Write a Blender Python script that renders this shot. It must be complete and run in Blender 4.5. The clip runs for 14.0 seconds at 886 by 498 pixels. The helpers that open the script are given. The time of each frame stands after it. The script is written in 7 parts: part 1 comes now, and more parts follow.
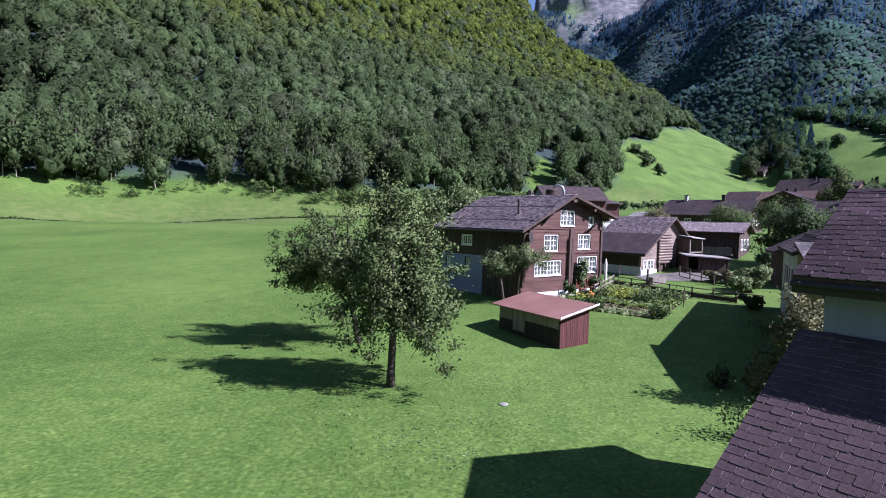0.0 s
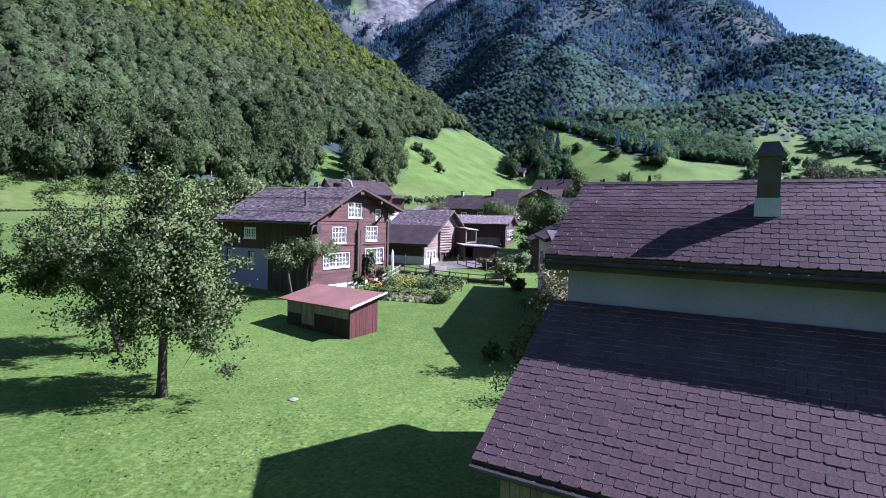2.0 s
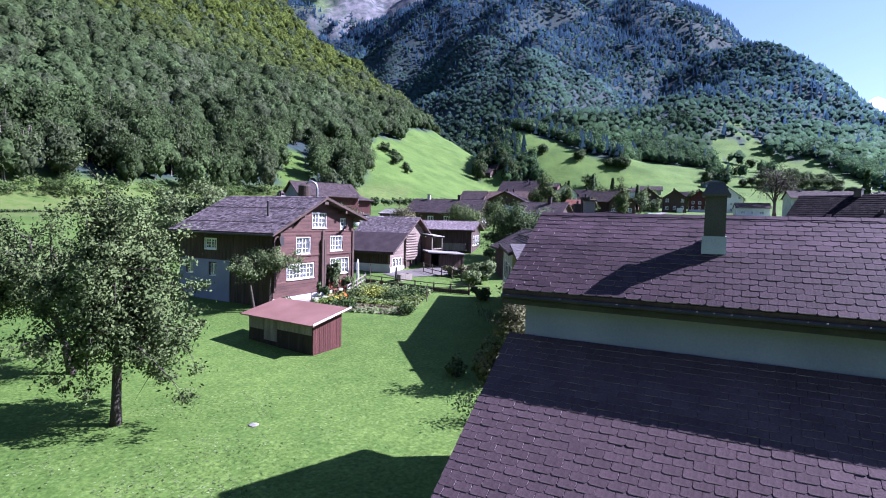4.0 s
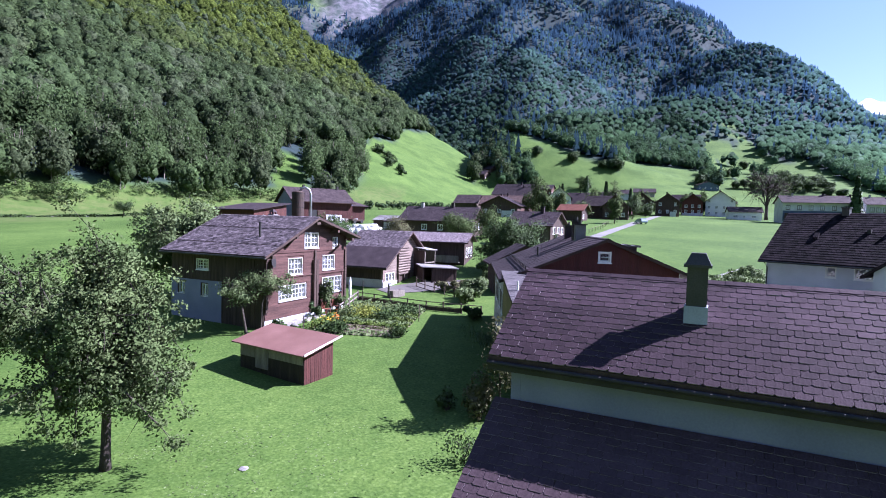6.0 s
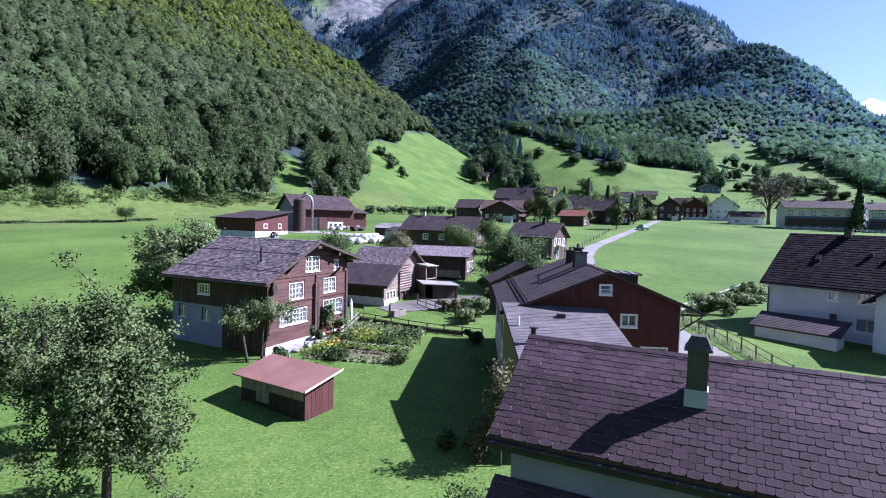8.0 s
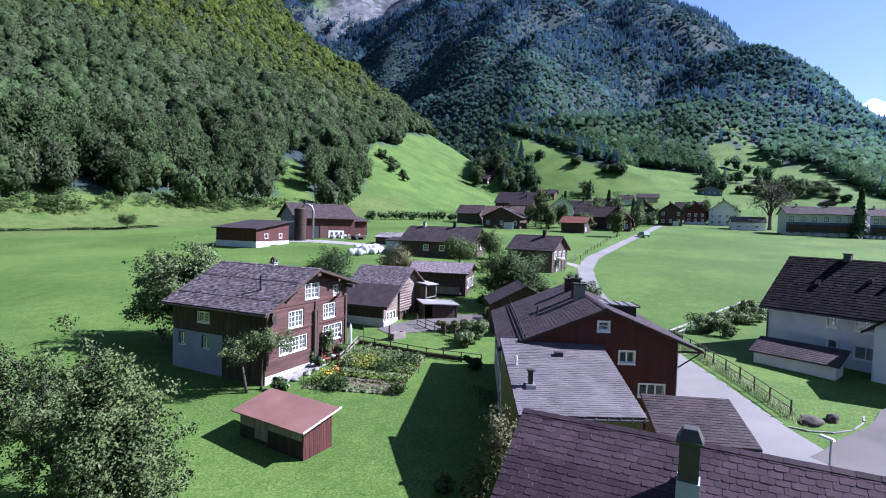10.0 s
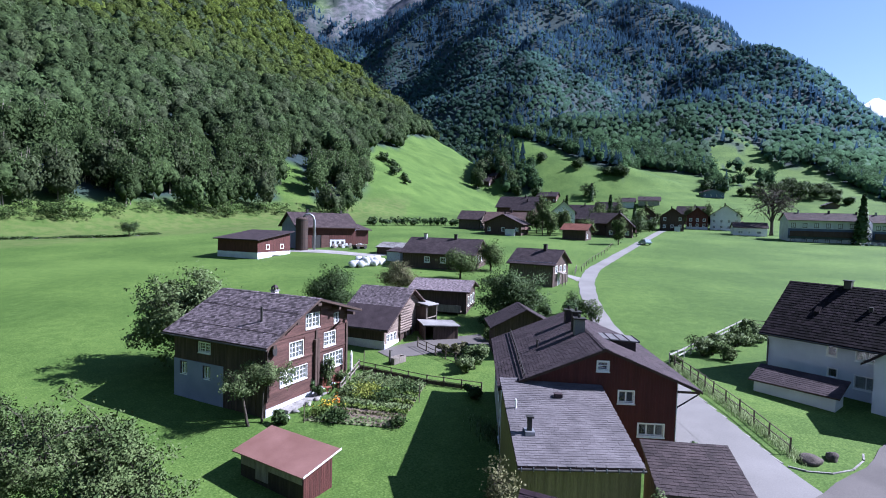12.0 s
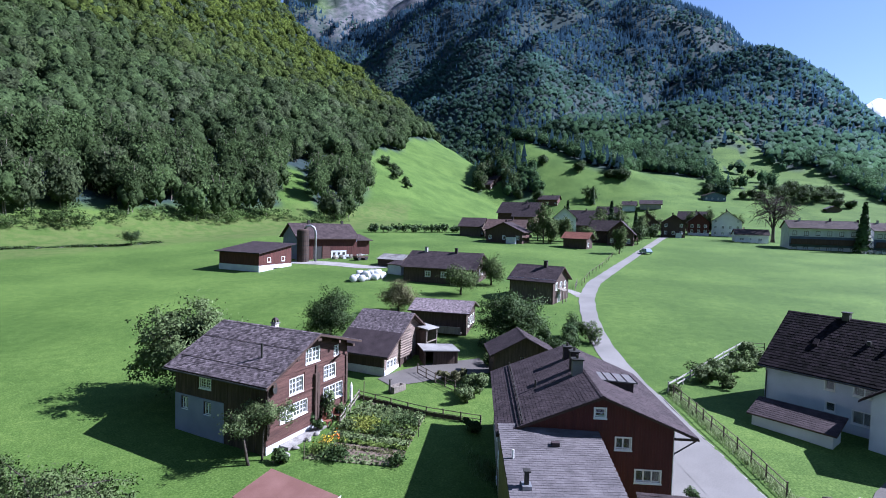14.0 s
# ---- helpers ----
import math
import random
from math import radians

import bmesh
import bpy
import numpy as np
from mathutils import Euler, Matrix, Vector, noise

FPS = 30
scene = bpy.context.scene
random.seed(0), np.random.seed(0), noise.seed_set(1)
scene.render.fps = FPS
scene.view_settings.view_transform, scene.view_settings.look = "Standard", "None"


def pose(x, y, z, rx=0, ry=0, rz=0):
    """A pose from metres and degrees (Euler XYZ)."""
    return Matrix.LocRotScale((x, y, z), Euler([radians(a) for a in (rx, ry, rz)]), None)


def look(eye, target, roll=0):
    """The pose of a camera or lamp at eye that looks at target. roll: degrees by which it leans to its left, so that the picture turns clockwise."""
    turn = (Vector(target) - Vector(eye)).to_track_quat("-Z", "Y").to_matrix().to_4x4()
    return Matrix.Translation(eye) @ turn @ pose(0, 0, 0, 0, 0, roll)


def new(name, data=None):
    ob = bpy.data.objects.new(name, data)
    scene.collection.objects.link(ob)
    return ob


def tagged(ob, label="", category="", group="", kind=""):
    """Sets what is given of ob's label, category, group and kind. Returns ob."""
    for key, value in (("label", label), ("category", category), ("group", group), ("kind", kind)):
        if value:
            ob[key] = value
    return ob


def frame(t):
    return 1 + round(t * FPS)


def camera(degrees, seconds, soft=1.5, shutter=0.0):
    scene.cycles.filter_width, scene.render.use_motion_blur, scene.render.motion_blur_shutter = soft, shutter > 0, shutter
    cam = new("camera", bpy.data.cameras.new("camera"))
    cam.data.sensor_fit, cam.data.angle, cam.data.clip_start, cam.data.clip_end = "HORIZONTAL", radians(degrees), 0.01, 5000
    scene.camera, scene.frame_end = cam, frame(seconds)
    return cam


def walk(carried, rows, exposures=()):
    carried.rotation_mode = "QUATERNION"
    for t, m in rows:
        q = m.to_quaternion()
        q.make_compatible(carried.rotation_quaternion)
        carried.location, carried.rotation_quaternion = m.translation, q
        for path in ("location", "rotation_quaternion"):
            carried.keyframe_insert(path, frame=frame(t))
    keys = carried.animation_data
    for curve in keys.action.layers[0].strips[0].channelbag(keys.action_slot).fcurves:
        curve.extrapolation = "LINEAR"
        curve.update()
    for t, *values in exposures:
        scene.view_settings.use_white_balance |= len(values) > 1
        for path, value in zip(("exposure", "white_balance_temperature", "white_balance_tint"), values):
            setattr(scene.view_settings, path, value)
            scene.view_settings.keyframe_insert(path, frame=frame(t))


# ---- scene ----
cam = camera(78.95, 14.0, soft=1.0)
# seconds, x, y, z, yaw, pitch, roll
ROWS = [
    (0.0, 0.0, 0.0, 6.345, 0.0, -3.04, -1.57),
    (0.5, -0.022, 0.065, 6.291, -3.3, -3.04, -1.56),
    (1.0, -0.011, 0.054, 6.239, -9.75, -3.04, -1.55),
    (1.5, 0.051, 0.049, 6.19, -17.04, -3.04, -1.53),
    (2.0, 0.07, 0.034, 6.175, -22.2, -3.03, -1.5),
    (2.5, 0.11, 0.032, 6.191, -23.87, -3.02, -1.5),
    (3.0, 0.112, 0.022, 6.32, -25.06, -3.01, -1.52),
    (3.2, 0.117, 0.0, 6.43, -25.2, -3.01, -1.53),
    (4.2, 0.22, -0.1, 7.1, -25.75, -3.0, -1.55),
    (5.3, 0.32, -0.17, 7.9, -26.15, -2.99, -1.57),
    (5.5, 0.325, -0.175, 8.052, -26.17, -2.99, -1.57),
    (6.0, 0.297, -0.19, 8.444, -26.21, -3.02, -1.6),
    (6.5, 0.275, -0.17, 8.83, -26.2, -3.04, -1.62),
    (7.0, 0.273, -0.125, 9.26, -26.16, -3.05, -1.64),
    (7.5, 0.298, -0.09, 9.71, -26.1, -3.05, -1.64),
    (8.0, 0.337, -0.085, 10.19, -26.04, -3.05, -1.63),
    (8.2, 0.345, -0.088, 10.39, -26.04, -3.05, -1.63),
    (9.25, 0.41, -0.11, 11.42, -25.95, -3.04, -1.63),
    (10.3, 0.465, -0.13, 12.48, -25.86, -3.04, -1.62),
    (10.5, 0.472, -0.134, 12.69, -25.84, -3.04, -1.62),
    (11.0, 0.48, -0.13, 13.24, -25.79, -3.04, -1.61),
    (11.5, 0.485, -0.125, 13.78, -25.75, -3.05, -1.61),
    (12.0, 0.5, -0.122, 14.35, -25.71, -3.06, -1.61),
    (12.5, 0.525, -0.125, 14.97, -25.68, -3.07, -1.61),
    (13.0, 0.543, -0.15, 15.63, -25.64, -3.07, -1.61),
    (13.5, 0.552, -0.19, 16.285, -25.6, -3.08, -1.61),
    (14.0, 0.557, -0.24, 16.965, -25.54, -3.08, -1.61),
]
walk(cam, [(t, pose(x, y, z, 90 + pitch, roll, yaw)) for t, x, y, z, yaw, pitch, roll in ROWS],
     [(0.0, 1.42, 5420, 33), (2.0, 1.74, 5270, 37), (3.2, 1.88, 5220, 39), (8.0, 1.7, 5220, 33), (14.0, 1.43, 5190, 23)])

# ---- sky and sun ----
SUN_AZ, SUN_EL = 108.0, 41.7          # degrees clockwise from +y, and above the horizon
world = bpy.data.worlds.new("world")
scene.world = world
world.use_nodes = True
wn = world.node_tree.nodes
wn.clear()
sky = wn.new("ShaderNodeTexSky")
sky.sky_type = "NISHITA"
sky.sun_disc = False
sky.sun_elevation = radians(SUN_EL)
sky.sun_rotation = radians(SUN_AZ)
sky.altitude = 900
sky.air_density, sky.dust_density, sky.ozone_density = 1.15, 0.35, 0.6
bg = wn.new("ShaderNodeBackground")
bg.inputs["Strength"].default_value = 0.05
wo = wn.new("ShaderNodeOutputWorld")
world.node_tree.links.new(sky.outputs[0], bg.inputs[0])
world.node_tree.links.new(bg.outputs[0], wo.inputs[0])
to_sun = Vector((math.sin(radians(SUN_AZ)) * math.cos(radians(SUN_EL)), math.cos(radians(SUN_AZ)) * math.cos(radians(SUN_EL)), math.sin(radians(SUN_EL))))
sun = new("sun", bpy.data.lights.new("sun", "SUN"))
sun.data.energy, sun.data.angle, sun.data.color = 5.0, radians(0.55), (1.0, 0.95, 0.86)
sun.matrix_world = look(to_sun * 100, (0, 0, 0))

# ---- materials ----
def material(name, c1, c2, scale=2.0, rough=0.85, bump=0.3, fine=14.0, stretch=(1, 1, 1), metal=0.0, vary=0.25, piece=0.0, spec=0.4):
    """Two colours mixed by a broad noise, a fine grain over them, relief from the grain; piece: change from object to object."""
    m = bpy.data.materials.new(name)
    m.use_nodes = True
    nt = m.node_tree
    n, link = nt.nodes, nt.links.new
    b = n["Principled BSDF"]
    b.inputs["Roughness"].default_value, b.inputs["Metallic"].default_value = rough, metal
    b.inputs["Specular IOR Level"].default_value = spec
    tc, mp = n.new("ShaderNodeTexCoord"), n.new("ShaderNodeMapping")
    mp.inputs["Scale"].default_value = stretch
    link(tc.outputs["Object"], mp.inputs[0])
    big, small = n.new("ShaderNodeTexNoise"), n.new("ShaderNodeTexNoise")
    big.inputs["Scale"].default_value, big.inputs["Detail"].default_value = scale, 5
    small.inputs["Scale"].default_value, small.inputs["Detail"].default_value = scale * fine, 4
    link(mp.outputs[0], big.inputs[0]), link(mp.outputs[0], small.inputs[0])
    ramp = n.new("ShaderNodeValToRGB")
    ramp.color_ramp.elements[0].position, ramp.color_ramp.elements[1].position = 0.32, 0.68
    ramp.color_ramp.elements[0].color, ramp.color_ramp.elements[1].color = (*c1, 1), (*c2, 1)
    link(big.outputs[0], ramp.inputs[0])
    hsv = n.new("ShaderNodeHueSaturation")
    link(ramp.outputs[0], hsv.inputs["Color"])
    rng = n.new("ShaderNodeMapRange")
    rng.inputs["From Min"].default_value, rng.inputs["From Max"].default_value = 0.25, 0.75
    rng.inputs["To Min"].default_value, rng.inputs["To Max"].default_value = 1 - vary, 1 + vary
    link(small.outputs[0], rng.inputs[0])
    last = rng.outputs[0]
    if piece:
        info, r2, mul = n.new("ShaderNodeObjectInfo"), n.new("ShaderNodeMapRange"), n.new("ShaderNodeMath")
        geo, add = n.new("ShaderNodeNewGeometry"), n.new("ShaderNodeMath")
        add.operation = "ADD"
        link(info.outputs["Random"], add.inputs[0]), link(geo.outputs["Random Per Island"], add.inputs[1])
        r2.inputs["From Max"].default_value = 2.0
        r2.inputs["To Min"].default_value, r2.inputs["To Max"].default_value = 1 - piece, 1 + piece
        mul.operation = "MULTIPLY"
        link(add.outputs[0], r2.inputs[0]), link(r2.outputs[0], mul.inputs[0]), link(last, mul.inputs[1])
        last = mul.outputs[0]
    link(last, hsv.inputs["Value"])
    link(hsv.outputs[0], b.inputs["Base Color"])
    if bump:
        bp = n.new("ShaderNodeBump")
        bp.inputs["Strength"].default_value, bp.inputs["Distance"].default_value = bump, 0.03
        link(small.outputs[0], bp.inputs["Height"]), link(bp.outputs[0], b.inputs["Normal"])
    return m


def leaf_material(name, c1, c2, through_light=0.25, island=0.35, attr="", gloss=(0.62, 0.14), relief=1.0):
    """Foliage: colour from leaf to leaf, from clump to clump, and with some light coming through the blade."""
    m = bpy.data.materials.new(name)
    m.use_nodes = True
    nt = m.node_tree
    n, link = nt.nodes, nt.links.new
    b = n["Principled BSDF"]
    b.inputs["Roughness"].default_value, b.inputs["Specular IOR Level"].default_value = gloss
    geo, tc, noi = n.new("ShaderNodeNewGeometry"), n.new("ShaderNodeTexCoord"), n.new("ShaderNodeTexNoise")
    noi.inputs["Scale"].default_value = 0.9
    link(tc.outputs["Object"], noi.inputs[0])
    ramp = n.new("ShaderNodeValToRGB")
    ramp.color_ramp.elements[0].position, ramp.color_ramp.elements[1].position = 0.35, 0.65
    ramp.color_ramp.elements[0].color, ramp.color_ramp.elements[1].color = (*c1, 1), (*c2, 1)
    link(noi.outputs[0], ramp.inputs[0])
    col = ramp.outputs[0]
    if attr:
        at, mx = n.new("ShaderNodeAttribute"), n.new("ShaderNodeMix")
        at.attribute_name = attr
        mx.data_type, mx.blend_type = "RGBA", "MULTIPLY"
        mx.inputs[0].default_value = 1.0
        link(col, mx.inputs[6]), link(at.outputs["Color"], mx.inputs[7])
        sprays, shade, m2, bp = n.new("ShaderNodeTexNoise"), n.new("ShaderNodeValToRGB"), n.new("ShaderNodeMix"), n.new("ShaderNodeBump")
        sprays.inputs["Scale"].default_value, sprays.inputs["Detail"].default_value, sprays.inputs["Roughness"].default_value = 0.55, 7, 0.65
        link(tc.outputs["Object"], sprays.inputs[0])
        # shaded gaps and lighter sprays painted into the leaf colour
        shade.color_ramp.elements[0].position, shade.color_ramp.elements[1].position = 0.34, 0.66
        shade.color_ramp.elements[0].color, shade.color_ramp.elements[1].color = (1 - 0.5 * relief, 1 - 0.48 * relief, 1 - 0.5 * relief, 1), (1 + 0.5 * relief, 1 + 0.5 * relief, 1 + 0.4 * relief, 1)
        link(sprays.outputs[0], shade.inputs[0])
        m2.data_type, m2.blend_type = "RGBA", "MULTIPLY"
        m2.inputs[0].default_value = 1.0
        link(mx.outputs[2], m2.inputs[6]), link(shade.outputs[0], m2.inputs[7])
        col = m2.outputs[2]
        bp.inputs["Strength"].default_value, bp.inputs["Distance"].default_value = 0.85 * relief, 1.6
        link(sprays.outputs[0], bp.inputs["Height"]), link(bp.outputs[0], b.inputs["Normal"])
    hsv, rng = n.new("ShaderNodeHueSaturation"), n.new("ShaderNodeMapRange")
    rng.inputs["To Min"].default_value, rng.inputs["To Max"].default_value = 1 - island, 1 + island
    link(geo.outputs["Random Per Island"], rng.inputs[0]), link(rng.outputs[0], hsv.inputs["Value"]), link(col, hsv.inputs["Color"])
    link(hsv.outputs[0], b.inputs["Base Color"])
    tr, mix, out = n.new("ShaderNodeBsdfTranslucent"), n.new("ShaderNodeMixShader"), n["Material Output"]
    mix.inputs[0].default_value = through_light
    link(hsv.outputs[0], tr.inputs[0]), link(b.outputs[0], mix.inputs[1]), link(tr.outputs[0], mix.inputs[2]), link(mix.outputs[0], out.inputs[0])
    return m


MAT = {
    "slate": material("slate", (0.0319, 0.0202, 0.0251), (0.0554, 0.0353, 0.0446), 1.3, 0.7, 0.3, 26, vary=0.35, piece=0.42, spec=0.12),
    "slate_violet": material("slate_violet", (0.0545, 0.0374, 0.043), (0.0805, 0.0558, 0.0631), 1.1, 0.8, 0.25, 26, vary=0.3, piece=0.2, spec=0.12),
    "slate_grey": material("slate_grey", (0.068, 0.0551, 0.0608), (0.181, 0.15, 0.16), 3.6, 0.7, 0.5, 16, vary=0.4, piece=0.85, spec=0.18),
    "slate_light": material("slate_light", (0.0894, 0.0818, 0.0861), (0.141, 0.128, 0.134), 0.9, 0.7, 0.3, 16, vary=0.2, piece=0.22, spec=0.18),
    "slate_brown": material("slate_brown", (0.0312, 0.023, 0.0237), (0.0582, 0.0428, 0.0439), 1.0, 0.75, 0.4, 16, vary=0.35, piece=0.4, spec=0.18),
    "slate_dark": material("slate_dark", (0.0301, 0.0223, 0.0249), (0.0548, 0.0409, 0.045), 1.0, 0.75, 0.4, 16, vary=0.3, piece=0.35, spec=0.18),
    "slate_black": material("slate_black", (0.0112, 0.00848, 0.0104), (0.026, 0.0182, 0.022), 1.0, 0.85, 0.4, 16, vary=0.4, piece=0.95, spec=0.1),
    "slate_glint": material("slate_glint", (0.17, 0.145, 0.153), (0.34, 0.297, 0.315), 3.0, 0.8, 0.2, 10, vary=0.4, spec=0.2),
    "slate_rust": material("slate_rust", (0.062, 0.036, 0.03), (0.1, 0.06, 0.05), 1.0, 0.75, 0.4, 16, vary=0.35, piece=0.4),
    "rust_sheet": material("rust_sheet", (0.15, 0.05, 0.032), (0.21, 0.08, 0.05), 0.8, 0.7, 0.2, 20, vary=0.2),
    "red_sheet": material("red_sheet", (0.16, 0.0799, 0.064), (0.211, 0.112, 0.0927), 0.8, 0.6, 0.15, 30, vary=0.15),
    "log": material("log", (0.0544, 0.0256, 0.0205), (0.106, 0.0525, 0.0422), 1.1, 0.8, 0.5, 10, (0.35, 0.35, 5), vary=0.35, piece=0.25),
    "log_dark": material("log_dark", (0.0369, 0.0246, 0.0197), (0.082, 0.0533, 0.041), 1.2, 0.85, 0.5, 10, (5, 5, 0.4), vary=0.35, piece=0.3),
    # shed front boards: the front's shade put into a near-black colour
    "board_shaded": material("board_shaded", (0.018, 0.013, 0.011), (0.04, 0.028, 0.023), 1.2, 0.85, 0.5, 10, (5, 5, 0.4), vary=0.35, piece=0.3),
    "log_grey": material("log_grey", (0.102, 0.0768, 0.064), (0.23, 0.179, 0.147), 1.2, 0.85, 0.5, 10, (0.4, 0.4, 5), vary=0.35, piece=0.3),
    "red_board": material("red_board", (0.0544, 0.0115, 0.0103), (0.0799, 0.0179, 0.0153), 1.0, 0.75, 0.3, 12, (4, 4, 0.4), vary=0.2, piece=0.1),
    "shed_board": material("shed_board", (0.048, 0.0141, 0.0109), (0.0894, 0.0288, 0.023), 1.2, 0.8, 0.4, 12, (6, 6, 0.5), vary=0.4, piece=0.3),
    "yellow_board": material("yellow_board", (0.15, 0.13, 0.045), (0.23, 0.2, 0.07), 1.0, 0.8, 0.3, 12, (5, 5, 0.4), vary=0.25, piece=0.15),
    "plaster": material("plaster", (0.5, 0.515, 0.55), (0.62, 0.635, 0.665), 0.6, 0.9, 0.15, 40, vary=0.06),
    "plaster_white": material("plaster_white", (0.7, 0.71, 0.73), (0.78, 0.79, 0.8), 0.6, 0.9, 0.15, 40, vary=0.05),
    # white plaster darkened and blued: shade put into the colour
    "plaster_shade_grey": material("plaster_shade_grey", (0.192, 0.203, 0.283), (0.252, 0.26, 0.353), 0.6, 0.9, 0.15, 40, vary=0.08),
    # the white house's plaster, with the blue of its shade mixed in
    "plaster_shade_blue": material("plaster_shade_blue", (0.473, 0.506, 0.582), (0.592, 0.628, 0.705), 0.6, 0.9, 0.15, 40, vary=0.08),
    "pale_wood": material("pale_wood", (0.294, 0.281, 0.262), (0.397, 0.384, 0.358), 1.5, 0.85, 0.3, 12, vary=0.2, piece=0.2),
    "plaster_old": material("plaster_old", (0.36, 0.35, 0.34), (0.6, 0.59, 0.57), 0.5, 0.9, 0.3, 24, vary=0.15),
    "plaster_cream": material("plaster_cream", (0.256, 0.239, 0.221), (0.333, 0.313, 0.291), 0.6, 0.9, 0.15, 40, vary=0.08),
    "concrete": material("concrete", (0.16, 0.153, 0.15), (0.256, 0.249, 0.243), 0.7, 0.9, 0.3, 24, vary=0.2),
    "white_paint": material("white_paint", (0.74, 0.74, 0.72), (0.82, 0.82, 0.8), 2.0, 0.5, 0.05, 20, vary=0.05),
    "soffit": material("soffit", (0.041, 0.0262, 0.0213), (0.0738, 0.0451, 0.0344), 1.5, 0.85, 0.3, 12, (0.5, 5, 1), vary=0.3),
    "metal": material("metal", (0.262, 0.271, 0.287), (0.377, 0.385, 0.402), 1.5, 0.45, 0.1, 20, vary=0.15, metal=0.7),
    "zinc": material("zinc", (0.3, 0.33, 0.38), (0.4, 0.43, 0.48), 1.5, 0.6, 0.1, 20, vary=0.12),
    "copper": material("copper", (0.0492, 0.0476, 0.0451), (0.082, 0.0771, 0.0722), 1.5, 0.55, 0.15, 20, vary=0.25, metal=0.4),
    "iron": material("iron", (0.0246, 0.0246, 0.0246), (0.0492, 0.0451, 0.041), 2, 0.6, 0.2, 20, vary=0.25, metal=0.3),
    "road": material("road", (0.144, 0.138, 0.131), (0.192, 0.184, 0.176), 0.25, 0.92, 0.25, 60, vary=0.12),
    "asphalt": material("asphalt", (0.0748, 0.0672, 0.0623), (0.108, 0.0975, 0.0905), 0.3, 0.92, 0.25, 60, vary=0.15),
    "gravel": material("gravel", (0.192, 0.179, 0.173), (0.269, 0.256, 0.243), 0.4, 0.95, 0.4, 40, vary=0.25),
    "bark": material("bark", (0.07, 0.055, 0.045), (0.16, 0.13, 0.105), 2.5, 0.95, 0.9, 8, (3, 3, 0.7), vary=0.4),
    "bark_dark": material("bark_dark", (0.035, 0.028, 0.023), (0.075, 0.062, 0.05), 2.5, 0.95, 0.9, 8, (3, 3, 0.7), vary=0.4),
    "stone": material("stone", (0.128, 0.121, 0.115), (0.269, 0.256, 0.243), 1.6, 0.9, 0.6, 10, vary=0.3, piece=0.2),
    "rock_dark": material("rock_dark", (0.0375, 0.0315, 0.027), (0.105, 0.0863, 0.0713), 1.6, 0.9, 0.7, 10, vary=0.4),
    "soil": material("soil", (0.0828, 0.0608, 0.0448), (0.166, 0.128, 0.0959), 0.9, 0.97, 0.8, 18, vary=0.35),
    "weathered": material("weathered", (0.141, 0.121, 0.102), (0.243, 0.211, 0.179), 1.5, 0.85, 0.4, 12, (3, 3, 0.5), vary=0.3, piece=0.25),
    "wood_post": material("wood_post", (0.064, 0.048, 0.0352), (0.128, 0.0992, 0.0768), 1.5, 0.85, 0.4, 12, (3, 3, 0.5), vary=0.3, piece=0.25),
    "tarp": material("tarp", (0.461, 0.467, 0.48), (0.525, 0.531, 0.537), 0.8, 0.4, 0.4, 6, vary=0.06),
    "rubber": material("rubber", (0.02, 0.02, 0.02), (0.035, 0.035, 0.035), 3, 0.7, 0.1, 10),
    "car_paint": material("car_paint", (0.324, 0.396, 0.468), (0.36, 0.432, 0.504), 2, 0.25, 0.0, 10, vary=0.02, metal=0.5),
    "car_silver": material("car_silver", (0.6, 0.62, 0.63), (0.65, 0.66, 0.67), 2, 0.3, 0.0, 10, vary=0.02, metal=0.3),
    "terracotta": material("terracotta", (0.16, 0.05, 0.03), (0.225, 0.085, 0.05), 2, 0.8, 0.2, 12),
    "blue_wall": material("blue_wall", (0.07, 0.1, 0.15), (0.11, 0.15, 0.21), 0.5, 0.7, 0.2, 12),
    "leaf": leaf_material("leaf", (0.0325, 0.059, 0.0177), (0.059, 0.0943, 0.0307), 0.24, 0.3),
    "leaf_fruit": leaf_material("leaf_fruit", (0.0672, 0.102, 0.0359), (0.106, 0.14, 0.0552), 0.14, 0.28, gloss=(0.75, 0.04)),
    "leaf_pale": leaf_material("leaf_pale", (0.0917, 0.129, 0.0475), (0.136, 0.183, 0.0746), 0.24, 0.3),
    "sheet": material("sheet", (0.104, 0.0996, 0.102), (0.146, 0.14, 0.142), 1.2, 0.5, 0.1, 20, vary=0.15),
    "leaf_dark": leaf_material("leaf_dark", (0.03, 0.06, 0.02), (0.06, 0.1, 0.035), 0.15, 0.4),
    "leaf_yellow": leaf_material("leaf_yellow", (0.0943, 0.0976, 0.0443), (0.159, 0.157, 0.0768), 0.28, 0.3),
    "leaf_bright": leaf_material("leaf_bright", (0.0886, 0.142, 0.0295), (0.148, 0.201, 0.0472), 0.25, 0.35),
    "lettuce": leaf_material("lettuce", (0.17, 0.21, 0.035), (0.25, 0.28, 0.06), 0.25, 0.3),
    "flower_yellow": leaf_material("flower_yellow", (0.6, 0.4, 0.03), (0.75, 0.55, 0.06), 0.2, 0.25),
    "flower_orange": leaf_material("flower_orange", (0.65, 0.16, 0.03), (0.75, 0.25, 0.05), 0.2, 0.25),
    "grass": leaf_material("grass", (0.0708, 0.118, 0.0295), (0.107, 0.159, 0.0472), 0.5, 0.25),
    "weed": leaf_material("weed", (0.13, 0.183, 0.0649), (0.195, 0.248, 0.112), 0.4, 0.25),
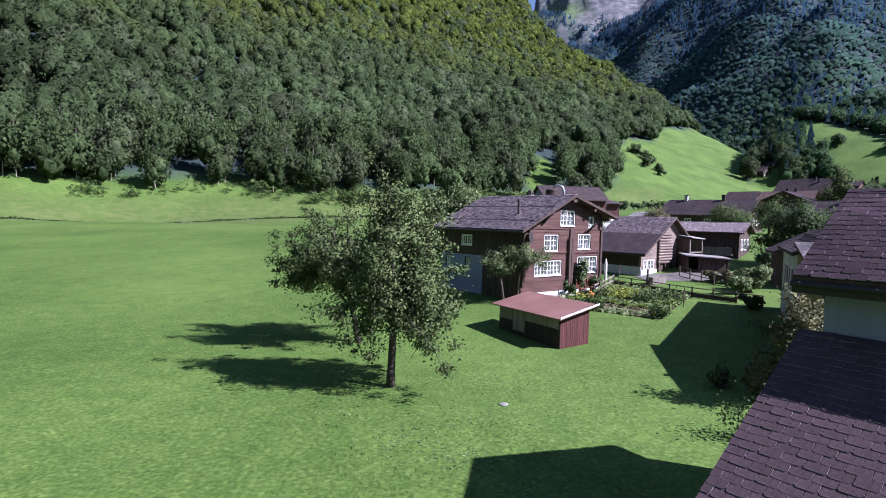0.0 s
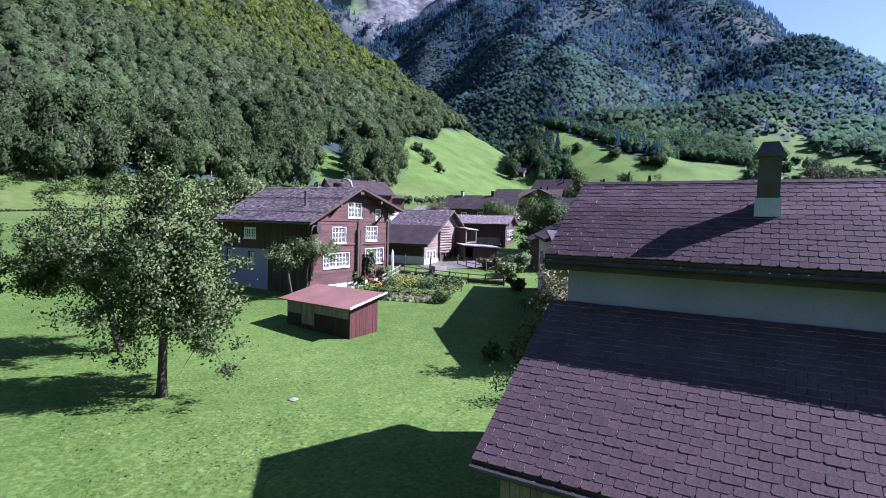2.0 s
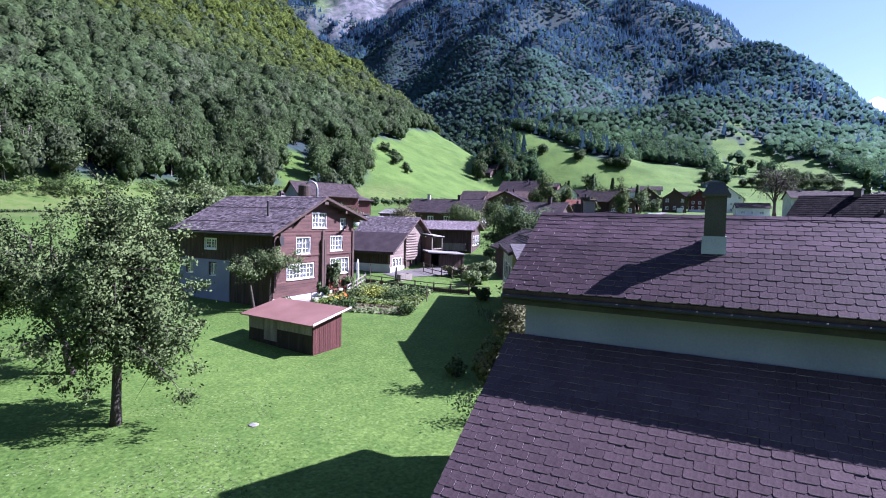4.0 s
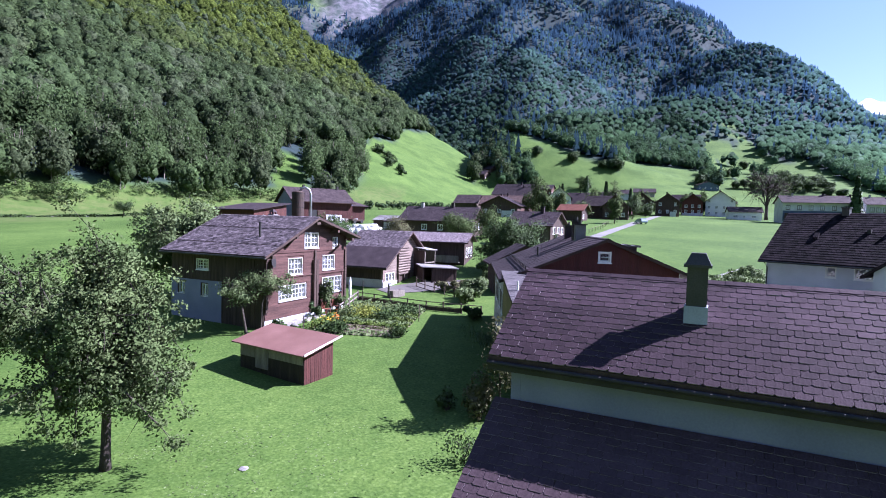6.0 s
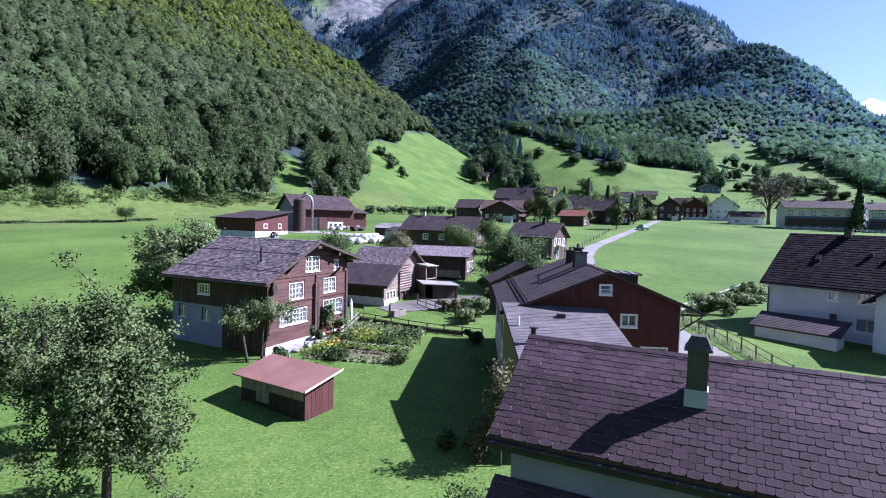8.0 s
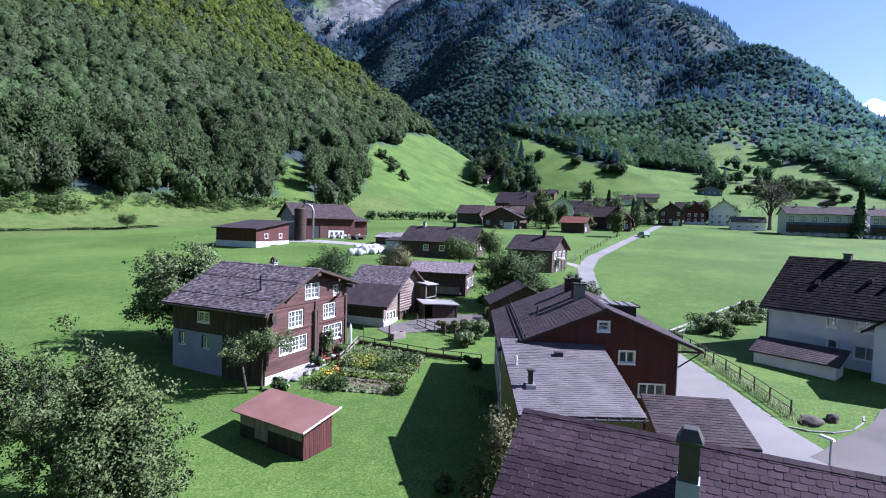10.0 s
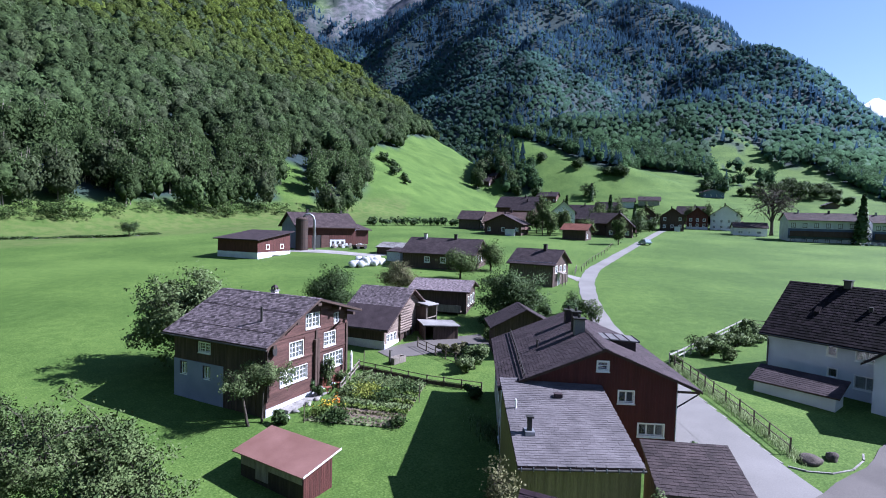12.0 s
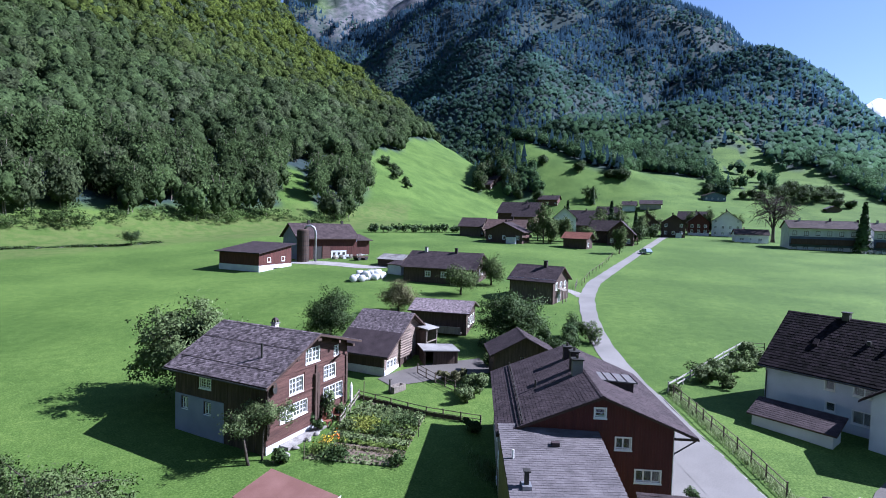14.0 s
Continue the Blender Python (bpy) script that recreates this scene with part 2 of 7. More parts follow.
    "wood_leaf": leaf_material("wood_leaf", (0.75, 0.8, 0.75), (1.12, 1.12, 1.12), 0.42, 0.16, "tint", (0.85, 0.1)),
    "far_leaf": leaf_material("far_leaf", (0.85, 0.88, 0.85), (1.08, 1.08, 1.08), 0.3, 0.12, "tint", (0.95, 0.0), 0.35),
}


def glass_material():
    m = bpy.data.materials.new("glass")
    m.use_nodes = True
    b = m.node_tree.nodes["Principled BSDF"]
    b.inputs["Base Color"].default_value = (0.75, 0.8, 0.82, 1)
    b.inputs["Roughness"].default_value, b.inputs["IOR"].default_value = 0.04, 1.5
    b.inputs["Transmission Weight"].default_value = 0.9
    return m


MAT["glass"] = glass_material()
MAT["curtain"] = material("curtain", (0.5, 0.48, 0.45), (0.68, 0.66, 0.62), 3, 0.9, 0.2, 8, (6, 6, 0.5), vary=0.2)

# ---- builders ----
class MB:
    """Collects vertices and faces of one mesh."""

    def __init__(self):
        self.v, self.f = [], []

    def add(self, verts, faces, m=None):
        k = len(self.v)
        self.v += [tuple(m @ Vector(p)) for p in verts] if m is not None else [tuple(p) for p in verts]
        self.f += [tuple(i + k for i in f) for f in faces]
        return self

    def hexa(self, p, m=None):
        """Eight corners: four below, four above, both counter-clockwise from above."""
        return self.add(p, [(3, 2, 1, 0), (4, 5, 6, 7), (0, 1, 5, 4), (1, 2, 6, 5), (2, 3, 7, 6), (3, 0, 4, 7)], m)

    def box(self, x0, x1, y0, y1, z0, z1, m=None):
        return self.hexa([(x0, y0, z0), (x1, y0, z0), (x1, y1, z0), (x0, y1, z0), (x0, y0, z1), (x1, y0, z1), (x1, y1, z1), (x0, y1, z1)], m)

    def tube(self, pts, radii, sides=8, caps=True):
        pts = [Vector(p) for p in pts]
        rings = []
        for i, p in enumerate(pts):
            d = (pts[min(i + 1, len(pts) - 1)] - pts[max(i - 1, 0)]).normalized()
            a = d.cross(Vector((0, 0, 1)) if abs(d.z) < 0.9 else Vector((1, 0, 0))).normalized()
            b = d.cross(a)
            rings.append([p + (a * math.cos(2 * math.pi * s / sides) + b * math.sin(2 * math.pi * s / sides)) * radii[i] for s in range(sides)])
        k = len(self.v)
        self.v += [tuple(q) for r in rings for q in r]
        for i in range(len(pts) - 1):
            for s in range(sides):
                t = (s + 1) % sides
                self.f.append((k + i * sides + t, k + i * sides + s, k + (i + 1) * sides + s, k + (i + 1) * sides + t))
        if caps:
            self.f.append(tuple(k + s for s in range(sides)))
            self.f.append(tuple(k + (len(pts) - 1) * sides + s for s in reversed(range(sides))))
        return self

    def rod(self, a, b, r, sides=6):
        return self.tube([a, b], [r, r], sides)

    def mesh(self, name, mat=None, smooth=False):
        me = bpy.data.meshes.new(name)
        me.from_pydata(self.v, [], self.f)
        if name in ("wall", "plaster_base"):
            bm = bmesh.new()
            bm.from_mesh(me)
            bmesh.ops.remove_doubles(bm, verts=bm.verts, dist=1e-4)
            bm.to_mesh(me)
            bm.free()
        if mat:
            me.materials.append(MAT[mat])
        if smooth:
            me.shade_smooth()
        me.update()
        return me


def quads_mesh(name, verts, mat, tint=None, tris=None, normals=None):
    """A mesh of loose quads from an array of n x 4 x 3, and triangles of m x 3 x 3 after them; normals: one a corner, for rounded foliage."""
    verts = np.asarray(verts, np.float32).reshape(-1, 4, 3)
    tris = np.zeros((0, 3, 3), np.float32) if tris is None else np.asarray(tris, np.float32).reshape(-1, 3, 3)
    n, m = len(verts), len(tris)
    me = bpy.data.meshes.new(name)
    me.vertices.add(4 * n + 3 * m)
    me.vertices.foreach_set("co", np.concatenate([verts.ravel(), tris.ravel()]))
    me.loops.add(4 * n + 3 * m)
    me.loops.foreach_set("vertex_index", np.arange(4 * n + 3 * m, dtype=np.int32))
    me.polygons.add(n + m)
    me.polygons.foreach_set("loop_start", np.concatenate([np.arange(n, dtype=np.int32) * 4, 4 * n + np.arange(m, dtype=np.int32) * 3]))
    if tint is not None:
        at = me.color_attributes.new("tint", "FLOAT_COLOR", "POINT")
        at.data.foreach_set("color", np.asarray(tint, np.float32).ravel())
    me.materials.append(MAT[mat])
    me.update(calc_edges=True)
    if normals is not None:
        me.normals_split_custom_set_from_vertices(np.asarray(normals, np.float32).reshape(-1, 3))
    return me


def thing(name, label, category, m=None, group="", kind=""):
    ob = new(name)
    ob.empty_display_size = 0.3
    ob.matrix_world = m if m is not None else Matrix.Identity(4)
    return tagged(ob, label, category, group, kind)


def part(name, mb, mat, parent, label="", m=None, smooth=False, kind=""):
    ob = new(name, mb.mesh(name, mat, smooth) if isinstance(mb, MB) else mb)
    ob.parent = parent
    if m is not None:
        ob.matrix_basis = m
    if label or kind:
        tagged(ob, label, kind=kind)
    return ob


def single(name, mb, mat, label, category, m=None, group="", kind="", smooth=False):
    ob = new(name, mb.mesh(name, mat, smooth) if isinstance(mb, MB) else mb)
    if m is not None:
        ob.matrix_world = m
    return tagged(ob, label, category, group, kind)


# ---- land ----
AX, AY = 0.438, 0.899                 # the valley's way, roughly the view's
FS = [-400, 0, 20, 30, 38, 46, 56, 77, 103, 157, 220, 300, 9000]
HS = [0, 0, 0.05, 0.5, 1.2, 1.5, 2.3, 4.6, 5.9, 9.4, 13, 18, 18]


def smooth(a, b, x):
    t = np.clip((np.asarray(x, float) - a) / (b - a), 0, 1)
    return t * t * (3 - 2 * t)


def lattice(i, j, seed):
    h = np.sin(i * 127.1 + j * 311.7 + seed * 74.7) * 43758.5453
    return h - np.floor(h)


def value_noise(x, y, seed=0):
    x, y = np.asarray(x, float), np.asarray(y, float)
    i, j = np.floor(x), np.floor(y)
    u, v = x - i, y - j
    u, v = u * u * (3 - 2 * u), v * v * (3 - 2 * v)
    a, b = lattice(i, j, seed), lattice(i + 1, j, seed)
    c, d = lattice(i, j + 1, seed), lattice(i + 1, j + 1, seed)
    return (a * (1 - u) + b * u) * (1 - v) + (c * (1 - u) + d * u) * v - 0.5


def fbm(x, y, seed=0, octaves=4):
    return sum(value_noise(x * 2 ** k, y * 2 ** k, seed + k) / 2 ** k for k in range(octaves))


def soft_min(a, b, k):
    h = np.clip(0.5 + 0.5 * (b - a) / k, 0, 1)
    return b * (1 - h) + a * h - k * h * (1 - h)


def slope_a(x, y):
    """Height of the wooded slope north of the meadow, over the valley floor, and the way into it."""
    d = (x + 34) * -0.49 + (y - 178) * 0.87 + 10 * fbm(x / 90, y / 90, 3)
    p = np.where(d > 0, np.sqrt(d * d + 60) - 7.7, 0)
    up = 0.44 * p + 0.0003 * p * p
    far = np.maximum(-1.6 * x + 0.087 * y + 460 + 60 * fbm(x / 120, y / 120, 8, 3), 0)
    return np.maximum(soft_min(up, far, 26), 0), d


def slope_c(x, y):
    """Height of the high mountain across the valley's end."""
    f, r = AX * x + AY * y, AY * x - AX * y
    d = f - 320 - 0.85 * np.maximum(0, 150 - r) + 60 * fbm(x / 260, y / 260, 11, 3)
    p = np.maximum(d, 0)
    up = 0.24 * np.minimum(p, 220) + 0.40 * np.clip(p - 220, 0, 613) + 0.62 * np.maximum(p - 833, 0)
    q = (r - 0.85 * f) / 80 + 2.4 * fbm(x / 330, y / 330, 21, 4)
    rib = np.abs(np.sin(q * 0.5)) * 2 - 1.2 + 0.3 * np.sin(q * 1.7 + 1)
    up = up + smooth(230, 700, p) * (36 * rib + 90 * fbm(x / 420, y / 420, 31, 5) + 24 * fbm(x / 90, y / 90, 33, 3))
    side = 0.6 * f - r + 374 + 60 * fbm(x / 200, y / 200, 41, 4)
    back = 0.85 * np.maximum(f - 1500 + 260 * fbm(x / 700, y / 700, 45, 5), 0)
    back = np.minimum(back, np.maximum(9.0 * (r + 0.35 * f), 0)) + 260 * smooth(1500, 2400, f) * fbm(x / 330, y / 330, 47, 6)
    up = np.maximum(up, np.where(f < 3600, back, 0))
    return np.maximum(soft_min(up, np.maximum(side, 0), 40), 0), d


def knoll(x, y):
    """Grassy shoulder before the mountain's foot."""
    f, r = AX * x + AY * y, AY * x - AX * y
    f = f + 14 * fbm(x / 60, y / 60, 15, 2)
    crest = soft_min(88 - 0.36 * (r - 55), 1.3 * (r - 2), 16)
    return np.maximum(soft_min(0.62 * (f - 395), crest, 16), 0) * (1 - smooth(600, 700, f))


def slope_block(x, y):
    """Height of an unseen wooded slope on the near side, added to block low sky light."""
    f = AX * x + AY * y
    p = np.maximum(-f - 70 + 30 * fbm(x / 120, y / 120, 37, 3), 0)
    return 0.62 * np.minimum(p, 1100)


def land(x, y):
    x, y = np.asarray(x, float), np.asarray(y, float)
    f, r = AX * x + AY * y, AY * x - AX * y
    z = sum(np.interp(f + d, FS, HS) for d in (-6, -3, 0, 3, 6)) / 5
    z = z + smooth(4, 17, r) * (1 - smooth(36, 60, f)) - (2.2 * smooth(-20, -110, r) + 2.2 * smooth(-118, -168, r)) * smooth(60, 110, f)
    z = z + 0.10 * fbm(x / 9, y / 9, 5, 3) * smooth(6, 20, np.hypot(x, y))
    a, _ = slope_a(x, y)
    c, _ = slope_c(x, y)
    snow = 800 * np.exp(-(((f - 3250) / 500) ** 2 + ((r - 2680) / 700) ** 2))
    return z + np.maximum(np.maximum(np.maximum(a, c), np.maximum(knoll(x, y), slope_block(x, y))), snow * (1 + 0.25 * fbm(x / 420, y / 420, 61, 6)))


def ground_z(x, y):
    return float(land(x, y))


def rest(x, y, ang=0.0, dz=0.0):
    """A pose on the ground."""
    return pose(x, y, ground_z(x, y) + dz, 0, 0, ang)


def wood_edge(x, y):
    """How far up the slope the wood begins: further back along the open meadow."""
    return 15 - 5 * smooth(60, 110, (x + 34) * 0.87 + (y - 178) * 0.49) + 15 * smooth(-112, -165, AY * x - AX * y)


def wooded(x, y):
    """How much of the ground is under trees, 0 to 1."""
    a, da = slope_a(x, y)
    c, dc = slope_c(x, y)
    c = np.maximum(c, knoll(x, y))
    f, r = AX * x + AY * y, AY * x - AX * y
    along = (x + 34) * 0.87 + (y - 178) * 0.49
    wob = 16 * fbm(x / 40, y / 40, 51)
    meadow = smooth(-6, 6, along - 120 - 1.02 * da + wob) * (1 - smooth(-5, 5, da - 108 - 0.4 * (along - 230) + wob))
    t = np.clip(((x - 45) * 8 + (y - 232) * 66) / (64 + 4356), 0, 1)               # a bay of grass beside it
    meadow = np.maximum(meadow, 1 - smooth(9 - 5 * t, 12 - 5 * t, np.hypot(x - 45 - 8 * t, y - 232 - 66 * t) + 4 * fbm(x / 9, y / 9, 54, 2)))
    on_a = np.maximum(smooth(-3, 3, da - wood_edge(x, y) + 12 * fbm(x / 26, y / 26, 57, 2)) * (1 - meadow) * (a > 0.01), 0)
    u = r / np.maximum(f, 1.0) + 0.014 * fbm(x / 28, y / 28, 69, 3)
    edge = np.interp(u, (0.1, 0.15, 0.194, 0.236, 0.278, 0.334, 0.345, 0.351, 0.424, 0.485, 0.492, 0.524, 0.556, 0.6, 0.61, 0.672, 0.704, 0.757, 0.807, 0.95),
                     (560, 512, 496, 477, 468, 452, 520, 534, 516, 498, 690, 714, 657, 585, 556, 557, 524, 465, 403, 360))
    edge = edge + 14 * fbm(x / 34, y / 34, 55, 3)
    on_c = smooth(edge, edge + 6, f)
    on_c = np.maximum(on_c, smooth(432, 440, f + 10 * fbm(x / 25, y / 25, 65, 3)) * (1 - smooth(0, 5, r - 52 - np.maximum(520 - f, 0) * 0.28 + 6 * fbm(x / 20, y / 20, 67, 3))))
    lone = (np.abs(u - 0.555) < 0.07) & (f > 440) & (f < 700)
    on_c = np.maximum(on_c, lone * smooth(0.16, 0.2, fbm(x / 22, y / 22, 68, 3)) * 0.8)
    houses = smooth(10, 16, np.hypot(x - 228, y - 383))
    high = 1 - smooth(800, 1000, c + 300 * fbm(x / 300, y / 300, 59, 3))
    return np.where(a > c, on_a, on_c * high * houses)


def build_ground():
    ring = [0.5 * 1.029 ** i for i in range(321)]
    mid = math.degrees(math.atan2(AX, AY))
    bearings = [mid + b for b in np.arange(-60, 60.01, 0.3)] + [mid + b for b in np.arange(64, 300, 4.0)]
    rr, bb = np.meshgrid(np.array(ring), np.radians(bearings), indexing="ij")
    x, y = rr * np.sin(bb), rr * np.cos(bb)
    z = land(x, y)
    nr, nb = x.shape
    co = np.stack([x, y, z], -1).reshape(-1, 3)
    co = np.concatenate([co, [[0, 0, ground_z(0, 0)]]])
    i, j = np.meshgrid(np.arange(nr - 1), np.arange(nb), indexing="ij")
    k = (j + 1) % nb
    faces = np.stack([i * nb + j, (i + 1) * nb + j, (i + 1) * nb + k, i * nb + k], -1).reshape(-1, 4)[:, ::-1]
    me = bpy.data.meshes.new("ground")
    cap = [(len(co) - 1, q, (q + 1) % nb)[::-1] for q in range(nb)]
    me.from_pydata(co.tolist(), [], faces.tolist() + cap)
    w = np.maximum(wooded(co[:, 0], co[:, 1]), smooth(4, 20, slope_block(co[:, 0], co[:, 1])))
    c, dc = slope_c(co[:, 0], co[:, 1])
    rock = smooth(780, 1000, c + 340 * fbm(co[:, 0] / 260, co[:, 1] / 260, 71, 3))
    f, r = AX * co[:, 0] + AY * co[:, 1], AY * co[:, 0] - AX * co[:, 1]
    snow = smooth(2300, 2700, f) * smooth(1700, 1900, r)
    da = slope_a(co[:, 0], co[:, 1])[1]
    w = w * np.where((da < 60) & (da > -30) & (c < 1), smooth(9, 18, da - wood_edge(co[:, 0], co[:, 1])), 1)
    rough = 0.55 * smooth(-26, -18, da) * (1 - smooth(14, 34, da)) * (f > 70) * (r < -20)
    at = me.color_attributes.new("cover", "FLOAT_COLOR", "POINT")
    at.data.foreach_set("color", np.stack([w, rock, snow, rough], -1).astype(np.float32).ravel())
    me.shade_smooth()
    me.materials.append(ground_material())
    return tagged(new("ground", me), "green mown meadow rising into wooded mountain slopes", "ground", kind="structure")


def ground_material():
    m = bpy.data.materials.new("ground")
    m.use_nodes = True
    nt = m.node_tree
    n, link = nt.nodes, nt.links.new
    b = n["Principled BSDF"]
    b.inputs["Roughness"].default_value, b.inputs["Specular IOR Level"].default_value = 0.9, 0.15
    tc = n.new("ShaderNodeTexCoord")

    def noise_of(scale, detail=5):
        t = n.new("ShaderNodeTexNoise")
        t.inputs["Scale"].default_value, t.inputs["Detail"].default_value = scale, detail
        link(tc.outputs["Object"], t.inputs[0])
        return t.outputs[0]

    def ramp_of(fac, lo, hi, c1, c2):
        t = n.new("ShaderNodeValToRGB")
        t.color_ramp.elements[0].position, t.color_ramp.elements[1].position = lo, hi
        t.color_ramp.elements[0].color, t.color_ramp.elements[1].color = (*c1, 1), (*c2, 1)
        link(fac, t.inputs[0])
        return t.outputs[0]

    def mix_of(fac, a, c, mode="MIX"):
        t = n.new("ShaderNodeMix")
        t.data_type, t.blend_type = "RGBA", mode
        if isinstance(fac, float):
            t.inputs[0].default_value = fac
        else:
            link(fac, t.inputs[0])
        link(a, t.inputs[6]), link(c, t.inputs[7])
        return t.outputs[2]

    broad = ramp_of(noise_of(0.06, 4), 0.36, 0.66, (0.0555, 0.104, 0.0205), (0.088, 0.149, 0.032))
    mid = ramp_of(noise_of(0.9, 6), 0.35, 0.7, (0.84, 0.87, 0.8), (1.14, 1.08, 1.06))
    tiny = ramp_of(noise_of(9.0, 8), 0.3, 0.72, (0.6, 0.67, 0.58), (1.34, 1.28, 1.28))
    clover = ramp_of(noise_of(6.5, 9), 0.5, 0.62, (0.94, 0.95, 0.92), (1.28, 1.2, 1.4))
    grass = mix_of(1.0, mix_of(1.0, mix_of(1.0, broad, mid, "MULTIPLY"), tiny, "MULTIPLY"), clover, "MULTIPLY")
    cover = n.new("ShaderNodeVertexColor")
    cover.layer_name = "cover"
    sep = n.new("ShaderNodeSeparateColor")
    link(cover.outputs[0], sep.inputs[0])
    verge = ramp_of(noise_of(0.35, 5), 0.4, 0.6, (0.06, 0.095, 0.022), (0.11, 0.123, 0.043))
    col = mix_of(cover.outputs["Alpha"], grass, verge)
    # under the woods: dark for shade between trees, blue for haze, in colour
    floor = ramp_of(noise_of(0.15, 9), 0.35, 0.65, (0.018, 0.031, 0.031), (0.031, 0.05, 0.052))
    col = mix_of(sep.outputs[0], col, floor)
    rock = ramp_of(noise_of(0.03, 10), 0.4, 0.66, (0.06, 0.075, 0.075), (0.18, 0.17, 0.19))
    col = mix_of(sep.outputs[1], col, rock)
    snow = ramp_of(noise_of(0.004, 7), 0.45, 0.55, (0.25, 0.25, 0.27), (0.85, 0.86, 0.88))
    col = mix_of(sep.outputs[2], col, snow)
    link(col, b.inputs["Base Color"])
    bp = n.new("ShaderNodeBump")
    bp.inputs["Strength"].default_value, bp.inputs["Distance"].default_value = 0.45, 0.06
    link(noise_of(7.0, 6), bp.inputs["Height"]), link(bp.outputs[0], b.inputs["Normal"])
    return m


ground = build_ground()


def ribbon(name, mat, line, width, lift, label, category, step=1.5):
    """A way laid on the ground along a line of (x, y), each with its own width."""
    pts, ws = [], []
    for (a, b), wa, wb in zip(zip(line, line[1:]), width, width[1:]):
        n = max(1, int(math.dist(a, b) / step))
        for q in range(n):
            pts.append(Vector(a).lerp(Vector(b), q / n)), ws.append(wa + (wb - wa) * q / n)
    pts.append(Vector(line[-1])), ws.append(width[-1])
    for _ in range(3):
        pts = [pts[0]] + [(p + q * 2 + s) / 4 for p, q, s in zip(pts, pts[1:], pts[2:])] + [pts[-1]]
    mb, across = MB(), 4
    for i, p in enumerate(pts):
        d = (pts[min(i + 1, len(pts) - 1)] - pts[max(i - 1, 0)]).normalized()
        side = Vector((d.y, -d.x))
        for s in range(across + 1):
            wob = 0.06 * math.sin(i * 1.7 + s) if s in (0, across) else 0
            q = p + side * ((s / across - 0.5) * ws[i] + wob)
            mb.v.append((q.x, q.y, ground_z(q.x, q.y) + lift))
    for i in range(len(pts) - 1):
        for s in range(across):
            k = i * (across + 1) + s
            mb.f.append((k, k + 1, k + across + 2, k + across + 1)[::-1])
    return single(name, mb, mat, label, category, kind="structure", smooth=True)

# ---- woods ----
RNG = np.random.default_rng(7)


def unit(v):
    return v / np.maximum(np.linalg.norm(v, axis=-1, keepdims=True), 1e-9)


def cards(centres, normals, size, rng, aspect=0.75):
    """Loose leaves or leafy sprays: quads round centres, turned about their normals."""
    n = len(centres)
    a = unit(np.cross(normals, rng.normal(size=(n, 3))))
    b = np.cross(normals, a)
    s = size * rng.uniform(0.6, 1.35, (n, 1))
    a, b = a * s, b * s * aspect
    return np.stack([centres - a, centres - b * 0.9, centres + a, centres + b], 1)


def broad_crown(n, size, rng, h=1.0, low=0.12, lumps=9):
    """Sprays of a broadleaf crown of height h about 1, wide 0.7, standing on z = 0."""
    u = rng.uniform(0, 1, lumps)
    lz = h * (low + 0.16 + (0.72 - low) * u)
    rad = 0.27 * np.sqrt(np.clip(1 - ((lz / h - 0.5) / 0.55) ** 2, 0.05, 1))
    ang = rng.uniform(0, 2 * np.pi, lumps)
    c = np.stack([rad * np.cos(ang), rad * np.sin(ang), lz], 1)
    c[0] = (0, 0, h * 0.8)
    r = rng.uniform(0.13, 0.22, lumps)
    k = rng.integers(0, lumps, n)
    d = unit(rng.normal(size=(n, 3)) + (0, 0, 0.25))
    p = c[k] + d * (r[k] * rng.uniform(0.6, 1.05, n))[:, None]
    whole = unit(p - (0, 0, 0.42 * h))
    q = cards(p, unit(d + 0.25 * rng.normal(size=(n, 3))), size, rng)
    return outward(q, d), np.repeat(unit(0.8 * d + 0.6 * whole + 0.15 * rng.normal(size=(n, 3)))[:, None], 4, 1)


def outward(q, d):
    """Turns each quad so that its face looks along d."""
    nrm = np.cross(q[:, 1] - q[:, 0], q[:, 2] - q[:, 0])
    back = (nrm * d).sum(1) < 0
    q[back] = q[back][:, ::-1]
    return q


def fir_crown(n, size, rng):
    """Hanging sprays of a fir of height 1."""
    t = rng.uniform(0, 1, n) ** 0.75
    t = np.round(t * 14) / 14 + rng.normal(0, 0.012, n)
    a = rng.uniform(0, 2 * np.pi, n)
    rr = 0.17 * (1.02 - t) * rng.uniform(0.35, 1.1, n)
    p = np.stack([rr * np.cos(a), rr * np.sin(a), 0.05 + 0.95 * t - 0.25 * rr], 1)
    d = np.stack([np.cos(a), np.sin(a), 0.75 + 0 * a], 1)
    return cards(p, unit(d + 0.35 * rng.normal(size=(n, 3))), size, rng)


def lump_tree(rng, fir, clumps=4):
    """A far tree of few faces: triangles of m x 3 x 3 and their normals."""
    out, nrm = [], []
    if fir:
        for z0, z1, r in ((0.04, 0.5, 0.17), (0.28, 0.75, 0.135), (0.52, 1.0, 0.09)):
            q = [np.array([r * rng.uniform(0.75, 1.2) * math.cos(a), r * rng.uniform(0.75, 1.2) * math.sin(a), z0 + rng.uniform(-0.05, 0.05)]) for a in np.arange(6) * 1.047]
            for i in range(6):
                t = [q[i], q[(i + 1) % 6], np.array([0, 0, z1])]
                out.append(t)
                nrm.append([unit(v * (1, 1, 0) + (0, 0, 0.09)) for v in t[:2]] + [unit(t[0] + t[1] + (0, 0, 0.3))])
    else:
        for k in range(clumps):
            a0 = k * 2.4 + rng.uniform(-0.5, 0.5)
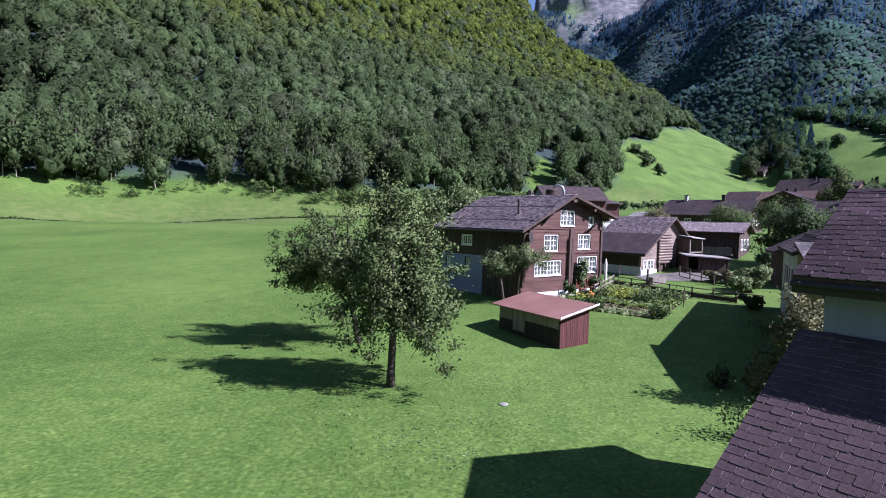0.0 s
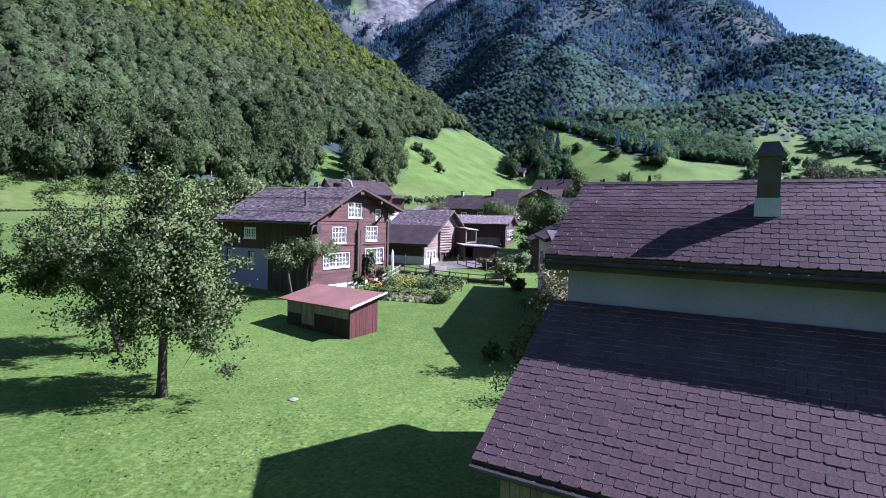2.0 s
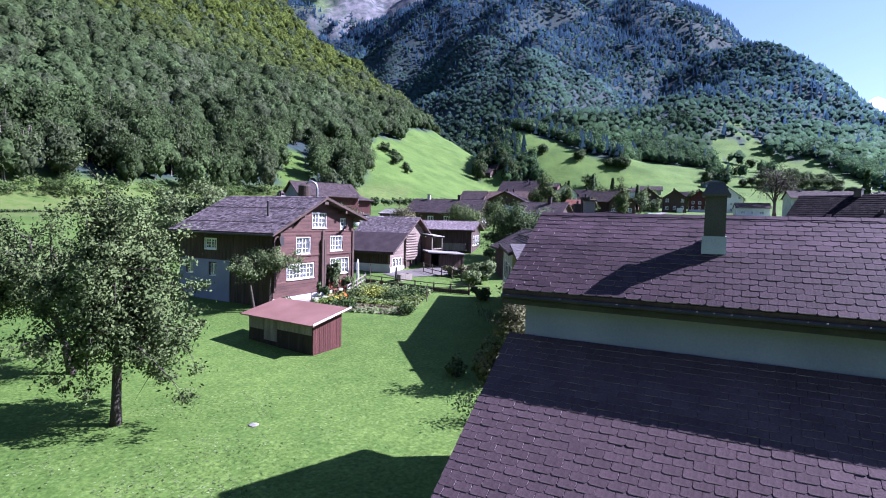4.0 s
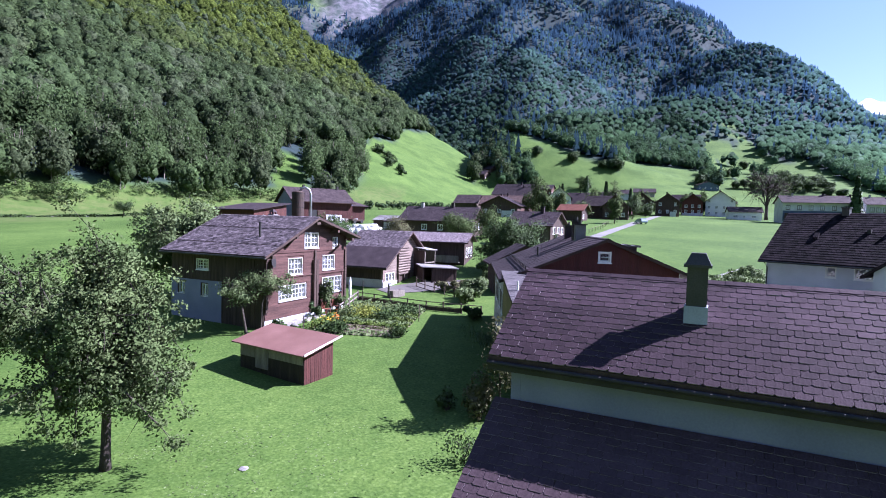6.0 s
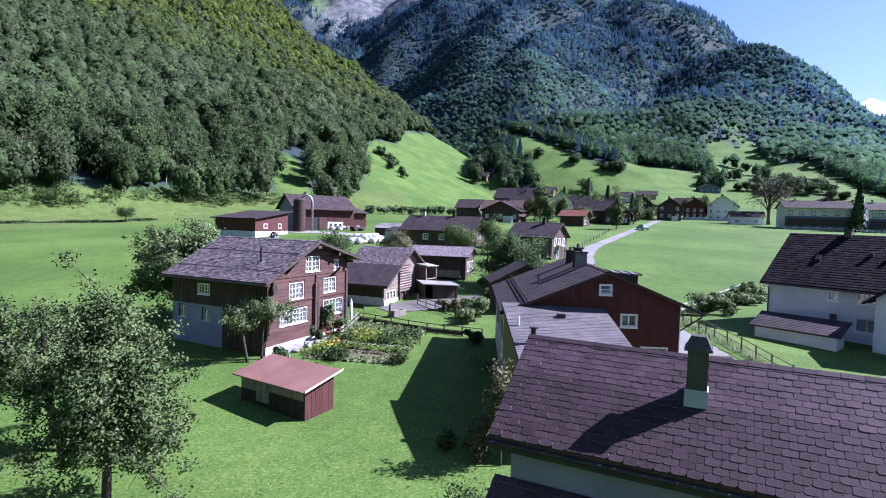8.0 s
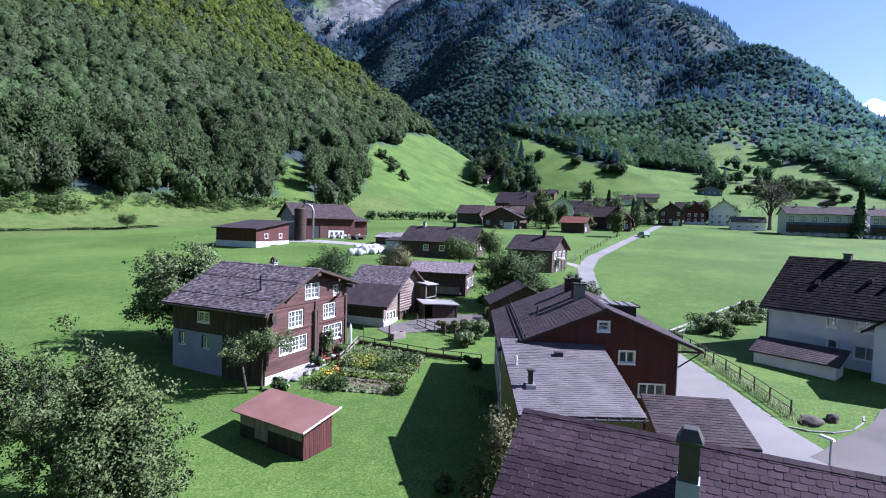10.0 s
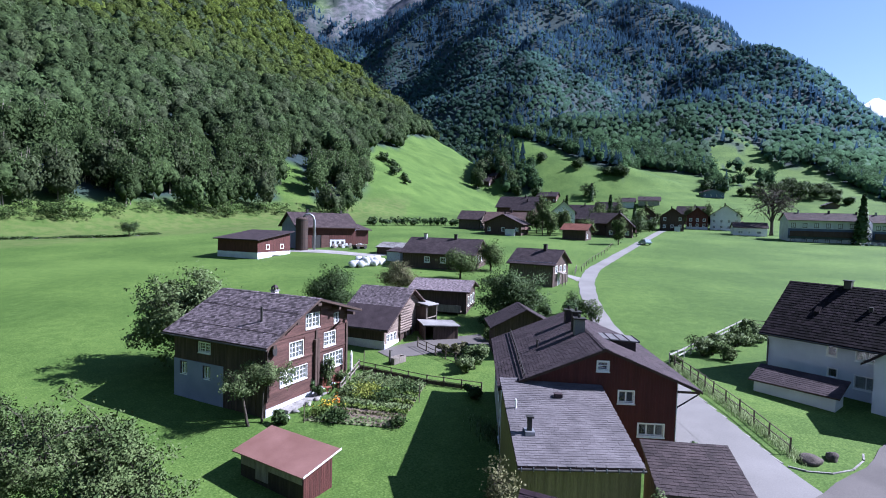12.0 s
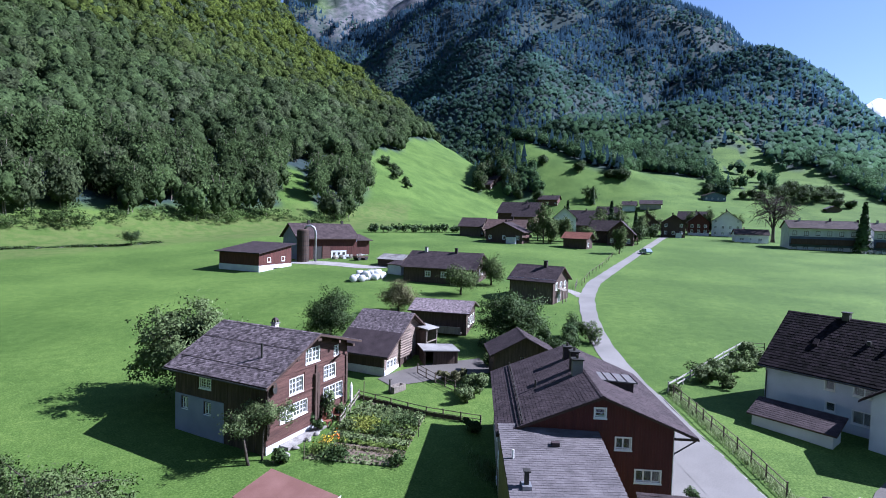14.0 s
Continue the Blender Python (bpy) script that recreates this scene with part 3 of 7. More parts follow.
            c = np.array([0.17 * math.cos(a0), 0.17 * math.sin(a0), rng.uniform(0.3 if clumps > 6 else 0.36, 0.66)]) if k else np.array([0, 0, 0.7])
            r = rng.uniform(0.19, 0.27) * (0.72 if clumps > 6 else 1.0)
            q = [c + r * np.array([math.cos(a) * rng.uniform(0.85, 1.15), math.sin(a) * rng.uniform(0.85, 1.15), rng.uniform(-0.4, 0.0)]) for a in np.arange(6) * 1.047]
            m = [c + r * np.array([0.7 * math.cos(a), 0.7 * math.sin(a), 0.75 * rng.uniform(0.85, 1.15)]) for a in np.arange(3) * 2.094 + rng.uniform(0, 2)]
            top = c + (0, 0, r * 1.1)
            bot = c - (0, 0, r * 1.2)
            tri = [[q[i], q[(i + 1) % 6], bot][::-1] for i in range(6)] + [[m[0], m[1], top], [m[1], m[2], top], [m[2], m[0], top]]
            order = sorted(range(6), key=lambda i: math.atan2(q[i][1] - c[1], q[i][0] - c[0]))
            near = [min(range(3), key=lambda j: np.linalg.norm(m[j] - q[i])) for i in order]
            for n0 in range(6):
                i, j = order[n0], order[(n0 + 1) % 6]
                tri.append([q[i], q[j], m[near[n0]]])
                if near[n0] != near[(n0 + 1) % 6]:
                    tri.append([q[j], m[near[(n0 + 1) % 6]], m[near[n0]]])
            out += tri
            nrm += [[unit(unit(v - c) + 0.5 * unit(v - np.array([0, 0, 0.4]))) for v in t] for t in tri]
    return np.array(out), np.array(nrm)


def plant(templates, xs, ys, heights, tints, rng, widen=1.0, sink=0.3, canopy=0.0):
    """Copies of the templates' faces at places on the ground, with a colour for each tree and the faces' normals."""
    zs = land(xs, ys) - sink
    lay = unit(np.stack([(land(xs - 8, ys) - land(xs + 8, ys)) / 16, (land(xs, ys - 8) - land(xs, ys + 8)) / 16, np.ones(len(xs))], 1)) * canopy     # closed canopies take the light as one rough sheet
    out, col, nor = [], [], []
    pick = rng.integers(0, len(templates), len(xs))
    turn = rng.uniform(0, 2 * np.pi, len(xs))
    for k, (t, tn) in enumerate(templates):
        sel = np.nonzero(pick == k)[0]
        if not len(sel):
            continue
        c, s = np.cos(turn[sel])[:, None, None], np.sin(turn[sel])[:, None, None]
        h = heights[sel][:, None, None]
        w = h * widen
        x = (t[None, :, :, 0] * c - t[None, :, :, 1] * s) * w + xs[sel][:, None, None]
        y = (t[None, :, :, 0] * s + t[None, :, :, 1] * c) * w + ys[sel][:, None, None]
        z = t[None, :, :, 2] * h + zs[sel][:, None, None]
        out.append(np.stack([x, y, z], -1).reshape(-1, t.shape[1], 3))
        nn = np.stack([tn[None, :, :, 0] * c - tn[None, :, :, 1] * s, tn[None, :, :, 0] * s + tn[None, :, :, 1] * c, tn[None, :, :, 2] + 0 * c], -1)
        nor.append(unit(nn + lay[sel][:, None, None, :]).reshape(-1, 3))
        col.append(np.repeat(tints[sel], t.shape[0] * t.shape[1], 0))
    return np.concatenate(out), np.concatenate(col), np.concatenate(nor)


def tint_of(x, y, z, rng, fir):
    """Foliage colour of each tree: greens, some turning yellow or rust high up, grey-green willows, dark firs blued to
    stand for haze.
    """
    n = len(x)
    base = np.array([0.054, 0.08, 0.034]) * rng.uniform(0.72, 1.3, (n, 1))
    patch = fbm(x / 45, y / 45, 91, 3)
    base = base * (1 + 0.5 * patch[:, None])
    grey = rng.uniform(0, 1, n) < 0.22
    base[grey] = np.array([0.07, 0.09, 0.048]) * rng.uniform(0.8, 1.25, (grey.sum(), 1))
    warm = smooth(80, 215, z + 60 * fbm(x / 60, y / 60, 93))
    warm = warm * (rng.uniform(0, 1, n) < 0.75)
    base = base * (1 - warm[:, None]) + warm[:, None] * np.array([0.084, 0.112, 0.02]) * rng.uniform(0.7, 1.3, (n, 1))
    if fir:
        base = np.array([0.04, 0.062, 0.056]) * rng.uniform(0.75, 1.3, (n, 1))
    return np.concatenate([base, np.ones((n, 1))], 1)


def scatter(n, draw, rng, keep):
    x, y = draw(n)
    ok = rng.uniform(0, 1, n) < keep(x, y)
    x, y = x[ok], y[ok]
    d = np.hypot(x, y)
    sees = land(x * (1 + 14 / d), y * (1 + 14 / d)) - land(x * (1 - 14 / d), y * (1 - 14 / d)) > -24      # fitted to the camera's view: none on slopes that fall away from it
    return x[sees], y[sees]


def build_woods():
    rng = RNG
    near_t = [broad_crown(520, 0.036, rng, 1.0, 0.04, 16) for _ in range(7)]
    mid_t = [broad_crown(130, 0.049, rng, 1.0, 0.06, 12) for _ in range(6)]
    far_t = [broad_crown(40, 0.07, rng, 1.0, 0.06, 9) for _ in range(6)]

    def on_a(lo, hi):
        def draw(n):
            d, s = rng.uniform(lo, hi, n), rng.uniform(-260, 540, n)
            return -34 + d * -0.49 + s * 0.87, 178 + d * 0.87 + s * 0.49
        return draw

    def visible(x, y):
        b = np.degrees(np.arctan2(x, y)) - 25.8
        return ((b > -70) & (b < 44) & (slope_a(x, y)[0] >= slope_c(x, y)[0]) & (-1.6 * x + 0.087 * y + 490 > 0)) * wooded(x, y)

    cores = [lump_tree(rng, False, 4) for _ in range(7)]
    fine = [lump_tree(rng, False, 10) for _ in range(7)]
    for name, lo, hi, n, tmpl, h, label in (("woods", 2, 74, 1150, near_t, (13, 22), "dense mixed broadleaf wood at the meadow's edge"),
                                            ("woods", 74, 210, 2600, mid_t, (12, 19), "dense green broadleaf wood on a steep slope"),
                                            ("woods", 210, 640, 7200, far_t, (12, 19), "broadleaf wood turning yellow high on the slope")):
        x, y = scatter(n, on_a(lo, hi), rng, visible)
        z = land(x, y)
        hs = rng.uniform(*h, len(x)) * (0.8 + 0.5 * (fbm(x / 30, y / 30, 97, 2) + 0.4))
        tint = tint_of(x, y, z, rng, False) * ((1.2, 1.2, 1.15, 1) if lo < 10 else (1, 1, 1, 1))
        q, c, m = plant(tmpl, x, y, hs * (0.86 if lo < 10 else 1.0), tint, rng, 0.8 if lo < 10 else 0.95)
        q2, c2, m2 = plant(fine if lo < 10 else cores, x, y, hs * (0.82 if lo < 10 else 1.0), tint, rng, 0.72 if lo < 10 else 0.95)
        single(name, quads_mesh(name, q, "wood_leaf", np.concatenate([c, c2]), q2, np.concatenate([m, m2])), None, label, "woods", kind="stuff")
        if lo < 10:
            mb = MB()
            for k in range(len(x)):
                lean = rng.normal(0, 0.5, 2)
                mb.tube([(x[k], y[k], z[k] - 0.5), (x[k] + lean[0], y[k] + lean[1], z[k] + hs[k] * 0.8)], [0.17, 0.06], 4, False)
                if rng.uniform() < 0.25:
                    ang = rng.uniform(0, 6.28)
                    for _ in range(3):
                        ang += 2
                        e = (x[k] + math.cos(ang) * 3, y[k] + math.sin(ang) * 3, z[k] + hs[k] * rng.uniform(0.7, 0.95))
                        mb.tube([(x[k], y[k], z[k] + hs[k] * 0.4), e], [0.1, 0.03], 4, False)
            single("trunks", mb, "weathered", "pale slender trunks among the edge trees", "trunks", kind="stuff")

    x, y = scatter(5200, on_a(4, 36), rng, lambda x, y: (np.abs(slope_a(x, y)[1] - wood_edge(x, y) + 12 * fbm(x / 26, y / 26, 57, 2) + 1) < 4) * (np.degrees(np.arctan2(x, y)) - 25.8 > -60) * (slope_a(x, y)[0] >= 0) * (1 - smooth(112, 122, (x + 34) * 0.87 + (y - 178) * 0.49)) * 0.7)
    q, c, m = plant(mid_t, x, y, rng.uniform(1.2, 5.5, len(x)), tint_of(x, y, 0 * x, rng, False) * (1.7, 1.75, 1.4, 1), rng, 1.5)
    single("undergrowth", quads_mesh("undergrowth", q, "wood_leaf", c, None, m), None, "bushy undergrowth along the wood's edge", "bushes", kind="stuff")

    def on_c(n):
        f = np.sqrt(rng.uniform(330 ** 2, 2700 ** 2, n))
        r = f * rng.uniform(-0.42, 0.95, n)
        return AX * f + AY * r, AY * f - AX * r

    def visible_c(x, y):
        return (np.maximum(slope_c(x, y)[0], knoll(x, y)) >= slope_a(x, y)[0]) * wooded(x, y)

    x, y = scatter(90000, on_c, rng, visible_c)
    near = AX * x + AY * y < 620                    # the foot of the slope is drawn finer
    x2, y2 = scatter(9000, lambda n: (lambda f, r: (AX * f + AY * r, AY * f - AX * r))(*(lambda f: (f, f * rng.uniform(-0.1, 0.95, n)))(rng.uniform(330, 620, n))), rng, visible_c)
    x, y = np.concatenate([x[~near], x2]), np.concatenate([y[~near], y2])
    few = (np.hypot(x, y) < 1500) | (rng.uniform(0, 1, len(x)) < 0.55)
    x, y = x[few], y[few]
    z, dist = land(x, y), np.hypot(x, y)
    fir = rng.uniform(0, 1, len(x)) < np.clip(-0.16 + 0.0014 * z + 1.3 * fbm(x / 150, y / 150, 99, 3), 0.03, 0.95)
    size = 1.1 + dist / 3400
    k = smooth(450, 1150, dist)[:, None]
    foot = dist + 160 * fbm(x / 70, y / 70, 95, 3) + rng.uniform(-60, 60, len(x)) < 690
    pale = np.array([0.98, 1.15, 1.2, 1]) * (1 - k) + np.array([0.78, 1.0, 2.05, 1]) * k      # greener beeches below; above, distance haze painted in as blue
    # lightened to the right: haze towards the sun, put into the colour
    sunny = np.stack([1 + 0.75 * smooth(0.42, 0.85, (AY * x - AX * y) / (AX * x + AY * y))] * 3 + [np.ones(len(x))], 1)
    tris, col, nor = [], [], []
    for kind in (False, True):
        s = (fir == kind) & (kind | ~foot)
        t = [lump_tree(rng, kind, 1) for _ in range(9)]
        # firs get haze blue mixed into their tint with distance
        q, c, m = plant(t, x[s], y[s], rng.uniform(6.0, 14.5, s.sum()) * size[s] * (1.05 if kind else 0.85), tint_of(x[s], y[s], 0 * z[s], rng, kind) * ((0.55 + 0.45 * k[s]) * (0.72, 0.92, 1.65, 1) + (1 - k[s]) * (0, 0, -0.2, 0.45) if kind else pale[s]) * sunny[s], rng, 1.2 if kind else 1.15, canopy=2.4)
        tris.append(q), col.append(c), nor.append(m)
    s = foot & ~fir
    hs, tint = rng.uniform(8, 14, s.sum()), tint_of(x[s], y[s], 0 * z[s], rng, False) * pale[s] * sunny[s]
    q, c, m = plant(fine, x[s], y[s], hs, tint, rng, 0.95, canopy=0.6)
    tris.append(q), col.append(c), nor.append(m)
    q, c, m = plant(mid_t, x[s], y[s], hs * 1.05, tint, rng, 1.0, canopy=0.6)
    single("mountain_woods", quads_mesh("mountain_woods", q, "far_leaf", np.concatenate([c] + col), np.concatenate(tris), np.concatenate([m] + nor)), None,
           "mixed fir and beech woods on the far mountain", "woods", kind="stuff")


build_woods()

# ---- parts of houses ----
def wall_panel(mb, x0, x1, top, holes, thick, m, z0=0.0):
    """A wall on the plane y = 0, seen from -y, with openings through it. top: list of (x, z). holes: (x, z, w, h)."""
    def tz(x):
        for (xa, za), (xb, zb) in zip(top, top[1:]):
            if xa - 1e-6 <= x <= xb + 1e-6:
                return za + (zb - za) * (x - xa) / max(xb - xa, 1e-9)
        return top[-1][1]
    xs = sorted({x0, x1, *[x for x, _ in top if x0 < x < x1], *[h[0] for h in holes], *[h[0] + h[2] for h in holes]})
    for a, b in zip(xs, xs[1:]):
        if b - a < 1e-4:
            continue
        gaps = sorted((h[1], h[1] + h[3]) for h in holes if h[0] <= a + 1e-6 and h[0] + h[2] >= b - 1e-6)
        z = z0
        for g0, g1 in gaps:
            mb.box(a, b, 0, thick, z, g0, m)
            z = g1
        ta, tb = tz(a), tz(b)
        mb.hexa([(a, 0, z), (b, 0, z), (b, thick, z), (a, thick, z), (a, 0, ta), (b, 0, tb), (b, thick, tb), (a, thick, ta)], m)


def ring(mb, x0, x1, z0, z1, y0, y1, w, m=None):
    """A rectangular frame in one piece."""
    o, i = ((x0, z0), (x1, z0), (x1, z1), (x0, z1)), ((x0 + w, z0 + w), (x1 - w, z0 + w), (x1 - w, z1 - w), (x0 + w, z1 - w))
    v = [(x, y, z) for y in (y0, y1) for q in (o, i) for x, z in q]
    f = []
    for k in range(4):
        n = (k + 1) % 4
        f += [(k, n, n + 4, k + 4), (k + 8, k + 12, n + 12, n + 8), (k, k + 8, n + 8, n), (k + 4, n + 4, n + 12, k + 12)]
    mb.add(v, f, m)


def window(parent, m, w, h, nx=2, ny=2, frame="white_paint", trim=0.09, sill=True, bars=2, curtain=False, shutters=""):
    """A window in its opening: casing, sash bars, panes, sill. m carries the opening's lower left corner; -y is outside."""
    mb = MB()
    ring(mb, 0.003, w - 0.003, 0.003, h - 0.003, 0.05, 0.11, 0.05, m)
    win = part("window", mb, frame, parent)
    if trim:
        mb = MB()
        ring(mb, -trim, w + trim, -trim, h + trim, -0.03, 0.012, trim + 0.004, m)
        part("casing", mb, frame, win)
    for i in range(1, nx):
        part("mullion", MB().box(w * i / nx - 0.035, w * i / nx + 0.035, 0.045, 0.11, 0.05, h - 0.05, m), frame, win)
    for i in range(nx):
        a, b = w * i / nx, w * (i + 1) / nx
        for k in range(1, bars):
            part("glazing_bar", MB().box(a + (b - a) * k / bars - 0.014, a + (b - a) * k / bars + 0.014, 0.055, 0.085, 0.05, h - 0.05, m), frame, win)
        for k in range(1, ny + 1):
            part("glazing_bar", MB().box(a + 0.03, b - 0.03, 0.056, 0.084, h * k / (ny + 1) - 0.014, h * k / (ny + 1) + 0.014, m), frame, win)
    for i in range(nx):
        a, b = w * i / nx + 0.02, w * (i + 1) / nx - 0.02
        part("pane", MB().box(a, b, 0.088, 0.094, 0.04, h - 0.04, m), "glass", win)
    if curtain:
        part("curtain", MB().box(0.04, w - 0.04, 0.16, 0.18, 0.05, h - 0.03, m), "curtain", win, "pale drawn curtain")
    if sill:
        part("sill", MB().box(-trim - 0.03, w + trim + 0.03, -0.08, 0.02, -trim - 0.05, -trim - 0.004, m), frame, win)
    if shutters:
        for x in (-w * 0.5 - trim - 0.02, w + trim + 0.02):
            s = MB().box(x, x + w * 0.5, -0.045, -0.012, 0, h, m)
            for k in range(5):
                s.box(x + 0.03, x + w * 0.5 - 0.03, -0.055, -0.04, h * (0.08 + 0.18 * k), h * (0.2 + 0.18 * k), m)
            part("shutter", s, shutters, win)
    return win


def slate_mesh(w, l, clip, t, rng):
    """One slate lying on z = 0 from y = 0 (its lower edge, clipped corners) up to y = l."""
    c1, c2 = clip * rng.uniform(0.3, 1.0), clip * rng.uniform(0.8, 1.7)
    g = 0.005
    base = [(g + c1, 0), (w - g - c2, 0), (w - g, c2), (w - g, l), (g, l), (g, c1)]
    mb = MB()
    mb.v = [(x, y, 0) for x, y in base] + [(x, y, t) for x, y in base]
    mb.f = [tuple(range(6, 12))] + [(i, (i + 1) % 6, (i + 1) % 6 + 6, i + 6) for i in (0, 1, 2, 4, 5)]
    return mb


def slate_places(length, slope, w, e, rng):
    rows = int(slope / e) + 1
    for j in range(rows):
        y = j * e
        x = -w * (0.5 if j % 2 else 0.0) + rng.uniform(-0.05, 0.05) * w
        while x < length - 0.02:
            yield j, x, y
            x += w


def roof_frame(p0, along, up):
    """A frame on a roof plane: x along the eave, y up the slope, z out of it."""
    u, s = Vector(along).normalized(), Vector(up).normalized()
    n = u.cross(s)
    return Matrix(((u.x, s.x, n.x, p0[0]), (u.y, s.y, n.y, p0[1]), (u.z, s.z, n.z, p0[2]), (0, 0, 0, 1)))


def glint_edges(me, sides):
    """Paler rims, an edge highlight painted in colour: every face but the top one of each piece takes the second
    material. sides: faces of a piece.
    """
    me.materials.append(MAT["slate_glint"])
    for p in me.polygons:
        if p.index % sides:
            p.material_index = 1
    return me


def slates(parent, m, length, slope, mat, w=0.45, e=0.27, t=0.016, seed=1, pieces=0, near=None, name="slate", clip=0.034, skew=0.0, tip=0.065, rim=False):
    """Courses of slates on a roof plane; the ones that near() picks become parts, the rest one mesh."""
    rng = np.random.default_rng(seed)
    variants = [slate_mesh(w, e + 0.07, clip, t, rng) for _ in range(5)]
    meshes = [glint_edges(v.mesh(name, mat), 6) if rim else v.mesh(name, mat) for v in variants] if pieces else []
    rest_mb, count = MB(), 0
    for j, x, y in slate_places(length, slope, w, e, rng):
        k = rng.integers(0, 5)
        l = min(e + 0.07, slope - y)
        if l < 0.06:
            continue
        x0, x1 = max(x, 0.0), min(x + w, length)
        if x1 - x0 < 0.08:
            continue
        sx, sy = (x1 - x0) / w, l / (e + 0.07)
        q = m @ Matrix.Translation((x0, y + rng.normal(0, 0.006), 0.022 + rng.uniform(0, 0.006))) @ Matrix.Rotation(-tip + rng.normal(0, 0.014), 4, "X") @ Matrix.Rotation(rng.normal(0, 0.012) + skew, 4, "Z") @ Matrix.Diagonal((sx, sy, 1, 1))
        if pieces and count < pieces and near(x, y):
            ob = new(name, meshes[k])
            ob.parent = parent
            ob.matrix_basis = q
            count += 1
        else:
            rest_mb.add(variants[k].v, variants[k].f, q)
    if rest_mb.f:
        me = rest_mb.mesh("slating", mat)
        part("slating", glint_edges(me, 6) if rim else me, None, parent, kind="stuff")


def chimney(parent, x, y, z0, z1, w, d, mat="plaster_old", cap="stone", pots=1, m=None, flash=0.0):
    mb = MB().box(x - w / 2, x + w / 2, y - d / 2, y + d / 2, z0, z1, m)
    ch = part("chimney", mb, mat, parent)
    part("cap", MB().box(x - w / 2 - 0.07, x + w / 2 + 0.07, y - d / 2 - 0.07, y + d / 2 + 0.07, z1, z1 + 0.08, m), cap, ch)
    if flash:
        part("flashing", MB().box(x - w / 2 - 0.03, x + w / 2 + 0.03, y - d / 2 - 0.03, y + d / 2 + 0.03, z0, z0 + flash, m), "metal", ch, "grey sheet-metal flashing")
    for i in range(pots):
        px = x + (i - (pots - 1) / 2) * w * 0.5
        part("flue", MB().tube([(px, y, z1 + 0.07), (px, y, z1 + 0.3)], [0.09, 0.08], 8), "iron", ch, m=None)
    return ch


def gable_house(name, label, x, y, ang, zb, W, L, left, ridge, right, wall="plaster", roof="slate_grey", front=0.5, back=0.4, holes=(), side_holes=(), right_holes=(),
                thick=0.22, slab=0.14, slate=(0.45, 0.3), seed=1, side_wall="", group="", category="house", pieces=0, near=None, verge="soffit", slate_roof=True, back_wall=True):
    """A house with its gable on local y = 0 (facing -y) from x = 0 to W, running back to y = L. left, ridge, right: (x, z) of the roof's top in the gable's plane,
    z over zb. holes: openings (x, z, w, h) in the gable; side_holes in the wall at x = 0, measured from the front; right_holes in the wall at x = W."""
    ob = thing(name, label, category, pose(x, y, zb, 0, 0, ang), group)

    def under(px):
        (xa, za), (xb, zc) = (left, ridge) if px <= ridge[0] else (ridge, right)
        return za + (zc - za) * (px - xa) / (xb - xa) - slab - 0.01
    gable = [(0, under(0)), (ridge[0], under(ridge[0])), (W, under(W))]
    mb = MB()
    wall_panel(mb, 0, W, gable, holes, thick, Matrix.Identity(4))
    part("wall", mb, wall, ob)
    if back_wall:
        mb = MB()
        wall_panel(mb, 0, W, [(W - px, pz) for px, pz in reversed(gable)], (), thick, Matrix.Translation((W, L, 0)) @ Matrix.Rotation(math.pi, 4, "Z"))
        part("wall", mb, wall, ob)
    ml = Matrix.Translation((0, L - thick - 0.003, 0)) @ Matrix.Rotation(-math.pi / 2, 4, "Z")
    n = L - 2 * thick - 0.006
    mb = MB()
    wall_panel(mb, 0, n, [(0, under(0)), (n, under(0))], [(n + thick - s - w, z, w, h) for s, z, w, h in side_holes], thick, ml)
    part("wall", mb, side_wall or wall, ob)
    mr = Matrix.Translation((W, thick + 0.003, 0)) @ Matrix.Rotation(math.pi / 2, 4, "Z")
    mb = MB()
    wall_panel(mb, 0, n, [(0, under(W)), (n, under(W))], [(s - thick, z, w, h) for s, z, w, h in right_holes], thick, mr)
    part("wall", mb, side_wall or wall, ob)
    part("floor", MB().box(thick, W - thick, thick, L - thick, -0.6, 0.05), "concrete", ob)
    rf = MB()
    for a, b in ((left, ridge), (ridge, right)):
        y0, y1 = -front, L + back
        rf.hexa([(a[0], y0, a[1] - slab), (b[0], y0, b[1] - slab), (b[0], y1, b[1] - slab), (a[0], y1, a[1] - slab),
                 (a[0], y0, a[1]), (b[0], y0, b[1]), (b[0], y1, b[1]), (a[0], y1, a[1])])
    r = part("roof", rf, verge, ob)
    length = L + front + back
    if slate_roof:
        dl, dr = math.dist(left, ridge), math.dist(right, ridge)
        ml2 = roof_frame((left[0], L + back, left[1]), (0, -1, 0), (ridge[0] - left[0], 0, ridge[1] - left[1]))
        mr2 = roof_frame((right[0], -front, right[1]), (0, 1, 0), (ridge[0] - right[0], 0, ridge[1] - right[1]))
        slates(r, ml2, length, dl - 0.03, roof, slate[0], slate[1], seed=seed)
        slates(r, mr2, length, dr - 0.03, roof, slate[0], slate[1], seed=seed + 1, pieces=pieces, near=near, tip=0.055 if pieces else 0.065, rim=pieces > 0, clip=0.034)
        cap = MB()
        for k in range(int(length / 0.42)):
            yy = -front + k * 0.42
            for sgn, e in ((-1, left), (1, right)):
                d = Vector((e[0] - ridge[0], 0, e[1] - ridge[1])).normalized()
                cap.hexa([(ridge[0], yy, ridge[1] + 0.03), (ridge[0] + d.x * 0.15, yy, ridge[1] + d.z * 0.15 + 0.035), (ridge[0] + d.x * 0.15, yy + 0.44, ridge[1] + d.z * 0.15 + 0.03), (ridge[0], yy + 0.44, ridge[1] + 0.025),
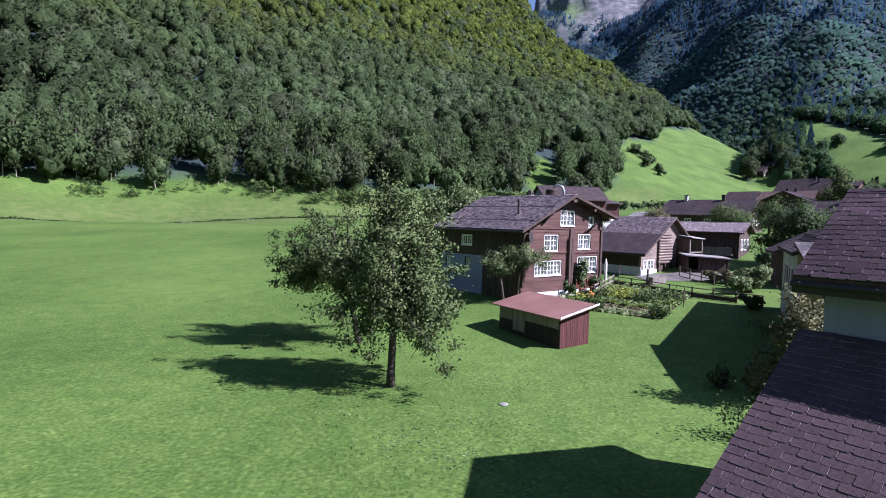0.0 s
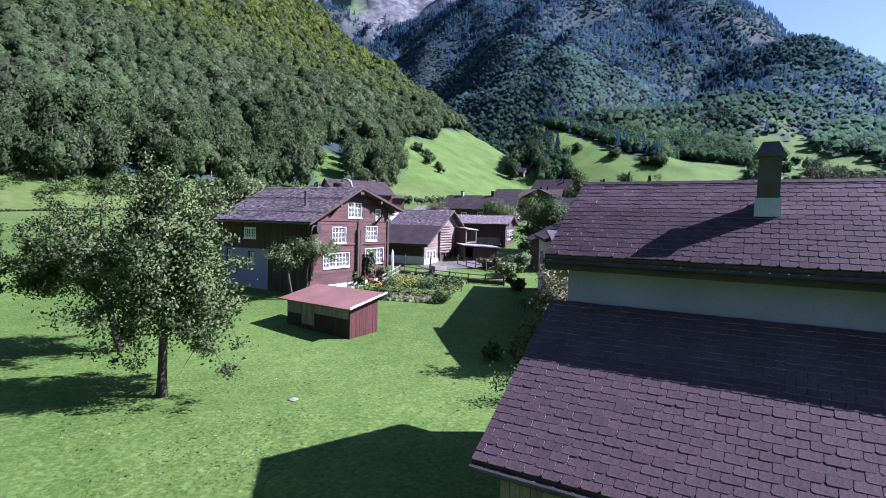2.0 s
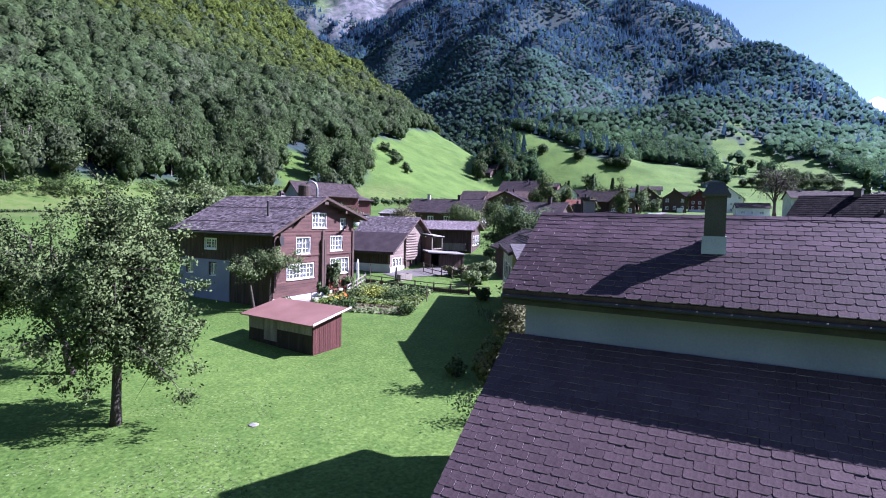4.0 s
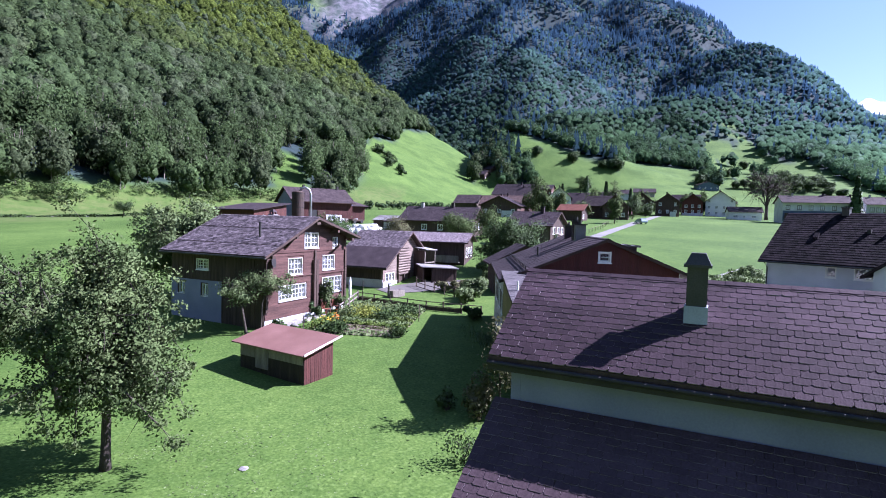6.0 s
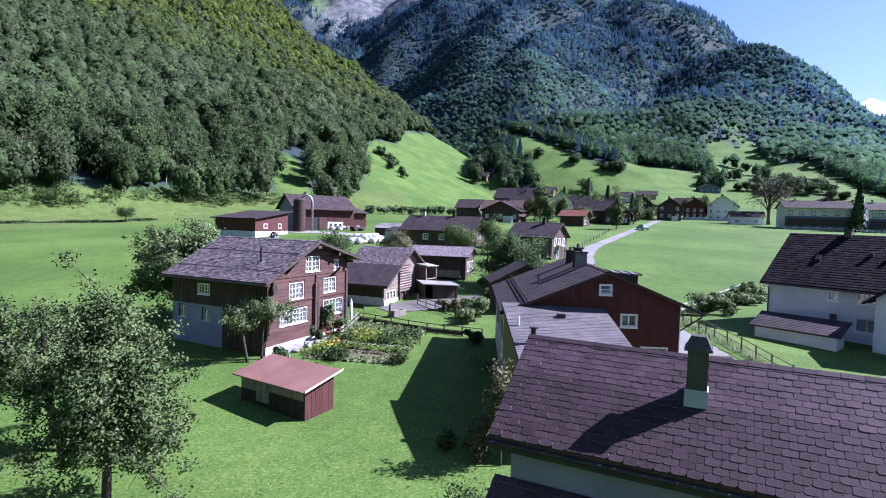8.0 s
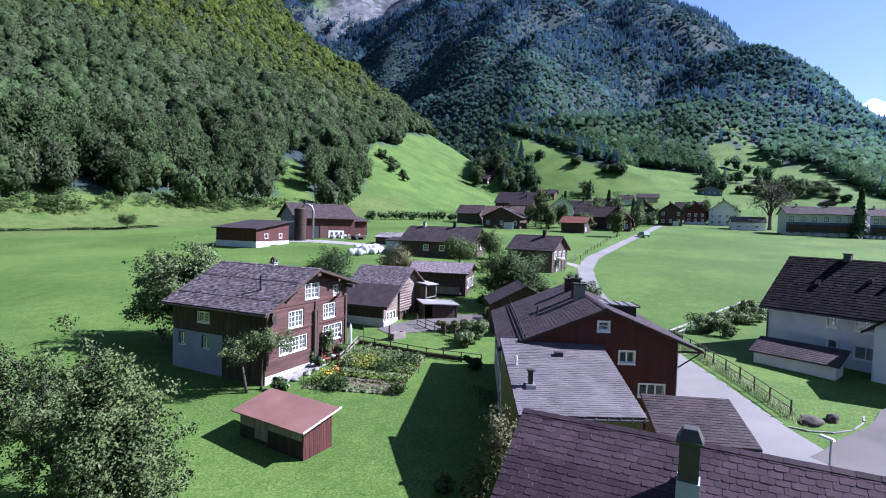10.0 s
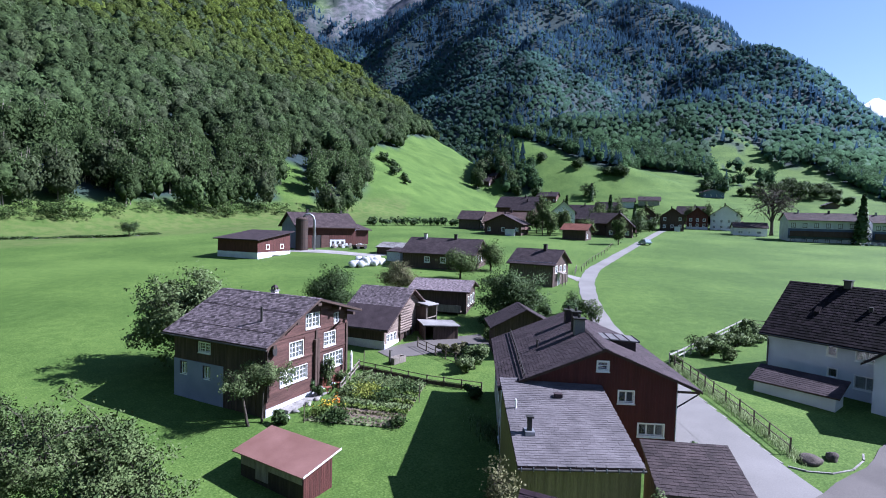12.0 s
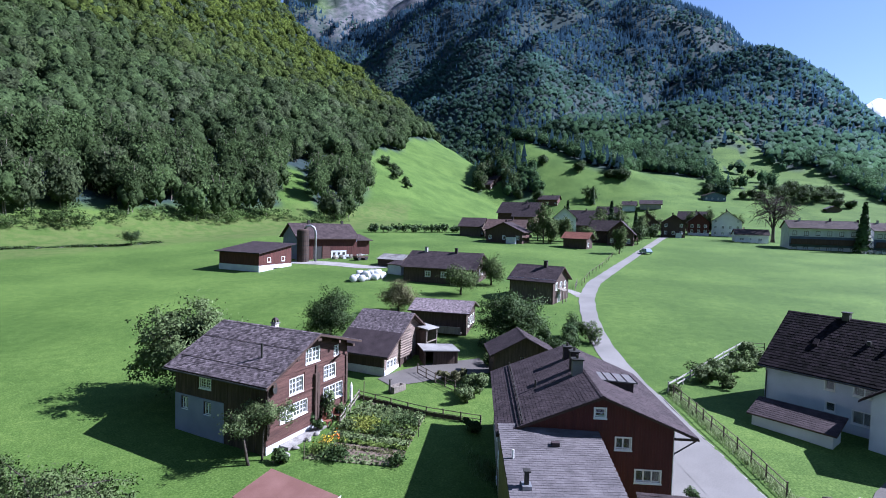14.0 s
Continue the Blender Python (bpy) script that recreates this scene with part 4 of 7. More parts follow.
                          (ridge[0], yy, ridge[1] + 0.058), (ridge[0] + d.x * 0.15, yy, ridge[1] + d.z * 0.15 + 0.065), (ridge[0] + d.x * 0.15, yy + 0.44, ridge[1] + d.z * 0.15 + 0.055), (ridge[0], yy + 0.44, ridge[1] + 0.05)] if sgn > 0 else
                         [(ridge[0] + d.x * 0.15, yy, ridge[1] + d.z * 0.15 + 0.035), (ridge[0], yy, ridge[1] + 0.03), (ridge[0], yy + 0.44, ridge[1] + 0.025), (ridge[0] + d.x * 0.15, yy + 0.44, ridge[1] + d.z * 0.15 + 0.03),
                          (ridge[0] + d.x * 0.15, yy, ridge[1] + d.z * 0.15 + 0.065), (ridge[0], yy, ridge[1] + 0.058), (ridge[0], yy + 0.44, ridge[1] + 0.05), (ridge[0] + d.x * 0.15, yy + 0.44, ridge[1] + d.z * 0.15 + 0.055)])
        part("ridge_capping", cap, roof, r, kind="stuff")
    left_m = Matrix.Translation((0, L, 0)) @ Matrix.Rotation(-math.pi / 2, 4, "Z")
    right_m = Matrix.Translation((W, 0, 0)) @ Matrix.Rotation(math.pi / 2, 4, "Z")
    return ob, r, lambda s, z: Matrix.Translation((s, 0, z)), lambda s, z, w: left_m @ Matrix.Translation((L - s - w, 0, z)), lambda s, z: right_m @ Matrix.Translation((s, 0, z)), under


def mono_roof(name, label, x, y, ang, zb, W, L, z_front, z_back, wall, roof, slate_mat="", ov=0.3, slab=0.1, holes=(), category="shed", slate=(0.45, 0.28), seed=5, thick=0.12, group="", pieces=0, near=None):
    """A building under one slope, low at y = 0 (its front, facing -y) and high at y = L."""
    ob = thing(name, label, category, pose(x, y, zb, 0, 0, ang), group)
    k = (z_back - z_front) / L
    mb = MB()
    wall_panel(mb, 0, W, [(0, z_front - slab - 0.01), (W, z_front - slab - 0.01)], holes, thick, Matrix.Identity(4))
    part("wall", mb, wall, ob)
    mb = MB()
    wall_panel(mb, 0, W, [(0, z_back - slab - 0.02), (W, z_back - slab - 0.02)], (), thick, Matrix.Translation((W, L, 0)) @ Matrix.Rotation(math.pi, 4, "Z"))
    part("wall", mb, wall, ob)
    a, b = z_front - slab - 0.02, z_back - slab - 0.03
    n = L - 2 * thick
    for m, t in ((Matrix.Translation((0, L - thick, 0)) @ Matrix.Rotation(-math.pi / 2, 4, "Z"), [(0, b), (n, a)]), (Matrix.Translation((W, thick, 0)) @ Matrix.Rotation(math.pi / 2, 4, "Z"), [(0, a), (n, b)])):
        mb = MB()
        wall_panel(mb, 0.002, n - 0.002, t, (), thick, m)
        part("wall", mb, wall, ob)
    y0, y1 = -ov, L + ov
    rf = MB().hexa([(-ov, y0, z_front + k * y0 - slab), (W + ov, y0, z_front + k * y0 - slab), (W + ov, y1, z_front + k * y1 - slab), (-ov, y1, z_front + k * y1 - slab),
                    (-ov, y0, z_front + k * y0), (W + ov, y0, z_front + k * y0), (W + ov, y1, z_front + k * y1), (-ov, y1, z_front + k * y1)])
    r = part("roof", rf, roof, ob)
    if slate_mat:
        slates(r, roof_frame((-ov, y0, z_front + k * y0), (1, 0, 0), (0, 1, k)), W + 2 * ov, math.hypot(y1 - y0, k * (y1 - y0)) - 0.02, slate_mat, slate[0], slate[1], seed=seed, pieces=pieces, near=near)
    return ob, r


def boards(parent, mat, m, length, z0, z1, w, rng, proud=0.018, vertical=True, skip=(), name="board"):
    """Cladding boards laid on a wall plane y = 0, proud of it, leaving out the openings in skip."""
    if vertical:
        x = 0.0
        while x < length - 0.02:
            b = min(w * rng.uniform(0.85, 1.15), length - x)
            top = z1(x + b / 2) if callable(z1) else z1
            cuts = sorted((h[1] - 0.02, h[1] + h[3] + 0.02) for h in skip if x + b > h[0] and x < h[0] + h[2])
            z = z0
            for c0, c1 in cuts + [(top, top)]:
                if c0 - z > 0.05:
                    part(name, MB().box(x + 0.005, x + b - 0.005, -proud * rng.uniform(0.6, 1.2), 0.002, z, c0, m), mat, parent)
                z = c1
            x += b
    else:
        z = z0
        while z < z1 - 0.02:
            b = min(w * rng.uniform(0.9, 1.1), z1 - z)
            cuts = sorted((h[0] - 0.02, h[0] + h[2] + 0.02) for h in skip if z + b > h[1] and z < h[1] + h[3])
            x0, x1 = length(z + b / 2) if callable(length) else (0, length)
            x = x0
            for c0, c1 in cuts + [(x1, x1)]:
                c0 = min(c0, x1)
                if c0 - x > 0.05:
                    part(name, MB().box(x, c0, -proud * rng.uniform(0.7, 1.2), 0.002, z + 0.006, z + b - 0.006, m), mat, parent)
                x = max(x, c1)
            z += b

# ---- the old timber chalet ----
def build_chalet():
    zb, W, L = 0.95, 8.95, 8.7
    gable_w = [(3.95, 6.22 - zb, 1.5, 1.05), (7.26, 6.05 - zb, 0.55, 0.85), (2.26, 4.38 - zb, 1.4, 1.12), (6.05, 4.5 - zb, 1.38, 1.05),
               (1.35, 2.68 - zb, 2.75, 0.98), (6.05, 2.72 - zb, 2.3, 1.15)]
    side_w = [(5.13, 4.62 - zb, 1.05, 0.66), (7.4, 2.8 - zb, 0.62, 0.85), (5.1, 2.75 - zb, 0.62, 0.85)]
    ob, roof, fm, lm, rm, under = gable_house("chalet", "old dark-brown timber chalet with white-framed windows and a slate roof", 5.39, 36.29, 38.7, zb, W, L,
                                              (-0.75, 5.84 - zb), (4.61, 8.42 - zb), (9.91, 6.95 - zb), "log", "slate_grey", 0.8, 0.35, gable_w, side_w, side_wall="log_dark", slate=(0.25, 0.18), seed=11, slab=0.16)
    rng = np.random.default_rng(12)
    r = 4.61

    def span(z):
        a, b = 0.0, W
        if z > under(0):
            a = (z - under(0)) / (under(r) - under(0)) * r
        if z > under(W):
            b = W - (z - under(W)) / (under(r) - under(W)) * (W - r)
        return a + 0.02, b - 0.02
    boards(ob, "log", Matrix.Identity(4), span, 0.57, under(r) - 0.15, 0.19, rng, 0.04, False, [(h[0] - 0.1, h[1] - 0.1, h[2] + 0.2, h[3] + 0.2) for h in gable_w], name="log")
    part("base", MB().box(-0.01, W + 0.01, -0.05, 0.0, -0.4, 0.55), "plaster", ob, "whitewashed masonry base")
    part("cross_wall_post", MB().box(4.78, 5.0, -0.26, -0.02, 0.9, 4.35).box(5.06, 5.28, -0.26, -0.02, 0.9, 4.35), "log_dark", ob, "dark projecting cross-wall timbers")
    for s in (0.0, 4.95, W - 0.24):           # beam ends that stand out of the gable
        for k in range(19):
            z = 1.1 + k * 0.21
            if z < under(s + 0.12) - 0.2:
                part("beam_end", MB().box(s, s + 0.22, -0.14, -0.04, z, z + 0.185), "log_dark", ob)
    for z in (4.28 - zb, 6.0 - zb):
        a, b = span(z)
        part("cornice", MB().box(a, b, -0.09, -0.04, z - 0.06, z + 0.05), "log", ob)
    for i, h in enumerate(gable_w):
        window(ob, fm(h[0], h[1]), h[2], h[3], nx=(2, 1, 2, 2, 4, 3)[i], ny=2, bars=2, trim=0.035)
    for i, h in enumerate(side_w):
        m = lm(h[0], h[1], h[2])
        win = window(ob, m, h[2], h[3], nx=2, ny=0 if i else 2, bars=1 if i else 2, trim=0.0 if i else 0.06)
        if i:
            part("curtain", MB().box(h[2] * 0.5, h[2] - 0.04, 0.16, 0.18, 0.05, h[3] - 0.04, m), "curtain", win, "pale curtain drawn half across")
    ml = Matrix.Translation((0, L, 0)) @ Matrix.Rotation(-math.pi / 2, 4, "Z")
    # side wall: plaster below at the back, boards elsewhere
    white = MB()
    # whitewash in the darker plaster, shade painted into its colour
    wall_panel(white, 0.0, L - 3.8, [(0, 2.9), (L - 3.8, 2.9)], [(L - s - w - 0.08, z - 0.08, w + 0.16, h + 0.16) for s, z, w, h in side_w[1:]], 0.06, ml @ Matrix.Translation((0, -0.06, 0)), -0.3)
    part("plaster_base", white, "plaster_shade_grey", ob, "whitewashed plaster lower wall")
    dark = [(L - s - w - 0.08, z - 0.08, w + 0.16, h + 0.16) for s, z, w, h in side_w[:1]]
    boards(ob, "log_dark", ml, L - 3.8, 2.92, under(0) - 0.02, 0.2, rng, 0.03, True, dark)
    boards(ob, "log_dark", ml @ Matrix.Translation((L - 3.8, 0, 0)), 3.8, -0.2, under(0) - 0.02, 0.19, rng, 0.05)
    chimney(ob, 5.5, 4.4, 6.6, 7.55, 0.42, 0.42, "plaster_old", pots=0)
    part("chimney_hood", MB().hexa([(5.28, 4.18, 7.8), (5.72, 4.18, 7.8), (5.72, 4.62, 7.8), (5.28, 4.62, 7.8), (5.42, 4.32, 8.0), (5.58, 4.32, 8.0), (5.58, 4.48, 8.0), (5.42, 4.48, 8.0)]).box(5.32, 5.4, 4.2, 4.3, 7.62, 7.8).box(5.6, 5.68, 4.2, 4.3, 7.62, 7.8).box(5.32, 5.4, 4.5, 4.6, 7.62, 7.8).box(5.6, 5.68, 4.5, 4.6, 7.62, 7.8), "slate_dark", ob)
    for q in (0.24, 0.64):                    # snow rails on the western slope
        zq = 5.84 - zb + q * 2.58 + 0.07
        xq = -0.75 + q * 5.36
        part("snow_rail", MB().tube([(xq, -0.5, zq), (xq, L + 0.2, zq)], [0.014, 0.014], 6), "log_dark", ob)
    part("stove_pipe", MB().tube([(1.55, 1.9, 5.6), (1.55, 1.9, 7.05)], [0.085, 0.085], 10), "iron", ob)
    part("satellite_dish", MB().tube([(0.55, -0.28, 4.45), (0.52, -0.2, 4.44), (0.5, -0.16, 4.43)], [0.38, 0.3, 0.05], 16), "iron", ob, "dark round satellite dish")
    part("gutter", MB().tube([(-0.8, -0.8, 4.78), (-0.8, L + 0.35, 4.78)], [0.06, 0.06], 8), "copper", ob)
    for x0, x1, z in ((4.4, 4.8, 6.95), (-0.1, 0.16, 4.72), (W - 0.2, W + 0.05, 5.7), (2.2, 2.42, 5.95), (6.9, 7.1, 6.35)):
        part("purlin", MB().box(x0, x1, -0.75, 0.0, z, z + 0.2), "log_dark", ob)
    for x, z in ((2.0, 5.8), (7.1, 5.2)):
        part("bracket", MB().hexa([(x, -0.7, z + 0.2), (x + 0.14, -0.7, z + 0.2), (x + 0.14, 0, z - 0.5), (x, 0, z - 0.5), (x, -0.7, z + 0.32), (x + 0.14, -0.7, z + 0.32), (x + 0.14, 0, z - 0.3), (x, 0, z - 0.3)]), "log_dark", ob)
    return ob


build_chalet()


# ---- the house close by, with its lean-to ----
def build_near_house():
    zb, W, L = -0.3, 4.8, 11.5
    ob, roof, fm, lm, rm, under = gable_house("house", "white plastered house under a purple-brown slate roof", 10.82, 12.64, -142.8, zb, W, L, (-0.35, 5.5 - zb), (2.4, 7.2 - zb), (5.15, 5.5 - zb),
                                              "plaster_shade_grey", "slate", 0.43, 0.4, slate=(0.285, 0.18), seed=21, slab=0.13, pieces=300, near=lambda x, y: x < 8.0)
    a, b = (4.8, 4.5 - zb), (8.46, 2.27 - zb)          # lean-to roof: top and foot
    y0, y1 = -0.36, L + 0.2
    rf = MB().hexa([(a[0] + 0.005, y0, a[1] - 0.12), (b[0], y0, b[1] - 0.12), (b[0], y1, b[1] - 0.12), (a[0] + 0.005, y1, a[1] - 0.12), (a[0] + 0.005, y0, a[1]), (b[0], y0, b[1]), (b[0], y1, b[1]), (a[0] + 0.005, y1, a[1])])
    lean = part("lean_to_roof", rf, "soffit", ob)
    slates(lean, roof_frame((b[0], y0, b[1]), (0, 1, 0), (a[0] - b[0], 0, a[1] - b[1])), y1 - y0, math.dist(a, b) - 0.04, "slate_violet", 0.3, 0.17, seed=23, pieces=300, near=lambda x, y: x < 5.5, tip=0.05, clip=0.03, rim=True)
    rng = np.random.default_rng(24)
    k = (a[1] - b[1]) / (b[0] - a[0])
    front = MB().box(7.95, 8.07, 0.0, L, -0.2, b[1] + k * 0.39 - 0.15)
    part("lean_to_wall", front, "log_dark", ob, "dark boarded wall of the lean-to")
    mf = Matrix.Translation((8.07, 0, 0)) @ Matrix.Rotation(math.pi / 2, 4, "Z")
    boards(ob, "weathered", mf, L, -0.2, b[1] + k * 0.36 - 0.16, 0.18, rng, 0.03)
    side = MB().hexa([(4.8, 0.0, -0.2), (7.95, 0.0, -0.2), (7.95, 0.12, -0.2), (4.8, 0.12, -0.2), (4.8, 0.0, a[1] - 0.14), (7.95, 0.0, b[1] + k * 0.51 - 0.14), (7.95, 0.12, b[1] + k * 0.51 - 0.14), (4.8, 0.12, a[1] - 0.14)])
    part("lean_to_wall", side, "log_dark", ob)
    part("gutter", MB().tube([(5.2, -0.43, 5.37 - zb), (5.2, L + 0.4, 5.37 - zb)], [0.05, 0.05], 10), "iron", ob, "dark half-round gutter")
    part("gutter", MB().tube([(8.52, -0.36, 2.17 - zb), (8.52, L + 0.2, 2.17 - zb)], [0.06, 0.06], 10), "copper", ob)
    part("fascia", MB().box(5.08, 5.14, -0.43, L + 0.4, 5.2 - zb, 5.37 - zb), "iron", ob)
    # chimney on the near slope, clad in dark metal with a pale foot
    cx, cy = 3.5, 3.63
    z0 = 6.33 - zb
    ch = part("chimney", MB().box(cx - 0.2, cx + 0.2, cy - 0.2, cy + 0.2, z0 - 0.25, z0 + 1.28), "copper", ob, "dark metal-clad chimney")
    part("foot", MB().box(cx - 0.23, cx + 0.23, cy - 0.23, cy + 0.23, z0 - 0.3, z0 + 0.46).box(cx - 0.36, cx + 0.42, cy - 0.34, cy + 0.34, z0 - 0.42, z0 - 0.2), "zinc", ch, "pale sheet-metal foot")
    part("cap", MB().box(cx - 0.27, cx + 0.27, cy - 0.27, cy + 0.27, z0 + 1.28, z0 + 1.34).hexa([(cx - 0.25, cy - 0.25, z0 + 1.34), (cx + 0.25, cy - 0.25, z0 + 1.34), (cx + 0.25, cy + 0.25, z0 + 1.34), (cx - 0.25, cy + 0.25, z0 + 1.34),
         (cx - 0.14, cy - 0.14, z0 + 1.58), (cx + 0.14, cy - 0.14, z0 + 1.58), (cx + 0.14, cy + 0.14, z0 + 1.58), (cx - 0.14, cy + 0.14, z0 + 1.58)]), "copper", ch)
    return ob


build_near_house()


# ---- the red house ----
def build_red_house():
    zb, W, L = 0.6, 9.25, 11.8
    g = [(5.0, 6.48 - zb, 0.56, 0.46), (6.18, 4.76 - zb, 0.8, 0.62), (7.3, 2.99 - zb, 1.34, 0.64)]
    side = [(1.6, 3.2 - zb, 0.9, 1.1), (4.2, 3.2 - zb, 0.9, 1.1), (7.5, 3.2 - zb, 0.9, 1.1), (3.0, 1.0 - zb, 0.9, 1.0)]
    ob, roof, fm, lm, rm, under = gable_house("house", "dark-red boarded house with white windows and a brown slate roof", 16.38, 24.52, -29.2, zb, W, L, (-0.35, 5.28 - zb), (5.35, 7.68 - zb), (10.5, 5.6 - zb),
                                              "red_board", "slate_dark", 0.3, 0.35, g, side, side_wall="plaster_old", slate=(0.3, 0.2), seed=31, slab=0.13)
    rng = np.random.default_rng(32)
    boards(ob, "red_board", Matrix.Identity(4), W, 0.0, under, 0.16, rng, 0.022, True, [(h[0] - 0.08, h[1] - 0.08, h[2] + 0.16, h[3] + 0.16) for h in g])
    window(ob, fm(g[0][0], g[0][1]), g[0][2], g[0][3], 1, 1, bars=1, trim=0.07)
    window(ob, fm(g[1][0], g[1][1]), g[1][2], g[1][3], 2, 0, bars=1, trim=0.06)
    window(ob, fm(g[2][0], g[2][1]), g[2][2], g[2][3], 3, 0, bars=1, trim=0.06)
    for s, z, w, h in side:
        window(ob, lm(s, z, w), w, h, 2, 1, bars=1, trim=0.08, shutters="weathered")
    part("corner_board", MB().box(W + 0.0, W + 0.03, -0.06, 0.12, 0, under(W) - 0.05), "white_paint", ob)
    for y, h in ((5.9, 8.62), (4.75, 8.4), (8.6, 8.3)):
        chimney(ob, 4.85, y, 6.4, h - zb, 0.5 if y != 4.75 else 0.62, 0.55, "concrete" if y == 4.75 else "slate_dark", "iron", 1)
    part("vent_pipe", MB().tube([(2.3, 4.9, 5.4), (2.3, 4.9, 6.35)], [0.06, 0.06], 8), "iron", ob)
    # snow guard rail along the western slope
    sg = MB()
    k = (7.68 - 5.28) / 5.7
    for d in (0.0, 0.14):
        sg.tube([(1.05 + d * 0.3, -0.2, 5.28 - zb + k * 1.4 + 0.1 + d), (1.05 + d * 0.3, L + 0.2, 5.28 - zb + k * 1.4 + 0.1 + d)], [0.025, 0.025], 6)
    for i in range(14):
        y = -0.1 + i * 0.92
        sg.box(1.02, 1.06, y, y + 0.03, 5.28 - zb + k * 1.37, 5.28 - zb + k * 1.4 + 0.26)
    part("snow_guard", sg, "iron", ob)
    # long low dormer on the eastern slope
    d = part("dormer", MB().hexa([(6.5, 4.4, 6.3), (8.3, 4.4, 5.6), (8.3, 5.9, 5.6), (6.5, 5.9, 6.3), (6.5, 4.4, 6.66), (8.3, 4.4, 6.53), (8.3, 5.9, 6.53), (6.5, 5.9, 6.66)]), "slate_dark", ob)
    part("dormer_roof", MB().hexa([(6.0, 4.25, 6.67), (8.5, 4.25, 6.52), (8.5, 6.05, 6.52), (6.0, 6.05, 6.67), (6.0, 4.25, 6.75), (8.5, 4.25, 6.6), (8.5, 6.05, 6.6), (6.0, 6.05, 6.75)]), "sheet", d, "grey standing-seam sheet roof")
    for i in range(5):
        x = 6.05 + i * 0.6
        zz = 6.75 - (x - 6.0) * 0.06
        part("seam", MB().hexa([(x, 4.25, zz), (x + 0.04, 4.25, zz), (x + 0.04, 6.05, zz), (x, 6.05, zz), (x, 4.25, zz + 0.04), (x + 0.04, 4.25, zz + 0.04), (x + 0.04, 6.05, zz + 0.04), (x, 6.05, zz + 0.04)]), "slate_dark", d)
    part("eave_strut", MB().rod((W + 0.03, 0.1, 3.95), (W + 1.2, -0.05, 4.85), 0.04), "iron", ob)
    part("rafter_tails", MB().box(W, W + 1.15, -0.2, -0.08, 4.86, 4.96), "soffit", ob)
    # low grey annex against the gable
    an, ar = mono_roof("annex", "low annex with grey slate roof and yellow boarded wall", 13.45, 18.5, -25.0, 0.6, 5.2, 6.7, 4.07 - 0.6, 5.74 - 0.6, "yellow_board", "soffit", "slate_light", 0.15, 0.1, category="annex", slate=(0.42, 0.17), seed=41)
    rng = np.random.default_rng(42)
    boards(an, "yellow_board", Matrix.Identity(4), 5.2, 0.0, 3.3, 0.15, rng, 0.02)
    for i in range(11):
        part("gutter_hook", MB().box(0.0 + i * 0.52, 0.03 + i * 0.52, -0.24, -0.14, 3.25, 3.42), "metal", an)
    part("gutter", MB().tube([(-0.15, -0.2, 3.33), (5.35, -0.2, 3.33)], [0.05, 0.05], 8), "copper", an)
    ch = part("chimney", MB().box(0.62, 0.82, 2.0, 2.2, 3.6, 4.75), "iron", an, "slim dark flue")
    part("cap", MB().box(0.55, 0.89, 1.93, 2.27, 4.75, 4.81), "iron", ch)
    part("flashing", MB().box(0.5, 0.94, 1.82, 2.4, 3.9, 4.14), "metal", ch)
    part("vent_pipe", MB().tube([(0.35, 4.0, 4.2), (0.35, 4.0, 4.95)], [0.05, 0.05], 8), "white_paint", an)
    part("roof_hatch", MB().box(2.5, 2.9, 4.9, 5.2, 4.75, 4.95), "slate_dark", an)
    # second annex, brown roof, on the road's side
    a2, r2 = mono_roof("annex", "small annex with mossy brown slate roof", 18.4, 15.35, -33.0, 0.6, 3.45, 3.0, 3.42 - 0.6, 4.2 - 0.6, "log_dark", "soffit", "slate_brown", 0.25, 0.1, [(2.2, 1.6, 0.62, 0.7)], category="annex", slate=(0.4, 0.2), seed=43)
    window(a2, Matrix.Translation((2.2, 0, 1.6)), 0.62, 0.7, 2, 1, bars=1, trim=0.06)
    boards(a2, "yellow_board", Matrix.Identity(4), 3.45, 0.0, 2.6, 0.2, rng, 0.02, True, [(2.1, 1.5, 0.82, 0.9)])
    return ob


build_red_house()


# ---- the little shed on the lawn ----
def build_shed():
    ux, uy = 0.523, -0.852                     # along the long wall, towards the front corner
    ob, r = mono_roof("garden_shed", "small wooden shed with a dull red sheet roof", 3.3, 29.75, math.degrees(math.atan2(uy, ux)), 0.1, 4.75, 1.95, 1.78, 2.2, "log_dark", "red_sheet", ov=0.33, slab=0.06, category="shed")
    rng = np.random.default_rng(51)
    mr = Matrix.Translation((4.75, 0, 0)) @ Matrix.Rotation(math.pi / 2, 4, "Z")
    boards(ob, "shed_board", mr, 1.95, 0.12, lambda s: 1.68 + 0.215 * s, 0.13, rng, 0.022)
    boards(ob, "board_shaded", Matrix.Identity(4), 4.75, 0.1, 1.64, 0.2, rng, 0.018)
    part("panel", MB().box(0.05, 1.2, -0.05, -0.02, 1.0, 1.66), "weathered", ob, "grey-brown weathered panel")
    part("panel", MB().box(1.23, 2.2, -0.05, -0.02, 0.5, 1.66), "weathered", ob, "grey-brown weathered panel")
    part("panel", MB().box(2.24, 4.7, -0.05, -0.02, 1.15, 1.66), "weathered", ob, "grey-brown weathered panel")
    part("fascia", MB().hexa([(5.09, -0.33, 1.71), (5.12, -0.33, 1.71), (5.12, 2.28, 2.26), (5.09, 2.28, 2.26), (5.09, -0.33, 1.8), (5.12, -0.33, 1.8), (5.12, 2.28, 2.34), (5.09, 2.28, 2.34)]), "white_paint", ob, "pale verge board")
